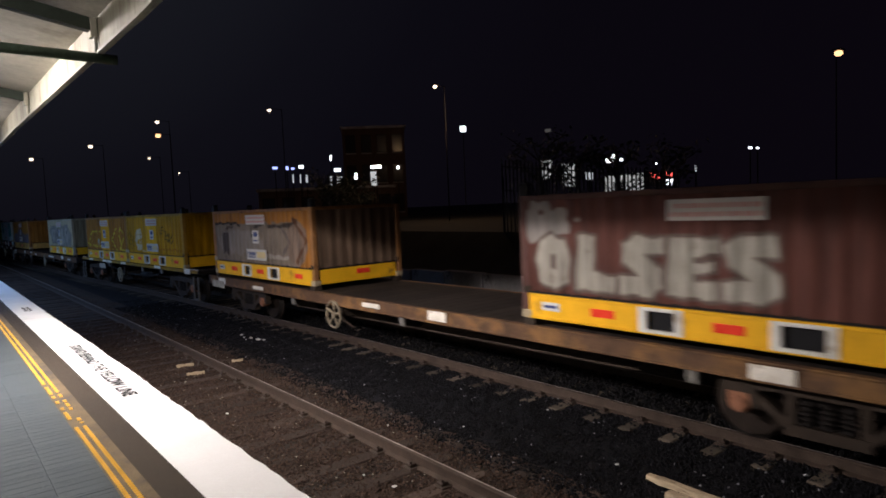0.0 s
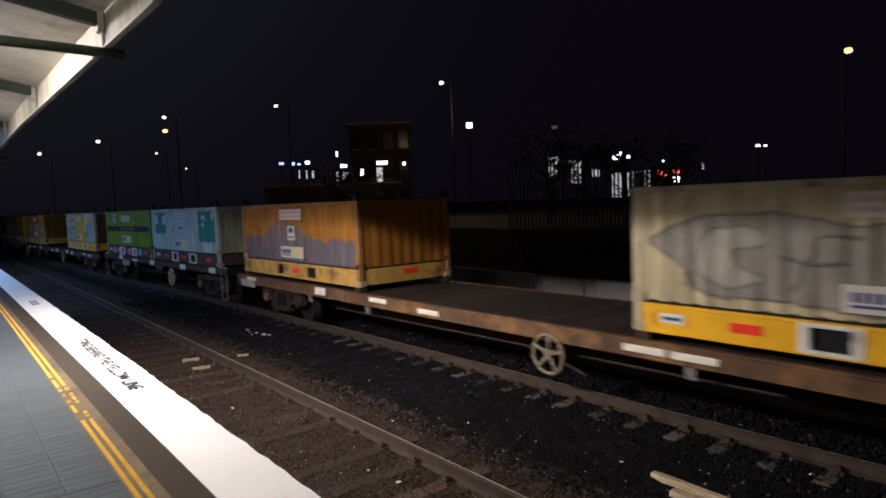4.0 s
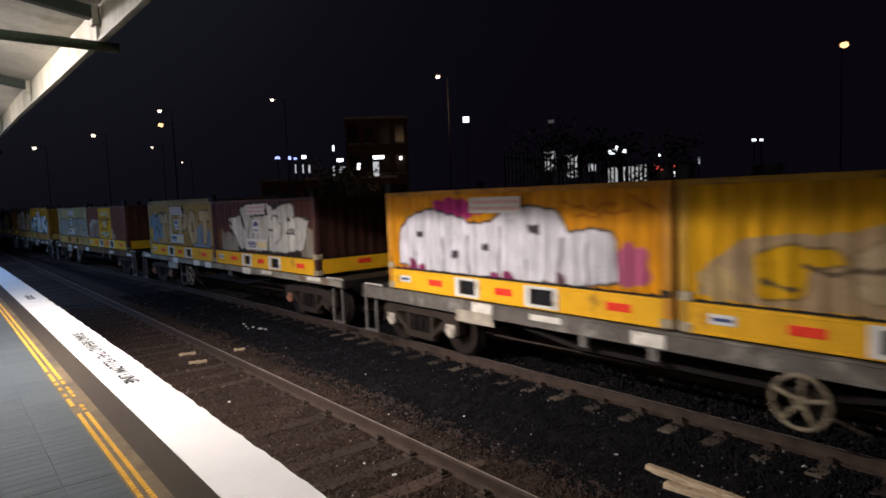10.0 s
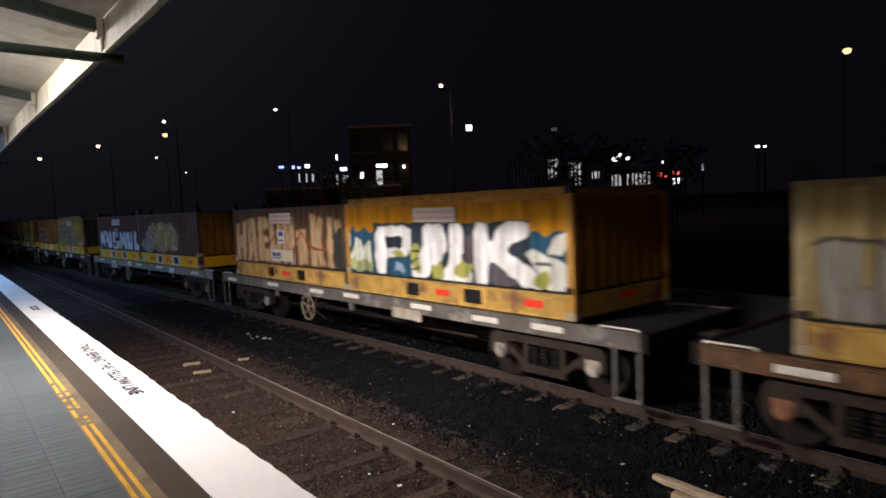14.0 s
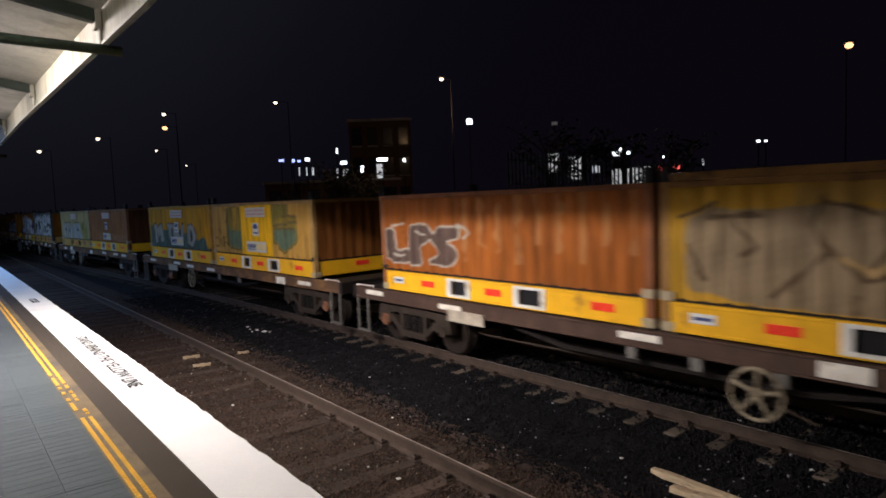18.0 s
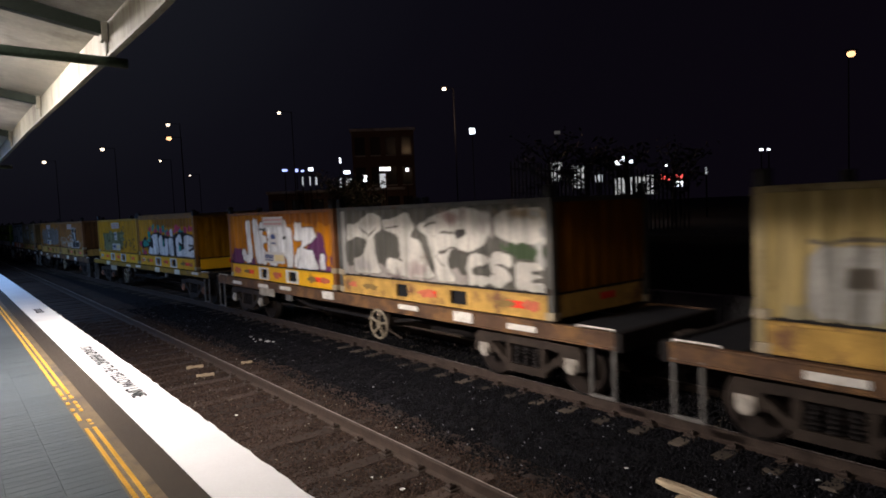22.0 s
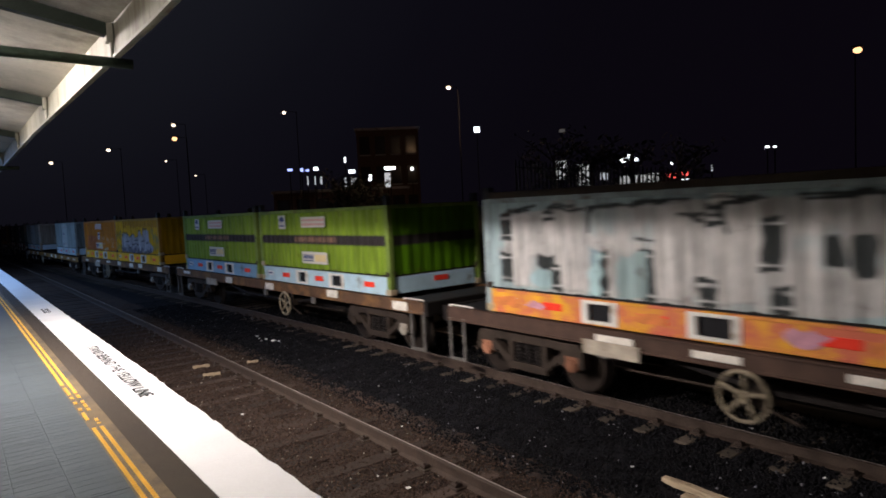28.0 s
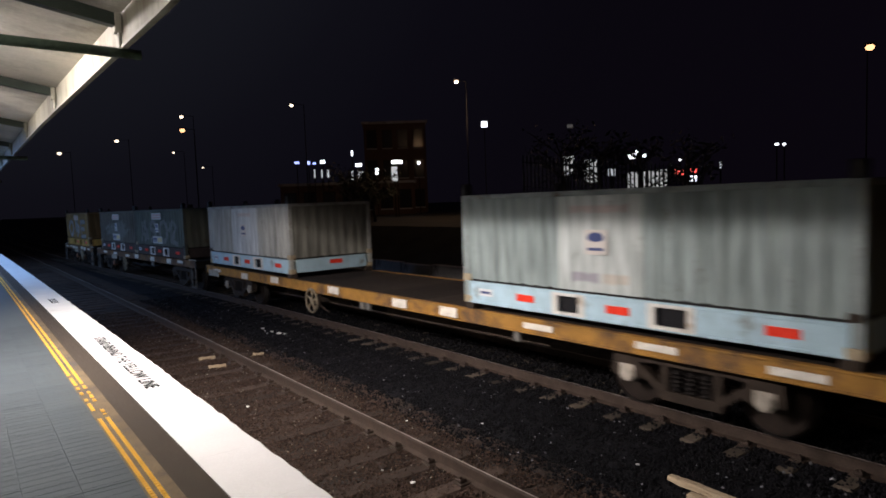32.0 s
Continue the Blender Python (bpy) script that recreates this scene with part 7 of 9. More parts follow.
def pocket_frame(u0, u1):
    y0, y1 = LENGTH / 2 - u1 * LENGTH, LENGTH / 2 - u0 * LENGTH
    s = Shape()
    s.box(-0.014, 0.03, y0 - 0.10, y0 + 0.012, 0.02, 0.345, 0.005).box(-0.014, 0.03, y1 - 0.012, y1 + 0.10, 0.02, 0.345, 0.005)
    s.box(-0.012, 0.03, y0, y1, 0.02, 0.065, 0.005).box(-0.012, 0.03, y0, y1, 0.30, 0.345, 0.005)
    return s


def pocket_hole(u0, u1):
    y0, y1 = LENGTH / 2 - u1 * LENGTH, LENGTH / 2 - u0 * LENGTH
    # a solid block, its near-black colour standing for the shade inside
    return Shape().box(0.06, 0.5, y0, y1, 0.06, 0.30)


def label_plate(kind):
    """Printed plates on the wall, their writing as bars."""
    s = Shape()
    if kind == "top":
        s.box(-0.006, 0, -0.58, 0.58, -0.125, 0.125, 0.002)
        for r in range(2):
            x = -0.54
            rng = random.Random(r)
            while x < 0.5:
                w = rng.uniform(0.05, 0.12)
                s.box(-0.010, -0.006, x, min(0.54, x + w), 0.02 - r * 0.10, 0.075 - r * 0.10, slot=1)
                x += w + 0.03
    elif kind == "logo":
        s.box(-0.006, 0, -0.19, 0.19, -0.17, 0.17, 0.002)
        pts = [(math.cos(a) * 0.14, 0.055 + math.sin(a) * (0.085 if math.sin(a) > 0 else 0.05)) for a in [2 * math.pi * k / 18 for k in range(18)]]
        s.prism(pts, -0.010, -0.006, slot=1)
        s.box(-0.010, -0.006, -0.13, 0.13, -0.115, -0.075, slot=1)
    else:
        s.box(-0.006, 0, -0.60, 0.60, -0.14, 0.14, 0.002)
        for k in range(6):
            s.box(-0.010, -0.006, 0.53 - k * 0.085 - 0.06, 0.53 - k * 0.085, -0.03, 0.07, slot=1)
        s.box(-0.010, -0.006, 0.06, 0.53, -0.085, -0.055, slot=1)
        s.box(-0.009, -0.006, -0.55, -0.02, -0.08, 0.08, slot=2)
    return s


def end_paint(colour, seed):
    def paint(p, z):
        return Spray(p, z, colour, seed).rgb
    return paint


MOVERS = []           # (thing, wagon, offset along the wagon, height)
TURNERS = []          # (wheelset, wagon, place on the wagon)


# paintings whose wall carries a smooth notice panel: its stretch along the wall
NOTICE_PANELS = {2: (0.37, 0.565), 3: (0.395, 0.60), 6: (0.375, 0.665), 8: (0.335, 0.662), 14: (0.336, 0.648), 22: (0.335, 0.645), 38: (0.35, 0.585), 39: (0.34, 0.66)}


def build_container(spec, index):
    front, look_of, base, end_colour, label, labels = spec
    steel = MAT[base]
    box = new("container")
    tagged(box, label, "container", "containers on the train")
    H = BODY_HIGH - BODY_LOW
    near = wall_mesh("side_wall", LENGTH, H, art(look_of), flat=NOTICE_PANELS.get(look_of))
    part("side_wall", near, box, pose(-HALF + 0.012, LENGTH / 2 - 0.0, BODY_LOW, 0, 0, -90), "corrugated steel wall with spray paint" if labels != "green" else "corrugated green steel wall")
    plain = kept(("far_wall", end_colour), lambda: wall_mesh("far_side_wall", LENGTH, H, end_paint(end_colour, 3), 0.11, 0.45))
    part("side_wall", plain, box, pose(HALF - 0.012, -LENGTH / 2, BODY_LOW, 0, 0, 90), "plain corrugated steel wall")
    if labels == "green":
        def green_end(p, z):
            s = Spray(p, z, end_colour, index)
            return s.rect(-1, 2, 0.435, 0.60, BAND).rgb
        # end colours are mostly dimmer than the sides, standing in for less light
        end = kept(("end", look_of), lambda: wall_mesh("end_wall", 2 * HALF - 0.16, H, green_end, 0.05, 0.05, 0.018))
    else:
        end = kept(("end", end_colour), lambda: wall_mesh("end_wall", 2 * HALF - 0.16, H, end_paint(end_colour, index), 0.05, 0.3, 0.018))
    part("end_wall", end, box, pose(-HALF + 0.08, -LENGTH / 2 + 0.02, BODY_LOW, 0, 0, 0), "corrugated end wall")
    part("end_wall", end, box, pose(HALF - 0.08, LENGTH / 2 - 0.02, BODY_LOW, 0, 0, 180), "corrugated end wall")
    # frame
    frame_key = ("frame", look_of)
    edge_colour = art(look_of)(np.array([[5.95]]), np.array([[1.30]]))[0, 0]
    frame_mat = kept(("frame_mat", look_of), lambda: material("container_frame", tuple(min(0.7, c * 0.85 + 0.004) for c in edge_colour), 0.65, vary=0.3, scale=3, grain=40, bump=0.15, stain=(0.10, 0.05, 0.025), stain_amount=0.3))
    post = kept(("post", look_of), lambda: Shape().box(-0.055, 0.055, -0.06, 0.06, 0.12, 1.80, 0.008).mesh("corner_post", frame_mat))
    stub = kept("stub", lambda: Shape().box(-0.06, 0.06, -0.075, 0.075, 1.80, 1.99, 0.012).mesh("stacking_post", MAT["tarp"]))
    casting = kept("casting", lambda: Shape().box(-0.085, 0.085, -0.09, 0.09, 0, 0.12, 0.012).mesh("corner_casting", MAT["casting"]))
    top_cast = kept("top_casting", lambda: Shape().box(-0.075, 0.075, -0.08, 0.08, 0, 0.11, 0.012).mesh("corner_casting", MAT["iron"]))
    for sx in (-1, 1):
        for sy in (-1, 1):
            part("corner_post", post, box, (sx * (HALF - 0.055), sy * (LENGTH / 2 - 0.06), 0))
            part("stacking_post", stub, box, (sx * (HALF - 0.062), sy * (LENGTH / 2 - 0.076), 0), "dark stacking post above the corner")
            part("corner_casting", casting, box, (sx * (HALF - 0.078), sy * (LENGTH / 2 - 0.086), 0.0 if sx < 0 else 0.001), "pale corner casting")
            part("corner_casting", casting if (sy > 0) ^ (index % 3 == 0) else top_cast, box, (sx * (HALF - 0.074), sy * (LENGTH / 2 - 0.082), 0.37), "corner fitting above the base")
    rail = kept(("top_rail", look_of), lambda: Shape().box(-0.04, 0.045, -LENGTH / 2 + 0.12, LENGTH / 2 - 0.12, BODY_HIGH, BODY_HIGH + 0.075, 0.01).mesh("top_rail", frame_mat))
    part("top_rail", rail, box, (-HALF + 0.05, 0, 0)), part("top_rail", rail, box, (HALF - 0.05, 0, 0))
    end_rail = kept(("end_rail", look_of), lambda: Shape().box(-HALF + 0.12, HALF - 0.12, -0.045, 0.04, BODY_HIGH, BODY_HIGH + 0.075, 0.01).mesh("end_top_rail", frame_mat))
    part("end_top_rail", end_rail, box, (0, -LENGTH / 2 + 0.05, 0)), part("end_top_rail", end_rail, box, (0, LENGTH / 2 - 0.05, 0))
    if look_of in (13, 16, 20, 28, 33):
        upper = Shape().box(-0.035, 0.035, -LENGTH / 2 + 0.02, LENGTH / 2 - 0.02, BODY_HIGH + 0.075, BODY_HIGH + 0.175, 0.01).mesh("upper_rail", MAT["iron"] if look_of == 33 else frame_mat)
        part("upper_rail", upper, box, (-HALF + 0.05, 0, 0), "upper edge rail"), part("upper_rail", upper, box, (HALF - 0.05, 0, 0), "upper edge rail")
    tarp = kept("tarp", lambda: Shape().box(-HALF + 0.09, HALF - 0.09, -LENGTH / 2 + 0.09, LENGTH / 2 - 0.09, BODY_HIGH - 0.05, BODY_HIGH + 0.02, 0.02).mesh("cover", MAT["tarp"]))
    part("cover", tarp, box, label="dark tarpaulin cover")
    # base
    base_side(box, base, steel, pose(-HALF + 0.006, 0, 0))
    base_side(box, base, steel, pose(HALF - 0.006, 0, 0, 0, 0, 180))
    bolster = kept(("base_end", base), lambda: Shape().box(-HALF + 0.17, HALF - 0.17, 0.0, 0.06, 0.02, 0.36, 0.008).mesh("end_rail", steel))
    part("end_rail", bolster, box, (0, -LENGTH / 2 + 0.03, 0)), part("end_rail", bolster, box, pose(0, LENGTH / 2 - 0.03, 0, 0, 0, 180))
    gap = kept("gap", lambda: Shape().box(-HALF + 0.045, HALF - 0.045, -LENGTH / 2 + 0.045, LENGTH / 2 - 0.045, 0.35, BODY_LOW + 0.012).mesh("gasket", MAT["gasket"]))
    part("gasket", gap, box, label="black gap between body and base")
    light_frames = base not in ("dull_base",)
    for u0, u1 in ((0.345, 0.412), (0.612, 0.688)):
        hole = kept(("hole", u0), lambda: pocket_hole(u0, u1).mesh("pocket_shade_block", MAT["pocket"]))
        if light_frames:
            fr = part("lifting_pocket", kept(("pocket", u0), lambda: pocket_frame(u0, u1).mesh("lifting_pocket", MAT["white_frame"])), box, (-HALF, 0, 0), "white framed lifting pocket")
        else:
            fr = part("lifting_pocket", kept(("pocket", u0, base), lambda: pocket_frame(u0, u1).mesh("lifting_pocket", steel)), box, (-HALF + 0.008, 0, 0), "lifting pocket")
        part("tunnel", hole, fr, (0, 0, 0), "dark block for the shade in the pocket opening")
    refl = kept("reflector", lambda: Shape().box(-0.008, 0.006, -0.185, 0.185, -0.055, 0.055, 0.003).mesh("reflector", MAT["reflector"]))
    if base != "dull_base":
        for u in (0.238, 0.52, 0.872):
            part("reflector", refl, box, (-HALF, LENGTH / 2 - u * LENGTH, 0.19), "red reflector plate")
        plate = kept("plate", lambda: Shape().box(-0.008, 0.006, -0.16, 0.16, -0.06, 0.06, 0.003).box(-0.011, -0.008, -0.12, 0.12, -0.02, 0.02, slot=1).mesh("number_plate", MAT["plate"], MAT["label_blue"]))
        part("maker_plate", plate, box, (-HALF, LENGTH / 2 - 0.09 * LENGTH, 0.20), "white plate with blurred marks")
    else:
        for u in (0.52,) if index % 2 else (0.52, 0.872):
            part("reflector", refl, box, (-HALF, LENGTH / 2 - u * LENGTH, 0.19), "red reflector plate")
    part("reflector", refl, box, pose(0.1, -LENGTH / 2 + 0.028, 0.24, 0, 0, 90), "red reflector plate on the end")
    # printed plates
    at = -HALF - 0.004
    if labels in ("all", "top", "green"):
        lab = kept("lab_top", lambda: label_plate("top").mesh("label", MAT["label"], MAT["label_red"]))
        part("label", lab, box, (at, LENGTH / 2 - 0.495 * LENGTH, BODY_LOW + (0.86 if labels != "green" else 0.83) * H), "white plate with faded red print")
    if labels in ("all", "logo"):
        lab = kept("lab_logo", lambda: label_plate("logo").mesh("label", MAT["label"], MAT["label_blue"]))
        part("label", lab, box, (at, LENGTH / 2 - (0.495 if look_of not in (38,) else 0.465) * LENGTH, BODY_LOW + 0.52 * H), "white plate with a dark blue emblem")
    if labels in ("all", "green"):
        lab = kept("lab_low", lambda: label_plate("low").mesh("label", MAT["label"], MAT["label_blue"], MAT["label_yellow"]))
        part("label", lab, box, (at, LENGTH / 2 - 0.495 * LENGTH, BODY_LOW + (0.17 if labels != "green" else 0.2) * H), "white plate with navy and yellow print")
    if labels == "green":
        lab = kept("lab_logo", lambda: label_plate("logo").mesh("label", MAT["label"], MAT["label_blue"]))
        part("label", lab, box, (at, LENGTH / 2 - 0.23 * LENGTH, BODY_LOW + 0.84 * H), "white plate with a dark blue emblem")
    # spray paint on the base of a few
    if look_of == 7:
        for k, ch in enumerate("BOVCEO"):
            sh = Shape()
            sh.prism([(0.20 - 0.40 * x, -0.13 + 0.26 * y) for x, y in BLOCK.get(ch, BLOCK["U"])[0]], -0.006, 0.0)
            part("spray_letter", sh.mesh("spray_letter", MAT["spray_blue" if k == 5 else "spray_pink"]), box, (-HALF - 0.007, LENGTH / 2 - (0.19 + 0.117 * k) * LENGTH, 0.19), "sprayed letter")
    if look_of in (28, 33, 32, 27, 26):
        rng = random.Random(look_of)
        mats = [MAT["spray_red"], MAT["spray_dark"]] if look_of != 33 else [MAT["spray_orange"], MAT["spray_pink"]]
        for k in range(9):
            y = LENGTH / 2 - (0.07 + 0.105 * k + rng.uniform(0, 0.03)) * LENGTH
            n, w, h = 16, rng.uniform(0.16, 0.30) * (1.35 if look_of == 33 else 1), rng.uniform(0.06, 0.12)
            pts = [(math.cos(6.283 * j / n) * w * rng.uniform(0.55, 1.1), math.sin(6.283 * j / n) * h * rng.uniform(0.45, 1.1)) for j in range(n)]
            if any(abs(0.5 - y / LENGTH - (a + b) / 2) < 0.10 for a, b in HOLES):
                continue
            part("spray_patch", Shape().prism(pts, -0.006, 0.0).mesh("spray_patch", mats[k % 2]), box, (-HALF - 0.006, y, 0.185), "sprayed patch of paint")
    return box


for key, name, colour in (("spray_pink", "pink_spray", (0.52, 0.26, 0.33)), ("spray_blue", "blue_spray", (0.20, 0.40, 0.56)), ("spray_red", "red_spray", (0.55, 0.14, 0.075)), ("spray_orange", "orange_spray", (0.62, 0.20, 0.06)), ("spray_dark", "dark_spray", (0.24, 0.15, 0.05))):
    MAT[key] = material(name, colour, 0.6, vary=0.25, scale=6, grain=40, bump=0.05)
MAT["board"] = material("tan_lettered_board", (0.40, 0.35, 0.28), 0.7, vary=0.3, scale=6, grain=40, bump=0.1, stain=(0.2, 0.15, 0.1), stain_amount=0.35)
MAT["cream_wheel"] = material("cream_hand_wheel", (0.52, 0.46, 0.30), 0.6, vary=0.2, scale=12, bump=0.1)


# ------------------------------------------------------------------ the wagons
# first and last container, overhang past them, bogie centre inside them, sill, caps
WAGONS = (
    (0, 1, 0.60, 1.95, "brown", "rust"), (2, 3, 1.16, 0.74, "yellow", "rust"), (4, 5, 0.60, 1.95, "brown", "rust"), (6, 7, 0.62, 1.05, "dark", "rust"),
    (8, 9, 0.60, 1.95, "dark", "rust"), (10, 11, 1.05, 0.74, "grey", "pale"), (12, 13, 1.16, 0.74, "pale", "rust"), (14, 15, 1.16, 0.74, "brown", "rust"),
    (16, 17, 1.16, 0.74, "grey", "pale"), (18, 19, 1.16, 0.74, "pale", "rust"), (20, 21, 1.16, 0.74, "dark", "rust"), (22, 23, 1.16, 0.74, "brown", "rust"),
    (24, 25, 1.16, 0.74, "brown", "pale"), (26, 27, 1.16, 0.74, "brown", "pale"), (28, 29, 1.16, 0.74, "yellow", "rust"), (30, 31, 1.16, 0.74, "brown", "rust"),
    (32, 33, 1.16, 0.74, "dark", "rust"), (34, 35, 1.16, 0.74, "brown", "pale"), (36, 37, 1.05, 0.74, "brown", "pale"), (38, 39, 0.52, 1.95, "orange", "pale"),
    (40, 41, 1.10, 0.74, "brown", "rust"), (42, 42, 1.0, 1.0, "brown", "rust"),
)
WHEEL_R = 0.43


def side_frame():
    """A cast bogie side: arched over the axle boxes, with its spring window."""
    upper = [(-1.22, 0.50), (-1.20, 0.66), (-1.05, 0.76), (-0.62, 0.70), (-0.40, 0.80), (0.40, 0.80), (0.62, 0.70), (1.05, 0.76), (1.20, 0.66), (1.22, 0.50)]
    s = Shape()

    def bar(a, b, h, x0, x1):
        (y0, z0), (y1, z1) = a, b
        s.prism([(y0, z0 - h / 2), (y1, z1 - h / 2), (y1, z1 + h / 2), (y0, z0 + h / 2)], x0, x1)

    bar((-0.98, 0.70), (-0.42, 0.745), 0.13, -0.07, 0.07)
    bar((0.98, 0.70), (0.42, 0.745), 0.13, -0.07, 0.07)
    bar((-0.44, 0.745), (0.44, 0.745), 0.15, -0.075, 0.075)
    bar((-0.80, 0.62), (-0.36, 0.32), 0.12, -0.065, 0.065)
    bar((0.80, 0.62), (0.36, 0.32), 0.12, -0.065, 0.065)
    bar((-0.42, 0.285), (0.42, 0.285), 0.12, -0.075, 0.075)
    for sy in (-1, 1):
        s.box(-0.06, 0.06, sy * 0.36 - 0.055, sy * 0.36 + 0.055, 0.30, 0.72, 0.01)
        s.prism([(sy * 0.70, 0.44), (sy * 0.72, 0.70), (sy * 0.80, 0.79), (sy * 1.04, 0.79), (sy * 1.13, 0.70), (sy * 1.15, 0.44), (sy * 1.06, 0.44), (sy * 1.04, 0.60), (sy * 0.80, 0.60), (sy * 0.78, 0.44)], -0.075, 0.075)
    return s


def spring():
    s = Shape()
    for k in range(5):
        s.ring((0, 0, 0.375 + k * 0.055), (0, 0, 1), 0.068, 0.016, 12, 5)
    s.tube((0, 0, 0.345), (0, 0, 0.63), 0.05, 10)
    return s


def wheel():
    s = Shape()
    s.tube((-0.06, 0, 0), (0.06, 0, 0), WHEEL_R - 0.035, 28)
    s.tube((-0.063, 0, 0), (0.063, 0, 0), WHEEL_R - 0.004, 28, slot=1, caps=False)
    s.ring((0, 0, 0), (1, 0, 0), WHEEL_R - 0.04, 0.036, 28, 6)
    s.tube((0.05, 0, 0), (0.075, 0, 0), WHEEL_R + 0.025, 28)
    s.tube((-0.09, 0, 0), (0.09, 0, 0), 0.14, 14)
    return s


def hand_wheel():
    s = Shape()
    s.ring((0, 0, 0), (1, 0, 0), 0.285, 0.024, 24, 6)
    s.ring((0, 0, 0), (1, 0, 0), 0.055, 0.022, 12, 6)
    for k in range(5):
        a = 6.283 * k / 5 + 0.4
        s.tube((0.02, math.cos(a) * 0.05, math.sin(a) * 0.05), (0, math.cos(a) * 0.27, math.sin(a) * 0.27), 0.026, 6)
    s.tube((-0.03, 0, 0), (0.30, 0, 0), 0.028, 8)
    return s


def build_wagon(spec, index):
    c0, c1, over, inset, sill, caps = spec
    f0, f1 = BOXES[c0][0], BOXES[c1][0] + LENGTH
    mid, length = (f0 + f1) / 2, f1 - f0 + 2 * over
    three = f1 - f0 > 15
    w = new("flat_wagon")
    long_gap = ", middle slot empty" if three else ""
    tagged(w, {"brown": "rusty brown", "dark": "dark brown", "orange": "worn orange", "yellow": "worn yellow", "grey": "dirty grey", "pale": "pale grey"}[sill] + " container flat wagon on two bogies" + long_gap, "freight wagon", "wagons of the train")
    mat = SILL[sill]
    h, e = length / 2, round(length, 2)
    yend = h - 0.12
    top = 1.11 if not three else 1.03
    low = 0.87 if not three else 0.79
    if c0 in (6, 2, 12, 28):
        low = {6: 0.93, 2: 1.02, 12: 0.97, 28: 0.95}[c0]

    def sill_mesh():
        s = Shape()
        s.box(-0.03, 0.03, -yend, yend, low + 0.02, top - 0.02)
        s.box(-0.05, 0.05, -yend, yend, top - 0.03, top, 0.006).box(-0.05, 0.05, -yend, yend, low, low + 0.03, 0.006)
        return s.mesh("side_sill", mat)

    sm = kept(("sill", e, sill, low), sill_mesh)
    part("side_sill", sm, w, (-1.20, 0, 0)), part("side_sill", sm, w, (1.20, 0, 0))
    hm = kept(("headstock", sill, low), lambda: Shape().box(-1.24, 1.24, -0.06, 0.06, low - 0.02, top + 0.005, 0.012).mesh("headstock", MAT["dark_iron"]))
    part("headstock", hm, w, (0, -h + 0.06, 0)), part("headstock", hm, w, (0, h - 0.06, 0))
    spine = kept(("spine", e, top), lambda: Shape().box(-0.22, 0.22, -h + 0.1, h - 0.1, 0.62, top - 0.06, 0.01).prism([(-h * 0.55, 0.66), (-h * 0.38, 0.46), (h * 0.38, 0.46), (h * 0.55, 0.66)], -0.20, 0.20).mesh("centre_sill", MAT["dark_iron"]))
    part("centre_sill", spine, w)
    bearer = kept(("cross", low), lambda: Shape().box(-1.18, 1.18, -0.06, 0.06, low + 0.02, top - 0.03).mesh("cross_bearer", MAT["dark_iron"]))
    for y in stations(-h + 1, h - 1, 1.5):
        part("cross_bearer", bearer, w, (0, y, 0))
    if three:
        plank = kept(("plank", top), lambda: Shape().box(-1.15, 1.15, -0.15, 0.15, top - 0.045, top - 0.005, 0.006).mesh("deck_plank", MAT["deck_wood"]))
        y = -h + 0.35
        while y < h - 0.3:
            part("deck_plank", plank, w, (0, y, 0))
            y += 0.31
    else:
        # near-black sheet standing in for the shaded gap in the open wagon end
        tread = kept("end_gap", lambda: Shape().box(-1.15, 1.15, -0.42, 0.42, 1.075, 1.095, 0.004).mesh("end_platform", MAT["tarp"]))
        part("end_platform", tread, w, (0, -h + 0.56, 0)), part("end_platform", tread, w, (0, h - 0.56, 0))
    seat = kept(("seat", top), lambda: Shape().box(-0.10, 0.10, -0.10, 0.10, top - 0.005, 1.142, 0.008).mesh("container_pedestal", MAT["iron"]))
    for c in range(c0, c1 + 1):
        y = BOXES[c][0] - mid
        for dy in (0.13, LENGTH - 0.13):
            for sx in (-1, 1):
                part("container_pedestal", seat, w, (sx * 1.12, y + dy, 0))
    # couplers
    coup = kept("coupler", lambda: Shape().box(-0.09, 0.09, -0.36, 0.1, 0.78, 0.95, 0.02).box(-0.16, 0.14, -0.40, -0.14, 0.74, 1.0, 0.03).mesh("coupler", MAT["iron"]))
    part("coupler", coup, w, (0, -h, 0)), part("coupler", coup, w, pose(0, h, 0, 0, 0, 180))
    # bogies
    centre = (f1 - f0) / 2 - inset
    fm = kept("side_frame", lambda: side_frame().mesh("bogie_side_frame", MAT["iron"]))
    spr = kept("springs", lambda: spring().mesh("spring", MAT["dark_iron"]))
    ws = kept("axle", lambda: Shape().tube((-1.05, 0, 0), (1.05, 0, 0), 0.075, 12).mesh("wheelset", MAT["wheel"]))
    wh = kept("wheel", lambda: wheel().mesh("wheel", MAT["wheel"], MAT["tread"]))
    cap = kept(("cap", caps), lambda: Shape().tube((-0.075, 0, 0), (0.10, 0, 0), 0.115, 14).tube((-0.10, 0, 0), (-0.07, 0, 0), 0.085, 14).box(-0.06, 0.08, -0.13, 0.13, 0.02, 0.15, 0.015).mesh("axle_box", MAT["cap_" + caps]))
    other = kept(("cap", "iron"), lambda: Shape().tube((-0.075, 0, 0), (0.10, 0, 0), 0.115, 14).tube((-0.10, 0, 0), (-0.07, 0, 0), 0.085, 14).box(-0.06, 0.08, -0.13, 0.13, 0.02, 0.15, 0.015).mesh("axle_box", MAT["iron"]))
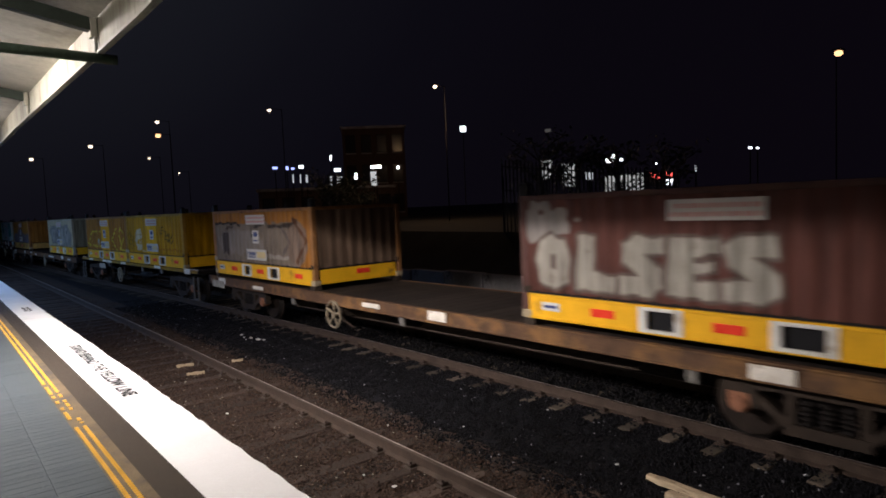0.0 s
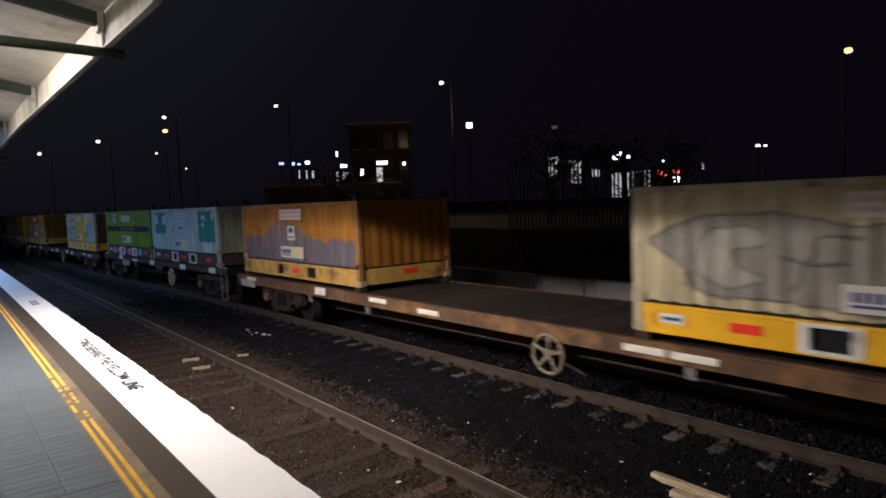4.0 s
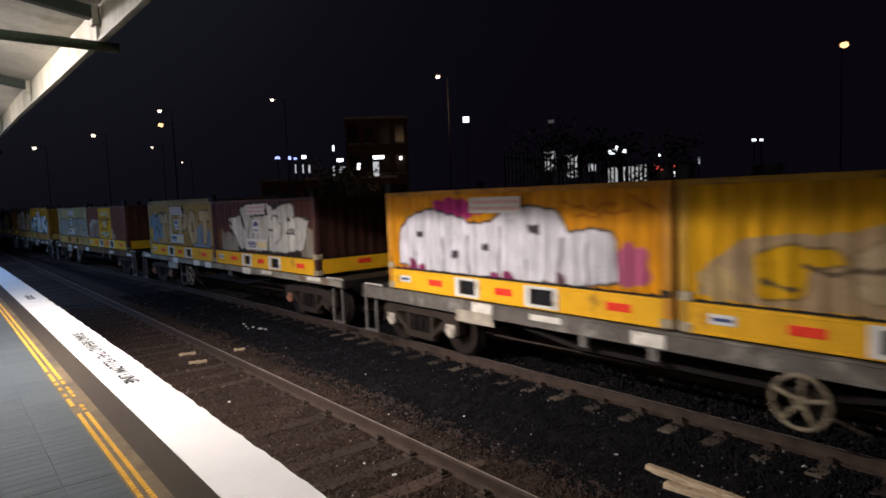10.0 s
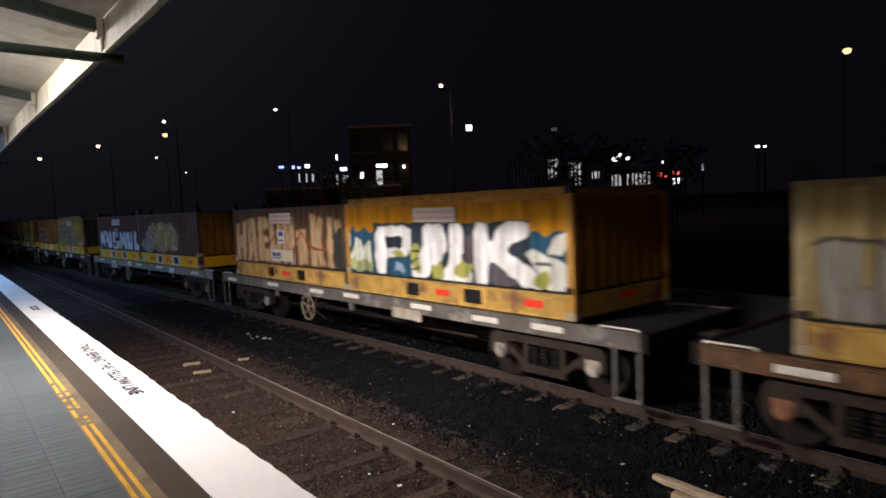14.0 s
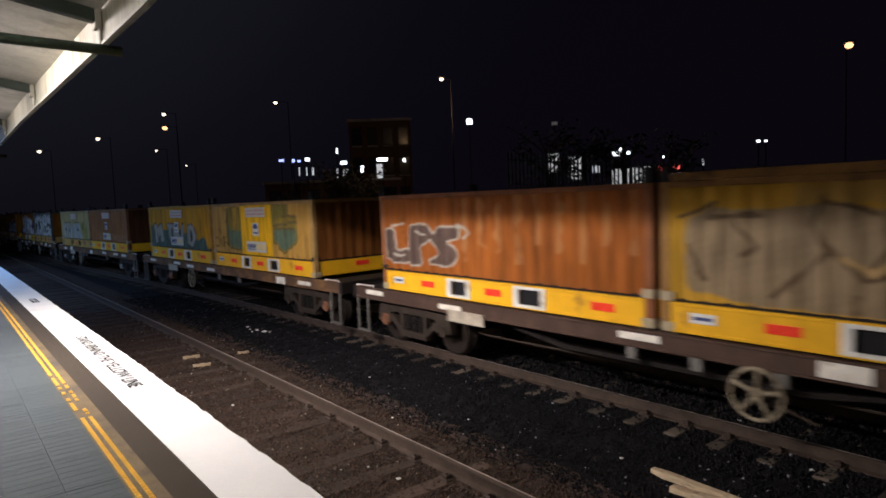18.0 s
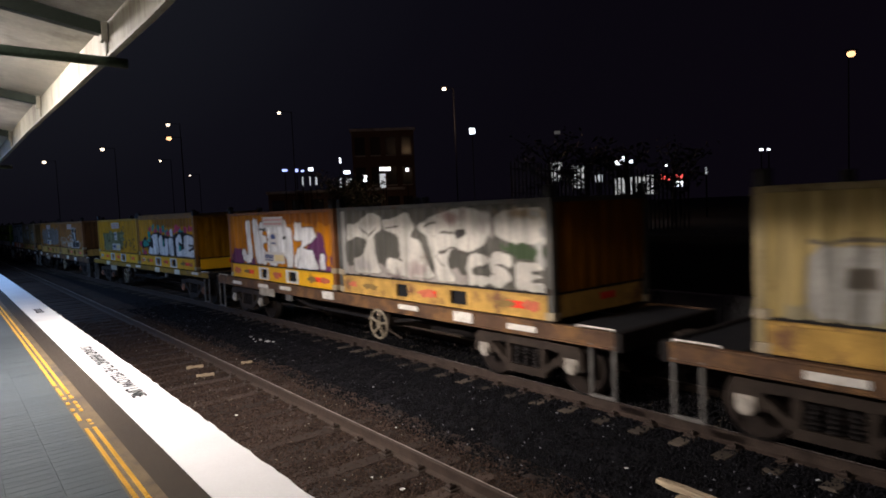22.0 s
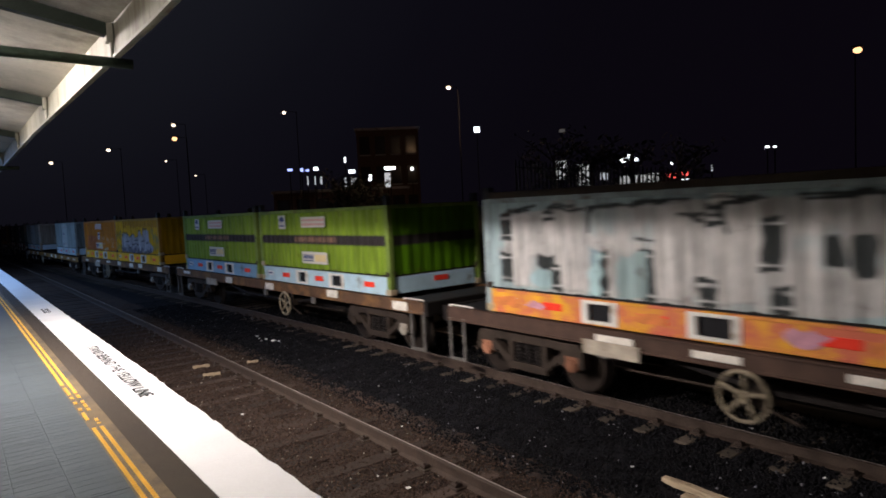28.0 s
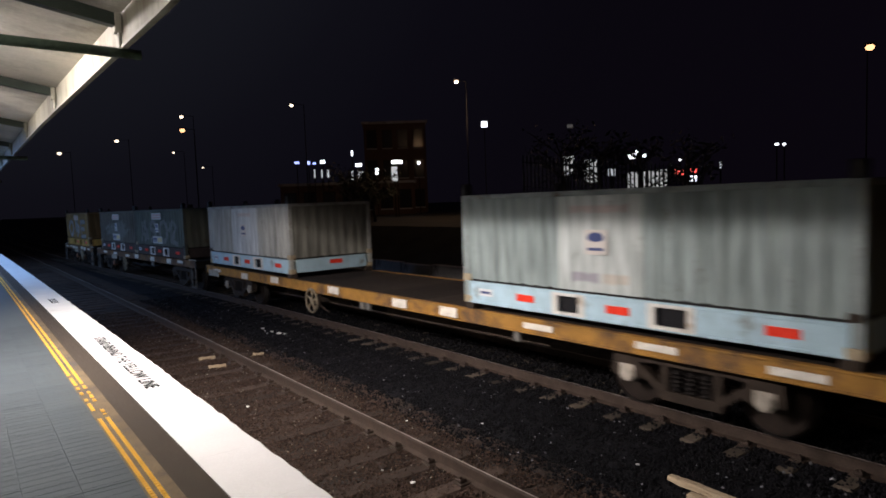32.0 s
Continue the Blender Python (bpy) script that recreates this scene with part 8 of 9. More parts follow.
    bol = kept("bolster", lambda: Shape().box(-0.98, 0.98, -0.20, 0.20, 0.56, 0.80, 0.02).box(-0.3, 0.3, -0.16, 0.16, 0.78, 0.90, 0.02).mesh("bogie_bolster", MAT["dark_iron"]))
    rng = random.Random(index)
    for sy in (-1, 1):
        part("bogie_bolster", bol, w, (0, sy * centre, 0))
        for sx in (-1, 1):
            side = part("bogie_side_frame", fm, w, (sx * 1.02, sy * centre, 0))
            for dy in (-0.20, 0.0, 0.20):
                part("spring", spr, side, (0, dy, 0))
        for dy in (-0.915, 0.915):
            axle = part("wheelset", ws, w, (0, sy * centre + dy, WHEEL_R))
            TURNERS.append((axle, index, sy * centre + dy))
            part("wheel", wh, axle, (-0.745, 0, 0), "steel wheel with a bright tread"), part("wheel", wh, axle, pose(0.745, 0, 0, 0, 0, 180), "steel wheel with a bright tread")
            for sx in (-1, 1):
                part("axle_box", cap if rng.random() < 0.75 else other, w, pose(sx * 1.03, sy * centre + dy, WHEEL_R + 0.05, 0, 0, 0 if sx < 0 else 180), "bearing end cap")
    # hand brake, ladder, steps, tanks
    hw_y = {0: 12.37, 2: 28.79, 4: 43.87, 6: 60.97, 8: 78.4, 10: 96.54, 12: 114.96, 14: 129.9, 18: 159.84, 20: 172.02, 22: 190.19, 24: 205.44, 26: 217.07, 28: 235.56, 30: 247.79, 32: 265.98, 34: 277.8, 36: 295.88, 38: 314.15}.get(c0, BOXES[c1][0] + 1.75) - mid
    hw = kept(("hand_wheel", c0 == 6), lambda: hand_wheel().mesh("hand_brake_wheel", MAT["cream_wheel" if c0 == 6 else "hand_wheel"], smooth=True))
    part("hand_brake_wheel", hw, w, (-1.27, hw_y, 0.60), "spoked hand brake wheel")
    lever = kept("lever", lambda: Shape().box(-0.02, 0.02, -0.05, 0.05, 0.45, 0.92, 0.006).tube((0, 0.05, 0.5), (0, -0.45, 0.36), 0.02, 6).box(-0.03, 0.6, -0.07, 0.07, 0.55, 0.70, 0.01).mesh("brake_gear", MAT["iron"]))
    part("brake_gear", lever, w, (-1.12, hw_y - 0.12, 0))
    tank = kept("tank", lambda: Shape().tube((0, -0.55, 0.64), (0, 0.55, 0.64), 0.17, 14).tube((0, -0.62, 0.64), (0, -0.55, 0.64), 0.08, 14, 0.17).tube((0, 0.55, 0.64), (0, 0.62, 0.64), 0.17, 14, 0.08).mesh("air_tank", MAT["dark_iron"], smooth=True))
    part("air_tank", tank, w, (-0.62, hw_y - 1.6, 0), "dark air tank")
    rod = kept(("rod", e), lambda: Shape().tube((0, -h * 0.5, 0.55), (0, h * 0.5, 0.50), 0.018, 6).mesh("brake_rod", MAT["iron"]))
    part("brake_rod", rod, w, (-0.85, 0, 0)), part("brake_rod", rod, w, (-0.6, 0, 0.07))
    if not three:
        truss = kept(("truss", e), lambda: Shape().prism([(-3.4, 0.86), (-1.7, 0.60), (1.7, 0.60), (3.4, 0.86), (3.2, 0.86), (1.65, 0.66), (-1.65, 0.66), (-3.2, 0.86)], -0.03, 0.03).mesh("truss_rod", MAT["dark_iron"]))
        part("truss_rod", truss, w, (-1.0, 0, 0)), part("truss_rod", truss, w, (1.0, 0, 0))
        stirrup = kept("stirrup", lambda: Shape().box(-0.02, 0.02, -0.21, -0.165, 0.20, 0.92, 0.004).box(-0.02, 0.02, 0.165, 0.21, 0.20, 0.92, 0.004).box(-0.03, 0.03, -0.21, 0.21, 0.18, 0.22, 0.006).mesh("end_step", MAT["step_grey"]))
        part("end_step", stirrup, w, (-1.22, -h + 0.32, 0), "grey step stirrup"), part("end_step", stirrup, w, (1.22, h - 0.32, 0), "grey step stirrup")
        part("end_step", stirrup, w, (-1.22, h - 0.36, 0), "grey step stirrup")
        handle = kept("grab", lambda: Shape().tube((0, -0.30, 1.14), (0, 0.30, 1.14), 0.014, 6).tube((0, -0.30, 1.08), (0, -0.30, 1.14), 0.014, 6).tube((0, 0.30, 1.08), (0, 0.30, 1.14), 0.014, 6).mesh("grab_rail", MAT["marker"]))
        part("grab_rail", handle, w, (-1.2, -h + 0.45, 0)), part("grab_rail", handle, w, (-1.2, h - 0.45, 0))
        if c0 in (12, 36):
            ladder = kept("ladder", lambda: Shape().box(-0.015, 0.015, -0.26, -0.215, 0.27, 0.9, 0.004).box(-0.015, 0.015, 0.215, 0.26, 0.27, 0.9, 0.004).box(-0.02, 0.02, -0.26, 0.26, 0.27, 0.31, 0.004).box(-0.02, 0.02, -0.26, 0.26, 0.58, 0.61, 0.004).mesh("side_ladder", MAT["step_grey"]))
            part("side_ladder", ladder, w, (-1.23, hw_y + 0.72, 0), "grey side ladder")
    # pale panels, plates and marks along the sill
    board = kept("board", lambda: Shape().box(-0.012, 0.012, -0.46, 0.46, 0.70, 0.90, 0.004).mesh("lettered_board", MAT["board"]))
    part("lettered_board", board, w, (-1.262, ({16: 141.07}.get(c0, mid + centre - 1.75) - mid) if not three else h - 0.85, 0.05 if not three else 0.02), "pale board below the sill")
    small = kept(("mark", top), lambda: Shape().box(-0.008, 0.008, -0.30, 0.30, -0.045, 0.045, 0.003).mesh("marking", MAT["marker"]))
    square = kept("mark_square", lambda: Shape().box(-0.010, 0.010, -0.24, 0.24, -0.085, 0.085, 0.004).mesh("marking", MAT["marker"]))
    n = 7 if not three else 10
    for k in range(n):
        y = -h + 0.5 + (length - 1.0) * (k + rng.uniform(0.15, 0.85)) / n
        if rng.random() < 0.85:
            part("marking", small if rng.random() < 0.6 else square, w, (-1.258, y, (top + low) / 2 + rng.uniform(-0.02, 0.04)), "faded white marking")
    hook = kept(("hook", low), lambda: Shape().box(-0.03, 0.03, -0.07, 0.07, low - 0.16, low, 0.006).mesh("tie_bracket", MAT["step_grey"]))
    for k in range(3):
        part("tie_bracket", hook, w, (-1.20, rng.uniform(-centre + 1.4, centre - 1.4), 0))
    MOVERS.append((w, index, 0.0, 0.0))
    for c in range(c0, c1 + 1):
        MOVERS.append((build_container(BOXES[c], c), index, BOXES[c][0] + LENGTH / 2 - mid, 1.14))
    return mid, length


WAGON_MID = [build_wagon(spec, k)[0] for k, spec in enumerate(WAGONS)]


# ------------------------------------------------------------------ beyond the train: bank, wall, fence, trees, lights
MAT["leaf"] = material("dark_leaves", (0.022, 0.028, 0.014), 0.7, vary=0.5, scale=2, grain=20, bump=0)
MAT["bark"] = material("grey_bark", (0.11, 0.095, 0.085), 0.9, vary=0.4, scale=4, grain=20, bump=0.6, stretch=(3, 3, 0.6))
MAT["brick"] = material("brown_brick", (0.085, 0.052, 0.042), 0.85, vary=0.3, scale=5, grain=30, bump=0.3)
MAT["dark_glass"] = material("dark_window", (0.02, 0.022, 0.03), 0.15, vary=0.1, bump=0)
MAT["concrete"] = material("pale_concrete_wall", (0.34, 0.33, 0.335), 0.85, vary=0.25, scale=2, grain=30, bump=0.3, stain=(0.15, 0.14, 0.14), stain_amount=0.35)
MAT["fence"] = material("dark_steel_fence", (0.03, 0.032, 0.034), 0.5, 0.4, 0.3, 6, 40, 0.1)
MAT["pole"] = material("dark_pole", (0.004, 0.004, 0.0045), 0.6, 0.2, 0.2, 5, 30, 0.1)
GLOW_WHITE = glow("white_lamp_glow", (1.0, 0.80, 0.58), 2.6)
GLOW_ORANGE = glow("sodium_lamp_glow", (1.0, 0.52, 0.24), 2.1)
GLOW_COOL = glow("cool_shop_light", (0.86, 0.92, 1.0), 3.2)
GLOW_SOFT = glow("soft_shop_light", (0.75, 0.80, 0.86), 0.55)
GLOW_BLUE = glow("blue_sign_light", (0.35, 0.42, 1.0), 2.0)
GLOW_RED = glow("red_sign_light", (1.0, 0.10, 0.09), 1.6)


def street_lamp(x, y, z, size, light, label):
    """A steel pole with an outreach arm and a glowing head."""
    lamp = new("street_lamp")
    lamp.location = (x, y, 1.7)
    tagged(lamp, label, "street lamp", "street lamps along the road")
    top = z - 1.7
    part("pole", Shape().tube((1.3, 0.6, 0), (1.3, 0.6, top + 0.25), 0.045, 8, 0.03).mesh("pole", MAT["pole"], smooth=True), lamp)
    part("arm", Shape().tube((1.3, 0.6, top + 0.2), (0.2, 0.1, top + 0.16), 0.02, 8).mesh("arm", MAT["pole"]), lamp)
    part("head", Shape().box(-size * 0.7, size * 0.7, -size * 0.6, size * 0.6, top + size * 0.32, top + size * 0.55, 0.03).mesh("head", MAT["pole"]), lamp)
    s = Shape()
    n, m = 12, 6
    pts = [(0, 0, top - size * 0.42)]
    for j in range(1, m):
        a = -math.pi / 2 + math.pi * j / m
        for k in range(n):
            b = 2 * math.pi * k / n
            pts.append((math.cos(a) * math.cos(b) * size * 0.55, math.cos(a) * math.sin(b) * size * 0.55, top + math.sin(a) * size * 0.42))
    pts.append((0, 0, top + size * 0.42))
    faces = [(0, 1 + k, 1 + (k + 1) % n) for k in range(n)]
    for j in range(m - 2):
        faces += [(1 + j * n + k, 1 + j * n + (k + 1) % n, 1 + (j + 1) * n + (k + 1) % n, 1 + (j + 1) * n + k) for k in range(n)]
    faces += [(len(pts) - 1, 1 + (m - 2) * n + (k + 1) % n, 1 + (m - 2) * n + k) for k in range(n)]
    part("lens", s.add(pts, faces).mesh("lens", light), lamp, label="glowing lamp lens")


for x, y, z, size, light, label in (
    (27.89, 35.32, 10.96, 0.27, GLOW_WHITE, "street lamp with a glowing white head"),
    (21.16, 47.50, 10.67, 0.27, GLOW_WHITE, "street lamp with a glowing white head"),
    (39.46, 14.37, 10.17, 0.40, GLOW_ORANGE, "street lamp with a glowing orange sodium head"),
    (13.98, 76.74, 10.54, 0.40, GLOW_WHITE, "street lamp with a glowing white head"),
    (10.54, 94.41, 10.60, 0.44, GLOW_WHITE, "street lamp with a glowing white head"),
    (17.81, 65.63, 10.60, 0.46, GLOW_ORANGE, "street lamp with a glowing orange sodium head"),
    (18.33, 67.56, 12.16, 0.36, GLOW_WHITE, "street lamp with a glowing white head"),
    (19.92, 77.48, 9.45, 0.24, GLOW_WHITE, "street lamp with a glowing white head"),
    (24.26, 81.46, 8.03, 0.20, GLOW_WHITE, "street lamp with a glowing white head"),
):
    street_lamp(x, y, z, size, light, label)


glow_at = bpy.data.lights.new("street_light", "POINT")
glow_at.energy, glow_at.color, glow_at.shadow_soft_size = 700, (1.0, 0.62, 0.36), 0.25
new("street_light", glow_at).location = (27.6, 35.0, 10.4)


def tree(x, y, z, height, spread, seed, leaves):
    rng = random.Random(seed)
    t = new("tree")
    t.location = (x, y, z)
    tagged(t, "dark tree with an uneven crown against the night", "tree", "trees on the bank")
    s = Shape()
    lean = (rng.uniform(-0.4, 0.4), rng.uniform(-0.4, 0.4))
    top = Vector((lean[0], lean[1], height * 0.62))
    s.tube((0, 0, -0.3), top * 0.5, 0.26 * height / 9, 10, 0.18 * height / 9)
    s.tube(top * 0.5, top, 0.18 * height / 9, 10, 0.09 * height / 9)
    tips = []
    for k in range(15):
        a = rng.uniform(0, 6.28)
        start = top * rng.uniform(0.35, 1.0)
        mid = start + Vector((math.cos(a), math.sin(a), rng.uniform(0.5, 1.1))) * spread * 0.42
        end = mid + Vector((math.cos(a + rng.uniform(-0.6, 0.6)), math.sin(a + rng.uniform(-0.6, 0.6)), rng.uniform(0.2, 0.9))) * spread * 0.45
        s.tube(start, mid, 0.075 * height / 9, 7, 0.05 * height / 9), s.tube(mid, end, 0.05 * height / 9, 6, 0.02)
        tips += [mid, end, (mid + end) / 2]
        for _ in range(5):
            twig = mid.lerp(end, rng.random())
            tip = twig + Vector((rng.uniform(-1, 1), rng.uniform(-1, 1), rng.uniform(-0.2, 0.8))) * spread * 0.28
            s.tube(twig, tip, 0.024, 5, 0.010)
            tips.append(tip)
    part("trunk", s.mesh("trunk", MAT["bark"]), t, label="grey bark trunk with limbs")
    c = Shape()
    for _ in range(leaves):
        centre = rng.choice(tips) + Vector((rng.gauss(0, 1), rng.gauss(0, 1), rng.gauss(0, 0.7))) * spread * 0.17
        u = Vector((rng.uniform(-1, 1), rng.uniform(-1, 1), rng.uniform(-1, 1))).normalized() * rng.uniform(0.09, 0.20)
        w = u.orthogonal().normalized() * rng.uniform(0.04, 0.09)
        c.add([centre - u, centre + w, centre + u, centre - w], [(0, 1, 2, 3)])
    crown = part("crown", c.mesh("crown", MAT["leaf"]), t, label="loose crown of small leaves")


for x, y, z, height, spread, seed, leaves in ((21.9, 20.2, 1.7, 5.2, 1.6, 11, 260), (22.9, 18.9, 1.7, 4.7, 1.5, 5, 260), (24.2, 17.8, 1.7, 4.4, 1.5, 31, 220), (25.4, 16.2, 1.7, 4.2, 1.4, 33, 300), (19.0, 34.5, 1.4, 4.3, 1.7, 12, 700), (21.4, 36.0, 1.4, 4.0, 1.6, 17, 700)):
    tree(x, y, z, height, spread, seed, leaves)


def low_wall():
    """Pale concrete blocks along the foot of the bank."""
    rng = random.Random(2)
    wall = new("retaining_wall")
    tagged(wall, "low pale concrete block wall along the bank", "wall")
    y = 1.0
    while y < 34:
        length = 1.9
        me = kept("wall_block", lambda: Shape().box(-0.12, 0.12, -0.94, 0.94, -0.45, 0.5, 0.02).mesh("wall_block", MAT["concrete"]))
        part("wall_block", me, wall, pose(13.9 - 0.6 * bend_far(y), y, 0.08 + rng.uniform(-0.05, 0.06), 0, 0, rng.uniform(-1, 1)))
        y += length
    return wall


low_wall()


def fence():
    """A palisade fence on top of the bank."""
    f = new("palisade_fence")
    tagged(f, "dark steel palisade fence on the bank", "fence")
    post = Shape().box(-0.04, 0.04, -0.04, 0.04, -0.1, 2.1, 0.006).mesh("post", MAT["fence"])
    a, b = Vector((17.4, 18.1, 1.70)), Vector((21.4, 13.1, 1.70))
    d = b - a
    turn = math.degrees(math.atan2(-d.x, d.y))
    n = int(d.length / 0.145)

    def tall(k):
        """The top falls towards the road."""
        return 2.72 - 0.75 * k / n

    for k in range(n + 1):
        p = a + d * (k / n)
        h = tall(k)
        picket = Shape().prism([(-0.030, 0.0), (0.030, 0.0), (0.030, h), (0, h + 0.12), (-0.030, h)], -0.010, 0.010).mesh("picket", MAT["fence"])
        part("picket", picket, f, pose(*p, 0, 0, turn))
        if k % 14 == 0 and k < n - 20:
            part("post", post, f, pose(p.x + 0.08, p.y + 0.05, p.z, 0, 0, turn))
    for drop in (0.18, 1.1):
        part("rail", Shape().tube(a + Vector((0.03, 0.02, tall(0) - drop)), b + Vector((0.03, 0.02, tall(n) - drop)), 0.025, 8).mesh("fence_rail", MAT["fence"]), f)



fence()


def building(name, label, x, y, z0, turn, wide, deep, high, mat, rows, cols):
    """A plain block with its windows let into the front."""
    bld = new(name)
    bld.matrix_basis = pose(x, y, z0, 0, 0, turn)
    tagged(bld, label, "building", "buildings across the road")
    wall = Shape().box(-wide / 2, wide / 2, 0, deep, 0, high)
    part("wall", wall.mesh("wall", mat), bld)
    part("roof", Shape().box(-wide / 2 - 0.2, wide / 2 + 0.2, -0.25, deep + 0.2, high, high + 0.25, 0.03).mesh("roof", MAT["concrete"]), bld)
    w, h = wide / cols, high / rows
    for r in range(rows):
        for c in range(cols):
            cx, cz = -wide / 2 + w * (c + 0.5), h * (r + 0.5)
            win = part("window", Shape().box(-w * 0.32, w * 0.32, -0.05, -0.004, -h * 0.30, h * 0.30, 0.01).mesh("window", MAT["pole"]), bld, (cx, 0, cz))
            part("pane", Shape().box(-w * 0.29, w * 0.29, -0.062, -0.052, -h * 0.27, h * 0.27).mesh("pane", MAT["dark_glass"]), win, label="dark window pane")
            part("sill", Shape().box(-w * 0.34, w * 0.34, -0.12, -0.004, -h * 0.34, -h * 0.30).mesh("sill", MAT["concrete"]), win)


building("brick_apartment_block", "dim brown brick block behind the street", 37.9, 59.0, 1.7, -32, 6.6, 6, 9.6, MAT["brick"], 3, 4)
building("shop_row", "low shops with lit fronts across the road", 30.6, 56.4, 1.7, -29, 13.0, 6, 3.1, MAT["brick"], 1, 7)


def glow_pane(x, y, z, wide, high, light, label, name="lit_sign", kind="sign"):
    """A flat lit box facing the railway."""
    turn = math.degrees(math.atan2(-x, y))
    ob = new(name)
    ob.matrix_basis = pose(x, y, z, 0, 0, turn)
    tagged(ob, label, kind)
    part("case", Shape().box(-wide / 2 - 0.03, wide / 2 + 0.03, 0.0, 0.12, -high / 2 - 0.03, high / 2 + 0.03, 0.01).mesh("case", MAT["pole"]), ob)
    part("face", Shape().box(-wide / 2, wide / 2, -0.02, 0.0, -high / 2, high / 2, 0.008).mesh("face", light), ob, label="glowing face")
    part("bracket", Shape().box(-0.04, 0.04, 0.12, 0.3, -max(0.2, z - 1.7), 0.02).mesh("bracket", MAT["pole"]), ob)


GLOW_SHOP = glow("lit_shop_window", (0.90, 0.92, 0.92), 0.38)
GLOW_DIM = glow("dim_window_light", (0.7, 0.72, 0.75), 0.06)
GLOW_WHITE2 = glow("bright_shelter_light", (0.92, 0.95, 1.0), 5.0)
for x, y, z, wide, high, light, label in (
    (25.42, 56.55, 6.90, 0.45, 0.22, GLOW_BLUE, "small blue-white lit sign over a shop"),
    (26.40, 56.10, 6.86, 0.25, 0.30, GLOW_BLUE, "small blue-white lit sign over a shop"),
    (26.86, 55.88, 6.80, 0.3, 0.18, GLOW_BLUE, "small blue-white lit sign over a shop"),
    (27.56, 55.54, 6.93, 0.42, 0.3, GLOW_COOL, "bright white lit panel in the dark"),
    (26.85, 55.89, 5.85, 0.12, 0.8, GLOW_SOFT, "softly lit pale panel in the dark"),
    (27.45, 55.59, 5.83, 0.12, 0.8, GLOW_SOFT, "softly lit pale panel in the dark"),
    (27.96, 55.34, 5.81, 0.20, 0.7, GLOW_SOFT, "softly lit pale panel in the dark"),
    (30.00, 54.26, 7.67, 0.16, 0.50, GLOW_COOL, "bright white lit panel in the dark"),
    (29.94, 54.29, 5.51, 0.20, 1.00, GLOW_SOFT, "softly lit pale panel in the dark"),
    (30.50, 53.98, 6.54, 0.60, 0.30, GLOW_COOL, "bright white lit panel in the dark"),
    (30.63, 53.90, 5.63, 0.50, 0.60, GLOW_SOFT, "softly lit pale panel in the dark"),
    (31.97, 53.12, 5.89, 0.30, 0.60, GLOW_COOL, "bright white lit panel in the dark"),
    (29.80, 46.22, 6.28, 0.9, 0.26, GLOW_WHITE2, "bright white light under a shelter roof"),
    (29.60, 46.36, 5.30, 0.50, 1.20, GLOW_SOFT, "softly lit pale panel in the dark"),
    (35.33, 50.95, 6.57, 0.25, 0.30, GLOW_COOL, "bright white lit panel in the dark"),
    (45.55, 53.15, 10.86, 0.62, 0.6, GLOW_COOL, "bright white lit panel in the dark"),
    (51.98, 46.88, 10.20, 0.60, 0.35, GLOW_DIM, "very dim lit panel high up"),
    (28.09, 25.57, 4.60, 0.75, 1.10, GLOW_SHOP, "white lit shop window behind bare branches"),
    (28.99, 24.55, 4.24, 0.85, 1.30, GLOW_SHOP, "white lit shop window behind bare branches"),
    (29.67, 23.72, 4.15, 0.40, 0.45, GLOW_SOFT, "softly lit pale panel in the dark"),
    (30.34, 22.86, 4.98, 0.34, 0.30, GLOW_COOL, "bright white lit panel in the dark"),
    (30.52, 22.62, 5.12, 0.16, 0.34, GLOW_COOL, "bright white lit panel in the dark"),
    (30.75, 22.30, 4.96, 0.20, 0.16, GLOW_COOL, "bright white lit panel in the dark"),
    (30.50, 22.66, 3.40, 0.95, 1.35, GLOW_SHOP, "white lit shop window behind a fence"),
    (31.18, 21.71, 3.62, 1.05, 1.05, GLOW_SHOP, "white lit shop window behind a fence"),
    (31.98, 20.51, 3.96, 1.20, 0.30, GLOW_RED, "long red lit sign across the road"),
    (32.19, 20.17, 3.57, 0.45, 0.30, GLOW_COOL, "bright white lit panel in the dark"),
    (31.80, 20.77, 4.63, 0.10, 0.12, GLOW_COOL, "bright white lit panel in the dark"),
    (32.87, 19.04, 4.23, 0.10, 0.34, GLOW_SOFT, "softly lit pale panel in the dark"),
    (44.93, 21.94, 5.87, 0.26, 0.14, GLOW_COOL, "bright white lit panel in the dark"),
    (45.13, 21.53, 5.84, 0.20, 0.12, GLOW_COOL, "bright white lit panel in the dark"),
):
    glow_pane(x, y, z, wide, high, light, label)


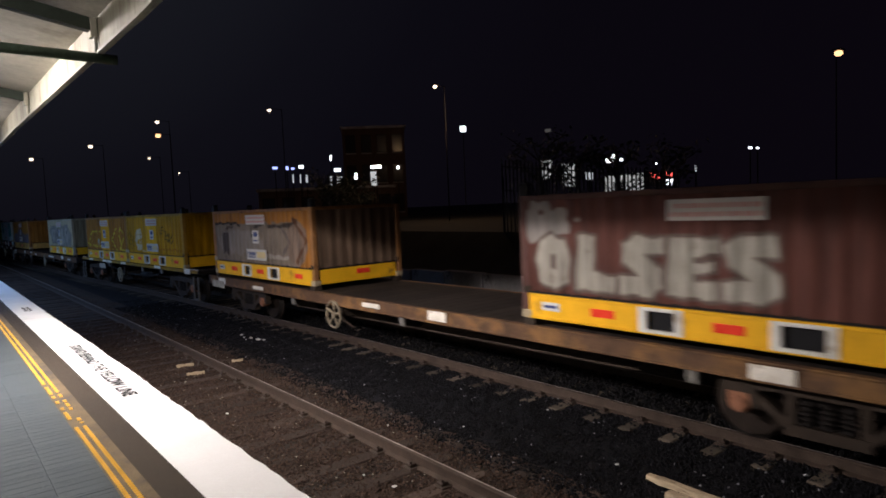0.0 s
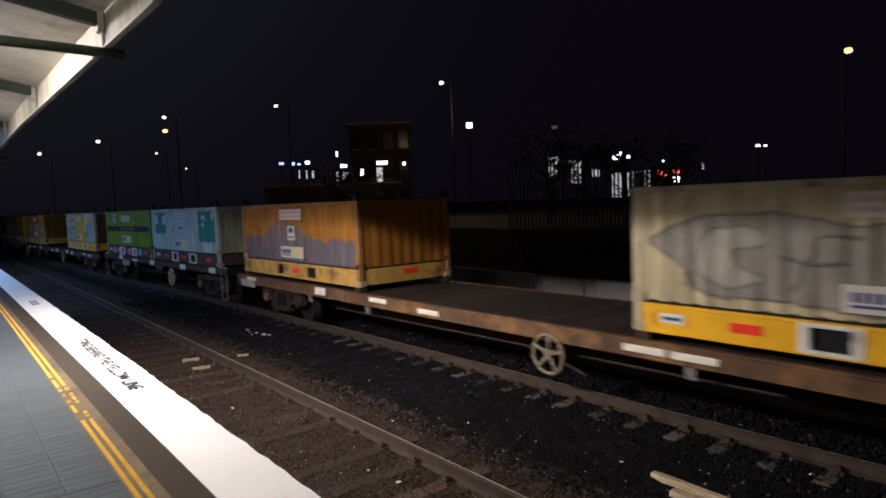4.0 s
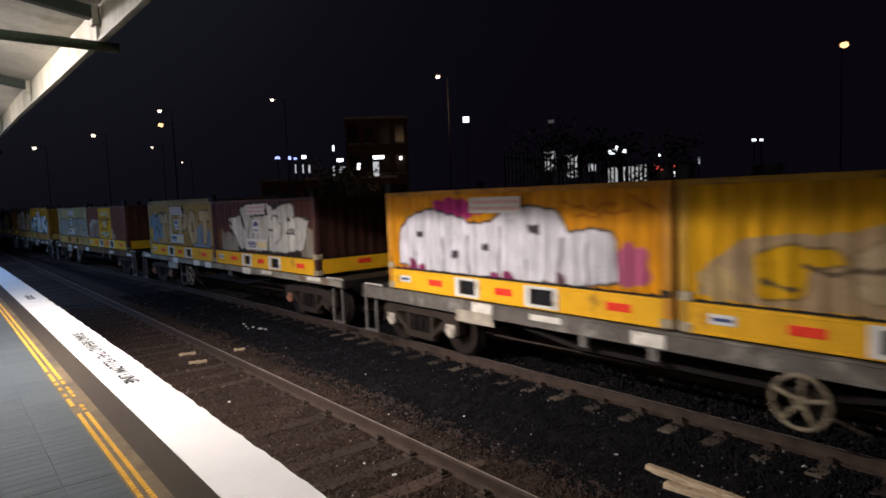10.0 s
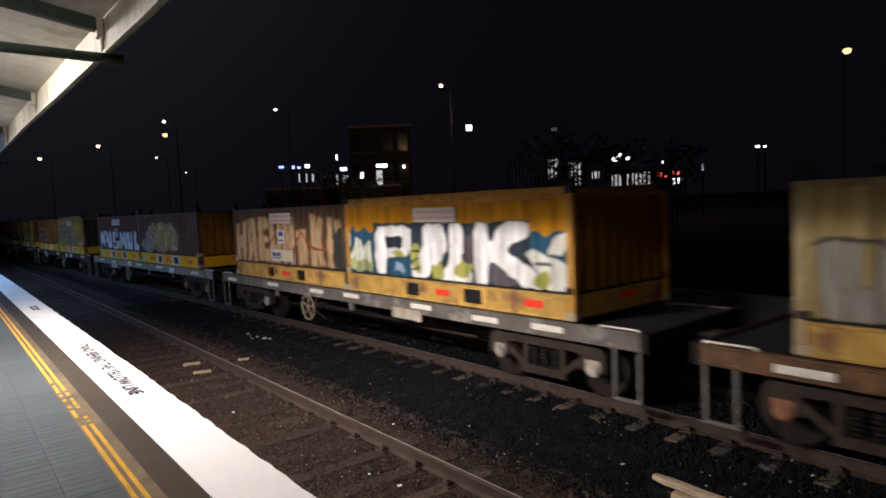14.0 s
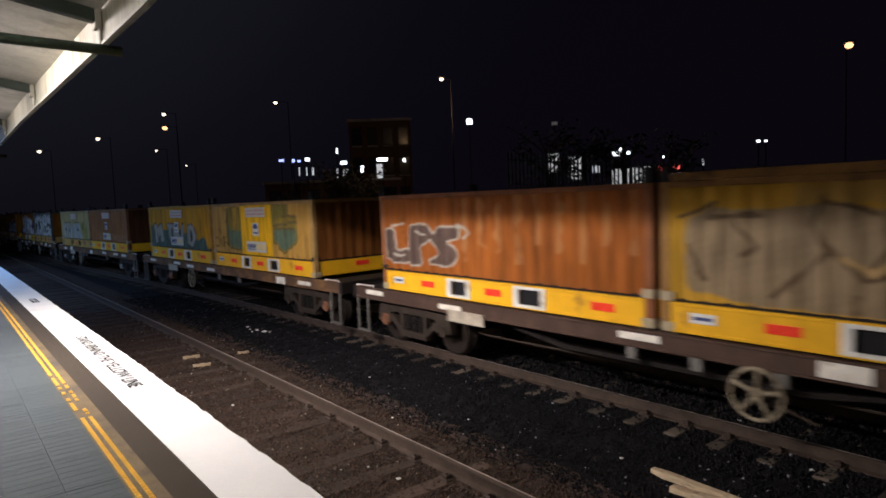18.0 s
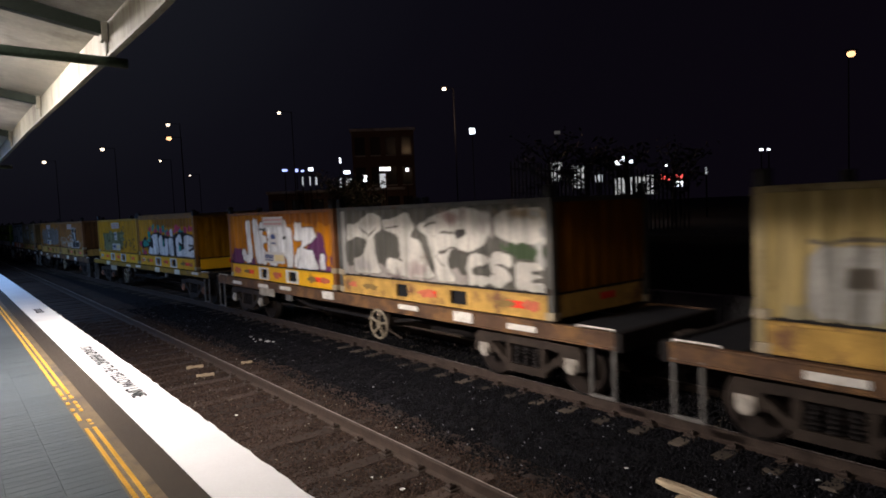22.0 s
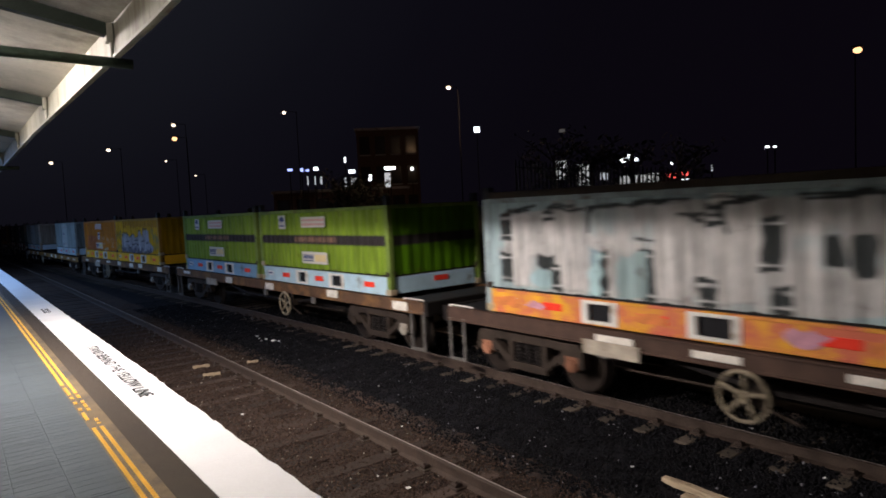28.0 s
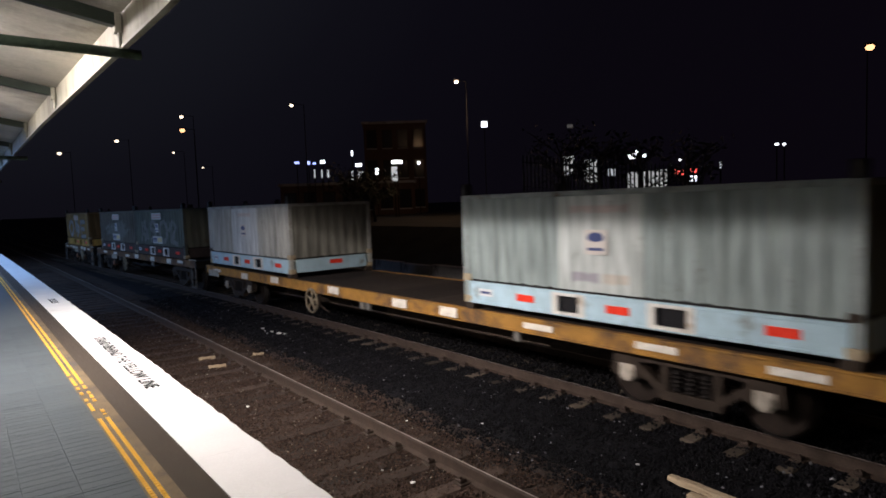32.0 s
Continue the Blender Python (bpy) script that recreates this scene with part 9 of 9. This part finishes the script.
# ------------------------------------------------------------------ stones, timber and litter on the ballast
def stones(name, count, x0, x1, y0, y1, bend, mat, size, seed, label, ground=-0.172, sleepers=None):
    """Loose broken stones, joined."""
    rng = np.random.default_rng(seed)
    unit = np.array([(1, 0, 0), (-0.9, 0.25, 0.1), (0.2, 1, 0), (-0.1, -0.95, 0.15), (0.1, 0.1, 0.8), (0, 0, -0.7)], float)
    tri = np.array([(0, 2, 4), (2, 1, 4), (1, 3, 4), (3, 0, 4), (2, 0, 5), (1, 2, 5), (3, 1, 5), (0, 3, 5)])
    # denser beside the waiting area
    y = y0 + (y1 - y0) * rng.random(count) ** 1.5
    x = x0 + (x1 - x0) * rng.random(count)
    if sleepers:
        start, pitch, limit, keep_share, inner = sleepers
        off = np.abs((y - start + pitch / 2) % pitch - pitch / 2)
        keep = (off > 0.125) | (x < limit) | (x > inner) | (rng.random(count) < keep_share)
        x, y, count = x[keep], y[keep], int(keep.sum())
    r = size * rng.uniform(0.45, 1.25, count)
    pts = unit[None] * rng.uniform(0.7, 1.3, (count, 6, 3)) * r[:, None, None]
    a = rng.uniform(0, 6.283, count)
    b = rng.uniform(-0.7, 0.7, count)
    px = pts[..., 0] * np.cos(a)[:, None] - pts[..., 1] * np.sin(a)[:, None]
    py = pts[..., 0] * np.sin(a)[:, None] + pts[..., 1] * np.cos(a)[:, None]
    pz = pts[..., 2] + px * np.sin(b)[:, None] * 0.5
    shift = np.array([bend(v) for v in y])
    out = np.stack([px + (x - shift)[:, None], py + y[:, None], pz + ground + rng.uniform(-0.008, 0.016, count)[:, None]], -1).reshape(-1, 3)
    faces = (tri[None] + (np.arange(count) * 6)[:, None, None]).reshape(-1, 3)
    me = bpy.data.meshes.new(name)
    me.vertices.add(len(out))
    me.vertices.foreach_set("co", out.astype(np.float32).ravel())
    me.loops.add(faces.size)
    me.loops.foreach_set("vertex_index", faces.astype(np.int32).ravel())
    me.polygons.add(len(faces))
    me.polygons.foreach_set("loop_start", np.arange(0, faces.size, 3, dtype=np.int32))
    me.update(calc_edges=True)
    me.materials.append(mat)
    tagged(new(name, me), label, "ballast stones", kind="stuff")


def stone_material(name, colour, pale):
    """Broken stone, each piece its own tone, a few of them pale."""
    m = bpy.data.materials.new(name)
    m.use_nodes = True
    n, l = m.node_tree.nodes, m.node_tree.links
    b = n["Principled BSDF"]
    geo = n.new("ShaderNodeNewGeometry")
    ramp = n.new("ShaderNodeValToRGB")
    e = ramp.color_ramp.elements
    e[0].position, e[0].color = 0.0, (*[c * 0.45 for c in colour], 1)
    e[1].position, e[1].color = 1.0, (*pale, 1)
    for at, k in ((0.6, 1.0), (0.94, 1.6), (0.988, 2.2)):
        new_e = e.new(at)
        new_e.color = (*[c * k for c in colour], 1)
    l.new(geo.outputs["Random Per Island"], ramp.inputs[0])
    l.new(ramp.outputs[0], b.inputs["Base Color"])
    b.inputs["Roughness"].default_value = 0.85
    b.inputs["Specular IOR Level"].default_value = 0.2
    return m


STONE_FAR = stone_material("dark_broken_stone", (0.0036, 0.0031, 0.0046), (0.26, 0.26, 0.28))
# darker copy for the train's track: shade under the wagons put into the colour
STONE_TRACK = stone_material("shaded_track_stone", (0.0024, 0.0020, 0.0028), (0.03, 0.03, 0.033))
STONE_NEAR = stone_material("rusty_broken_stone", (0.048, 0.0295, 0.0215), (0.34, 0.33, 0.28))
stones("ballast_stones_near", 74000, 2.2, 4.9, 2.0, 22, bend_near, STONE_NEAR, 0.0155, 1, "loose rust-brown ballast stones", ground=-0.160, sleepers=(-3.9, 0.66, 3.5, 0.25, 4.58))
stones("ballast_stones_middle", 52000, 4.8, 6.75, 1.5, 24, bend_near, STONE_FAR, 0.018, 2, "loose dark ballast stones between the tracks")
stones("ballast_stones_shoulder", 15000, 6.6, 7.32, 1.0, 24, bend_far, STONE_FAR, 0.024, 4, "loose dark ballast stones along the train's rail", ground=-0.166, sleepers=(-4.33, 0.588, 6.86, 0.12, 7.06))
stones("ballast_stones_far", 12000, 7.42, 9.0, 1.0, 20, bend_far, STONE_TRACK, 0.034, 3, "loose ballast stones in the train's track, darkened for the shade under it", ground=-0.142)

MAT["fresh_wood"] = material("splintered_timber", (0.46, 0.36, 0.24), 0.8, vary=0.3, scale=5, grain=40, bump=0.4, stretch=(6, 1, 6), stain=(0.16, 0.11, 0.07), stain_amount=0.3)
MAT["litter"] = material("crumpled_paper", (0.62, 0.62, 0.60), 0.7, vary=0.1, bump=0.1)


def timber(x, y, z, length, wide, turn, tilt, label):
    rng = random.Random(int(x * 100))
    s = Shape()
    n = 7
    pts = []
    for k in range(n + 1):
        u = -length / 2 + length * k / n
        a, b = wide * rng.uniform(0.75, 1.1) / 2, 0.028 * rng.uniform(0.7, 1.2)
        off = rng.uniform(-0.008, 0.008)
        pts += [(off - a, u, -b), (off + a, u, -b), (off + a * 0.85, u, b), (off - a * 0.85, u, b)]
    faces = [(k * 4 + j, k * 4 + (j + 1) % 4, (k + 1) * 4 + (j + 1) % 4, (k + 1) * 4 + j) for k in range(n) for j in range(4)] + [(0, 1, 2, 3), (n * 4, n * 4 + 1, n * 4 + 2, n * 4 + 3)]
    ob = new("timber_offcut", s.add(pts, faces).mesh("timber_offcut", MAT["fresh_wood"]))
    ob.matrix_basis = pose(x, y, z, tilt, 0, turn)
    tagged(ob, label, "timber", "broken timbers on the ballast")


timber(5.74, 3.36, -0.105, 1.15, 0.10, -1.5, 0.5, "splintered pale timber lying on the ballast")
timber(5.58, 3.05, -0.105, 1.05, 0.11, 3.0, -0.6, "splintered pale timber lying on the ballast")
timber(5.63, 2.80, -0.13, 0.9, 0.16, -4.0, 0.0, "broken brown timber lying on the ballast")
timber(3.80, 13.3, -0.13, 0.32, 0.034, 78, 0.0, "short pale timber between the rails")
timber(3.74, 12.45, -0.13, 0.32, 0.036, 74, 0.0, "short pale timber between the rails")
timber(4.72, 12.9, -0.14, 0.22, 0.026, 72, 0.0, "short pale timber beside the rail")


def scrap(x, y, z, size, seed):
    rng = random.Random(seed)
    pts = [(math.cos(6.283 * k / 9) * size * rng.uniform(0.6, 1.2), math.sin(6.283 * k / 9) * size * rng.uniform(0.6, 1.2), rng.uniform(0.0, 0.5) * size) for k in range(9)] + [(0, 0, size * 0.6), (0, 0, -0.01)]
    faces = [(k, (k + 1) % 9, 9) for k in range(9)] + [((k + 1) % 9, k, 10) for k in range(9)]
    ob = new("litter", Shape().add(pts, faces).mesh("litter", MAT["litter"]))
    ob.location = (x, y, z)
    tagged(ob, "crumpled pale scrap of litter on the ballast", "litter", "litter by the tracks")


for k, (x, y, size) in enumerate(((5.84, 15.55, 0.055), (5.86, 15.0, 0.05), (5.90, 14.65, 0.075), (5.70, 14.9, 0.03), (5.97, 14.5, 0.05), (5.78, 15.25, 0.03), (5.86, 4.41, 0.026), (7.02, 2.87, 0.035), (5.45, 6.6, 0.022), (4.75, 7.4, 0.022), (3.7, 5.7, 0.03), (3.62, 6.2, 0.022), (3.3, 9.6, 0.03), (5.6, 9.4, 0.02), (7.9, 4.1, 0.05))):
    scrap(x, y, -0.15, size, k)


# ------------------------------------------------------------------ the train runs by
def wagon_pose(index, t):
    y = WAGON_MID[index] - SPEED * t
    reach = 5.5
    b = (bend_far(y - reach) + bend_far(y + reach)) / 2
    turn = math.degrees(math.atan((bend_far(y + reach) - bend_far(y - reach)) / (2 * reach)))
    return pose(AXIS - b, y, 0, 0, 0, turn)


def motions():
    for thing, index, along, high in MOVERS:
        lift = Matrix.Translation((0, along, high))
        walk(thing, [(t, wagon_pose(index, t) @ lift) for t in range(33)])
    # the wheels turn while they are near enough to be made out
    for axle, index, along in TURNERS:
        rows, first = [], None
        for k in range(0, 961):
            t = k / 30
            y = WAGON_MID[index] + along - SPEED * t
            if -2.5 < y < 19 or k in (0, 960):
                turn = SPEED * max(0.0, min(t, (WAGON_MID[index] + along + 2.5) / SPEED) - max(0.0, (WAGON_MID[index] + along - 19) / SPEED)) / WHEEL_R
                rows.append((t, pose(0, along, WHEEL_R, math.degrees(turn), 0, 0)))
        walk(axle, rows)


motions()
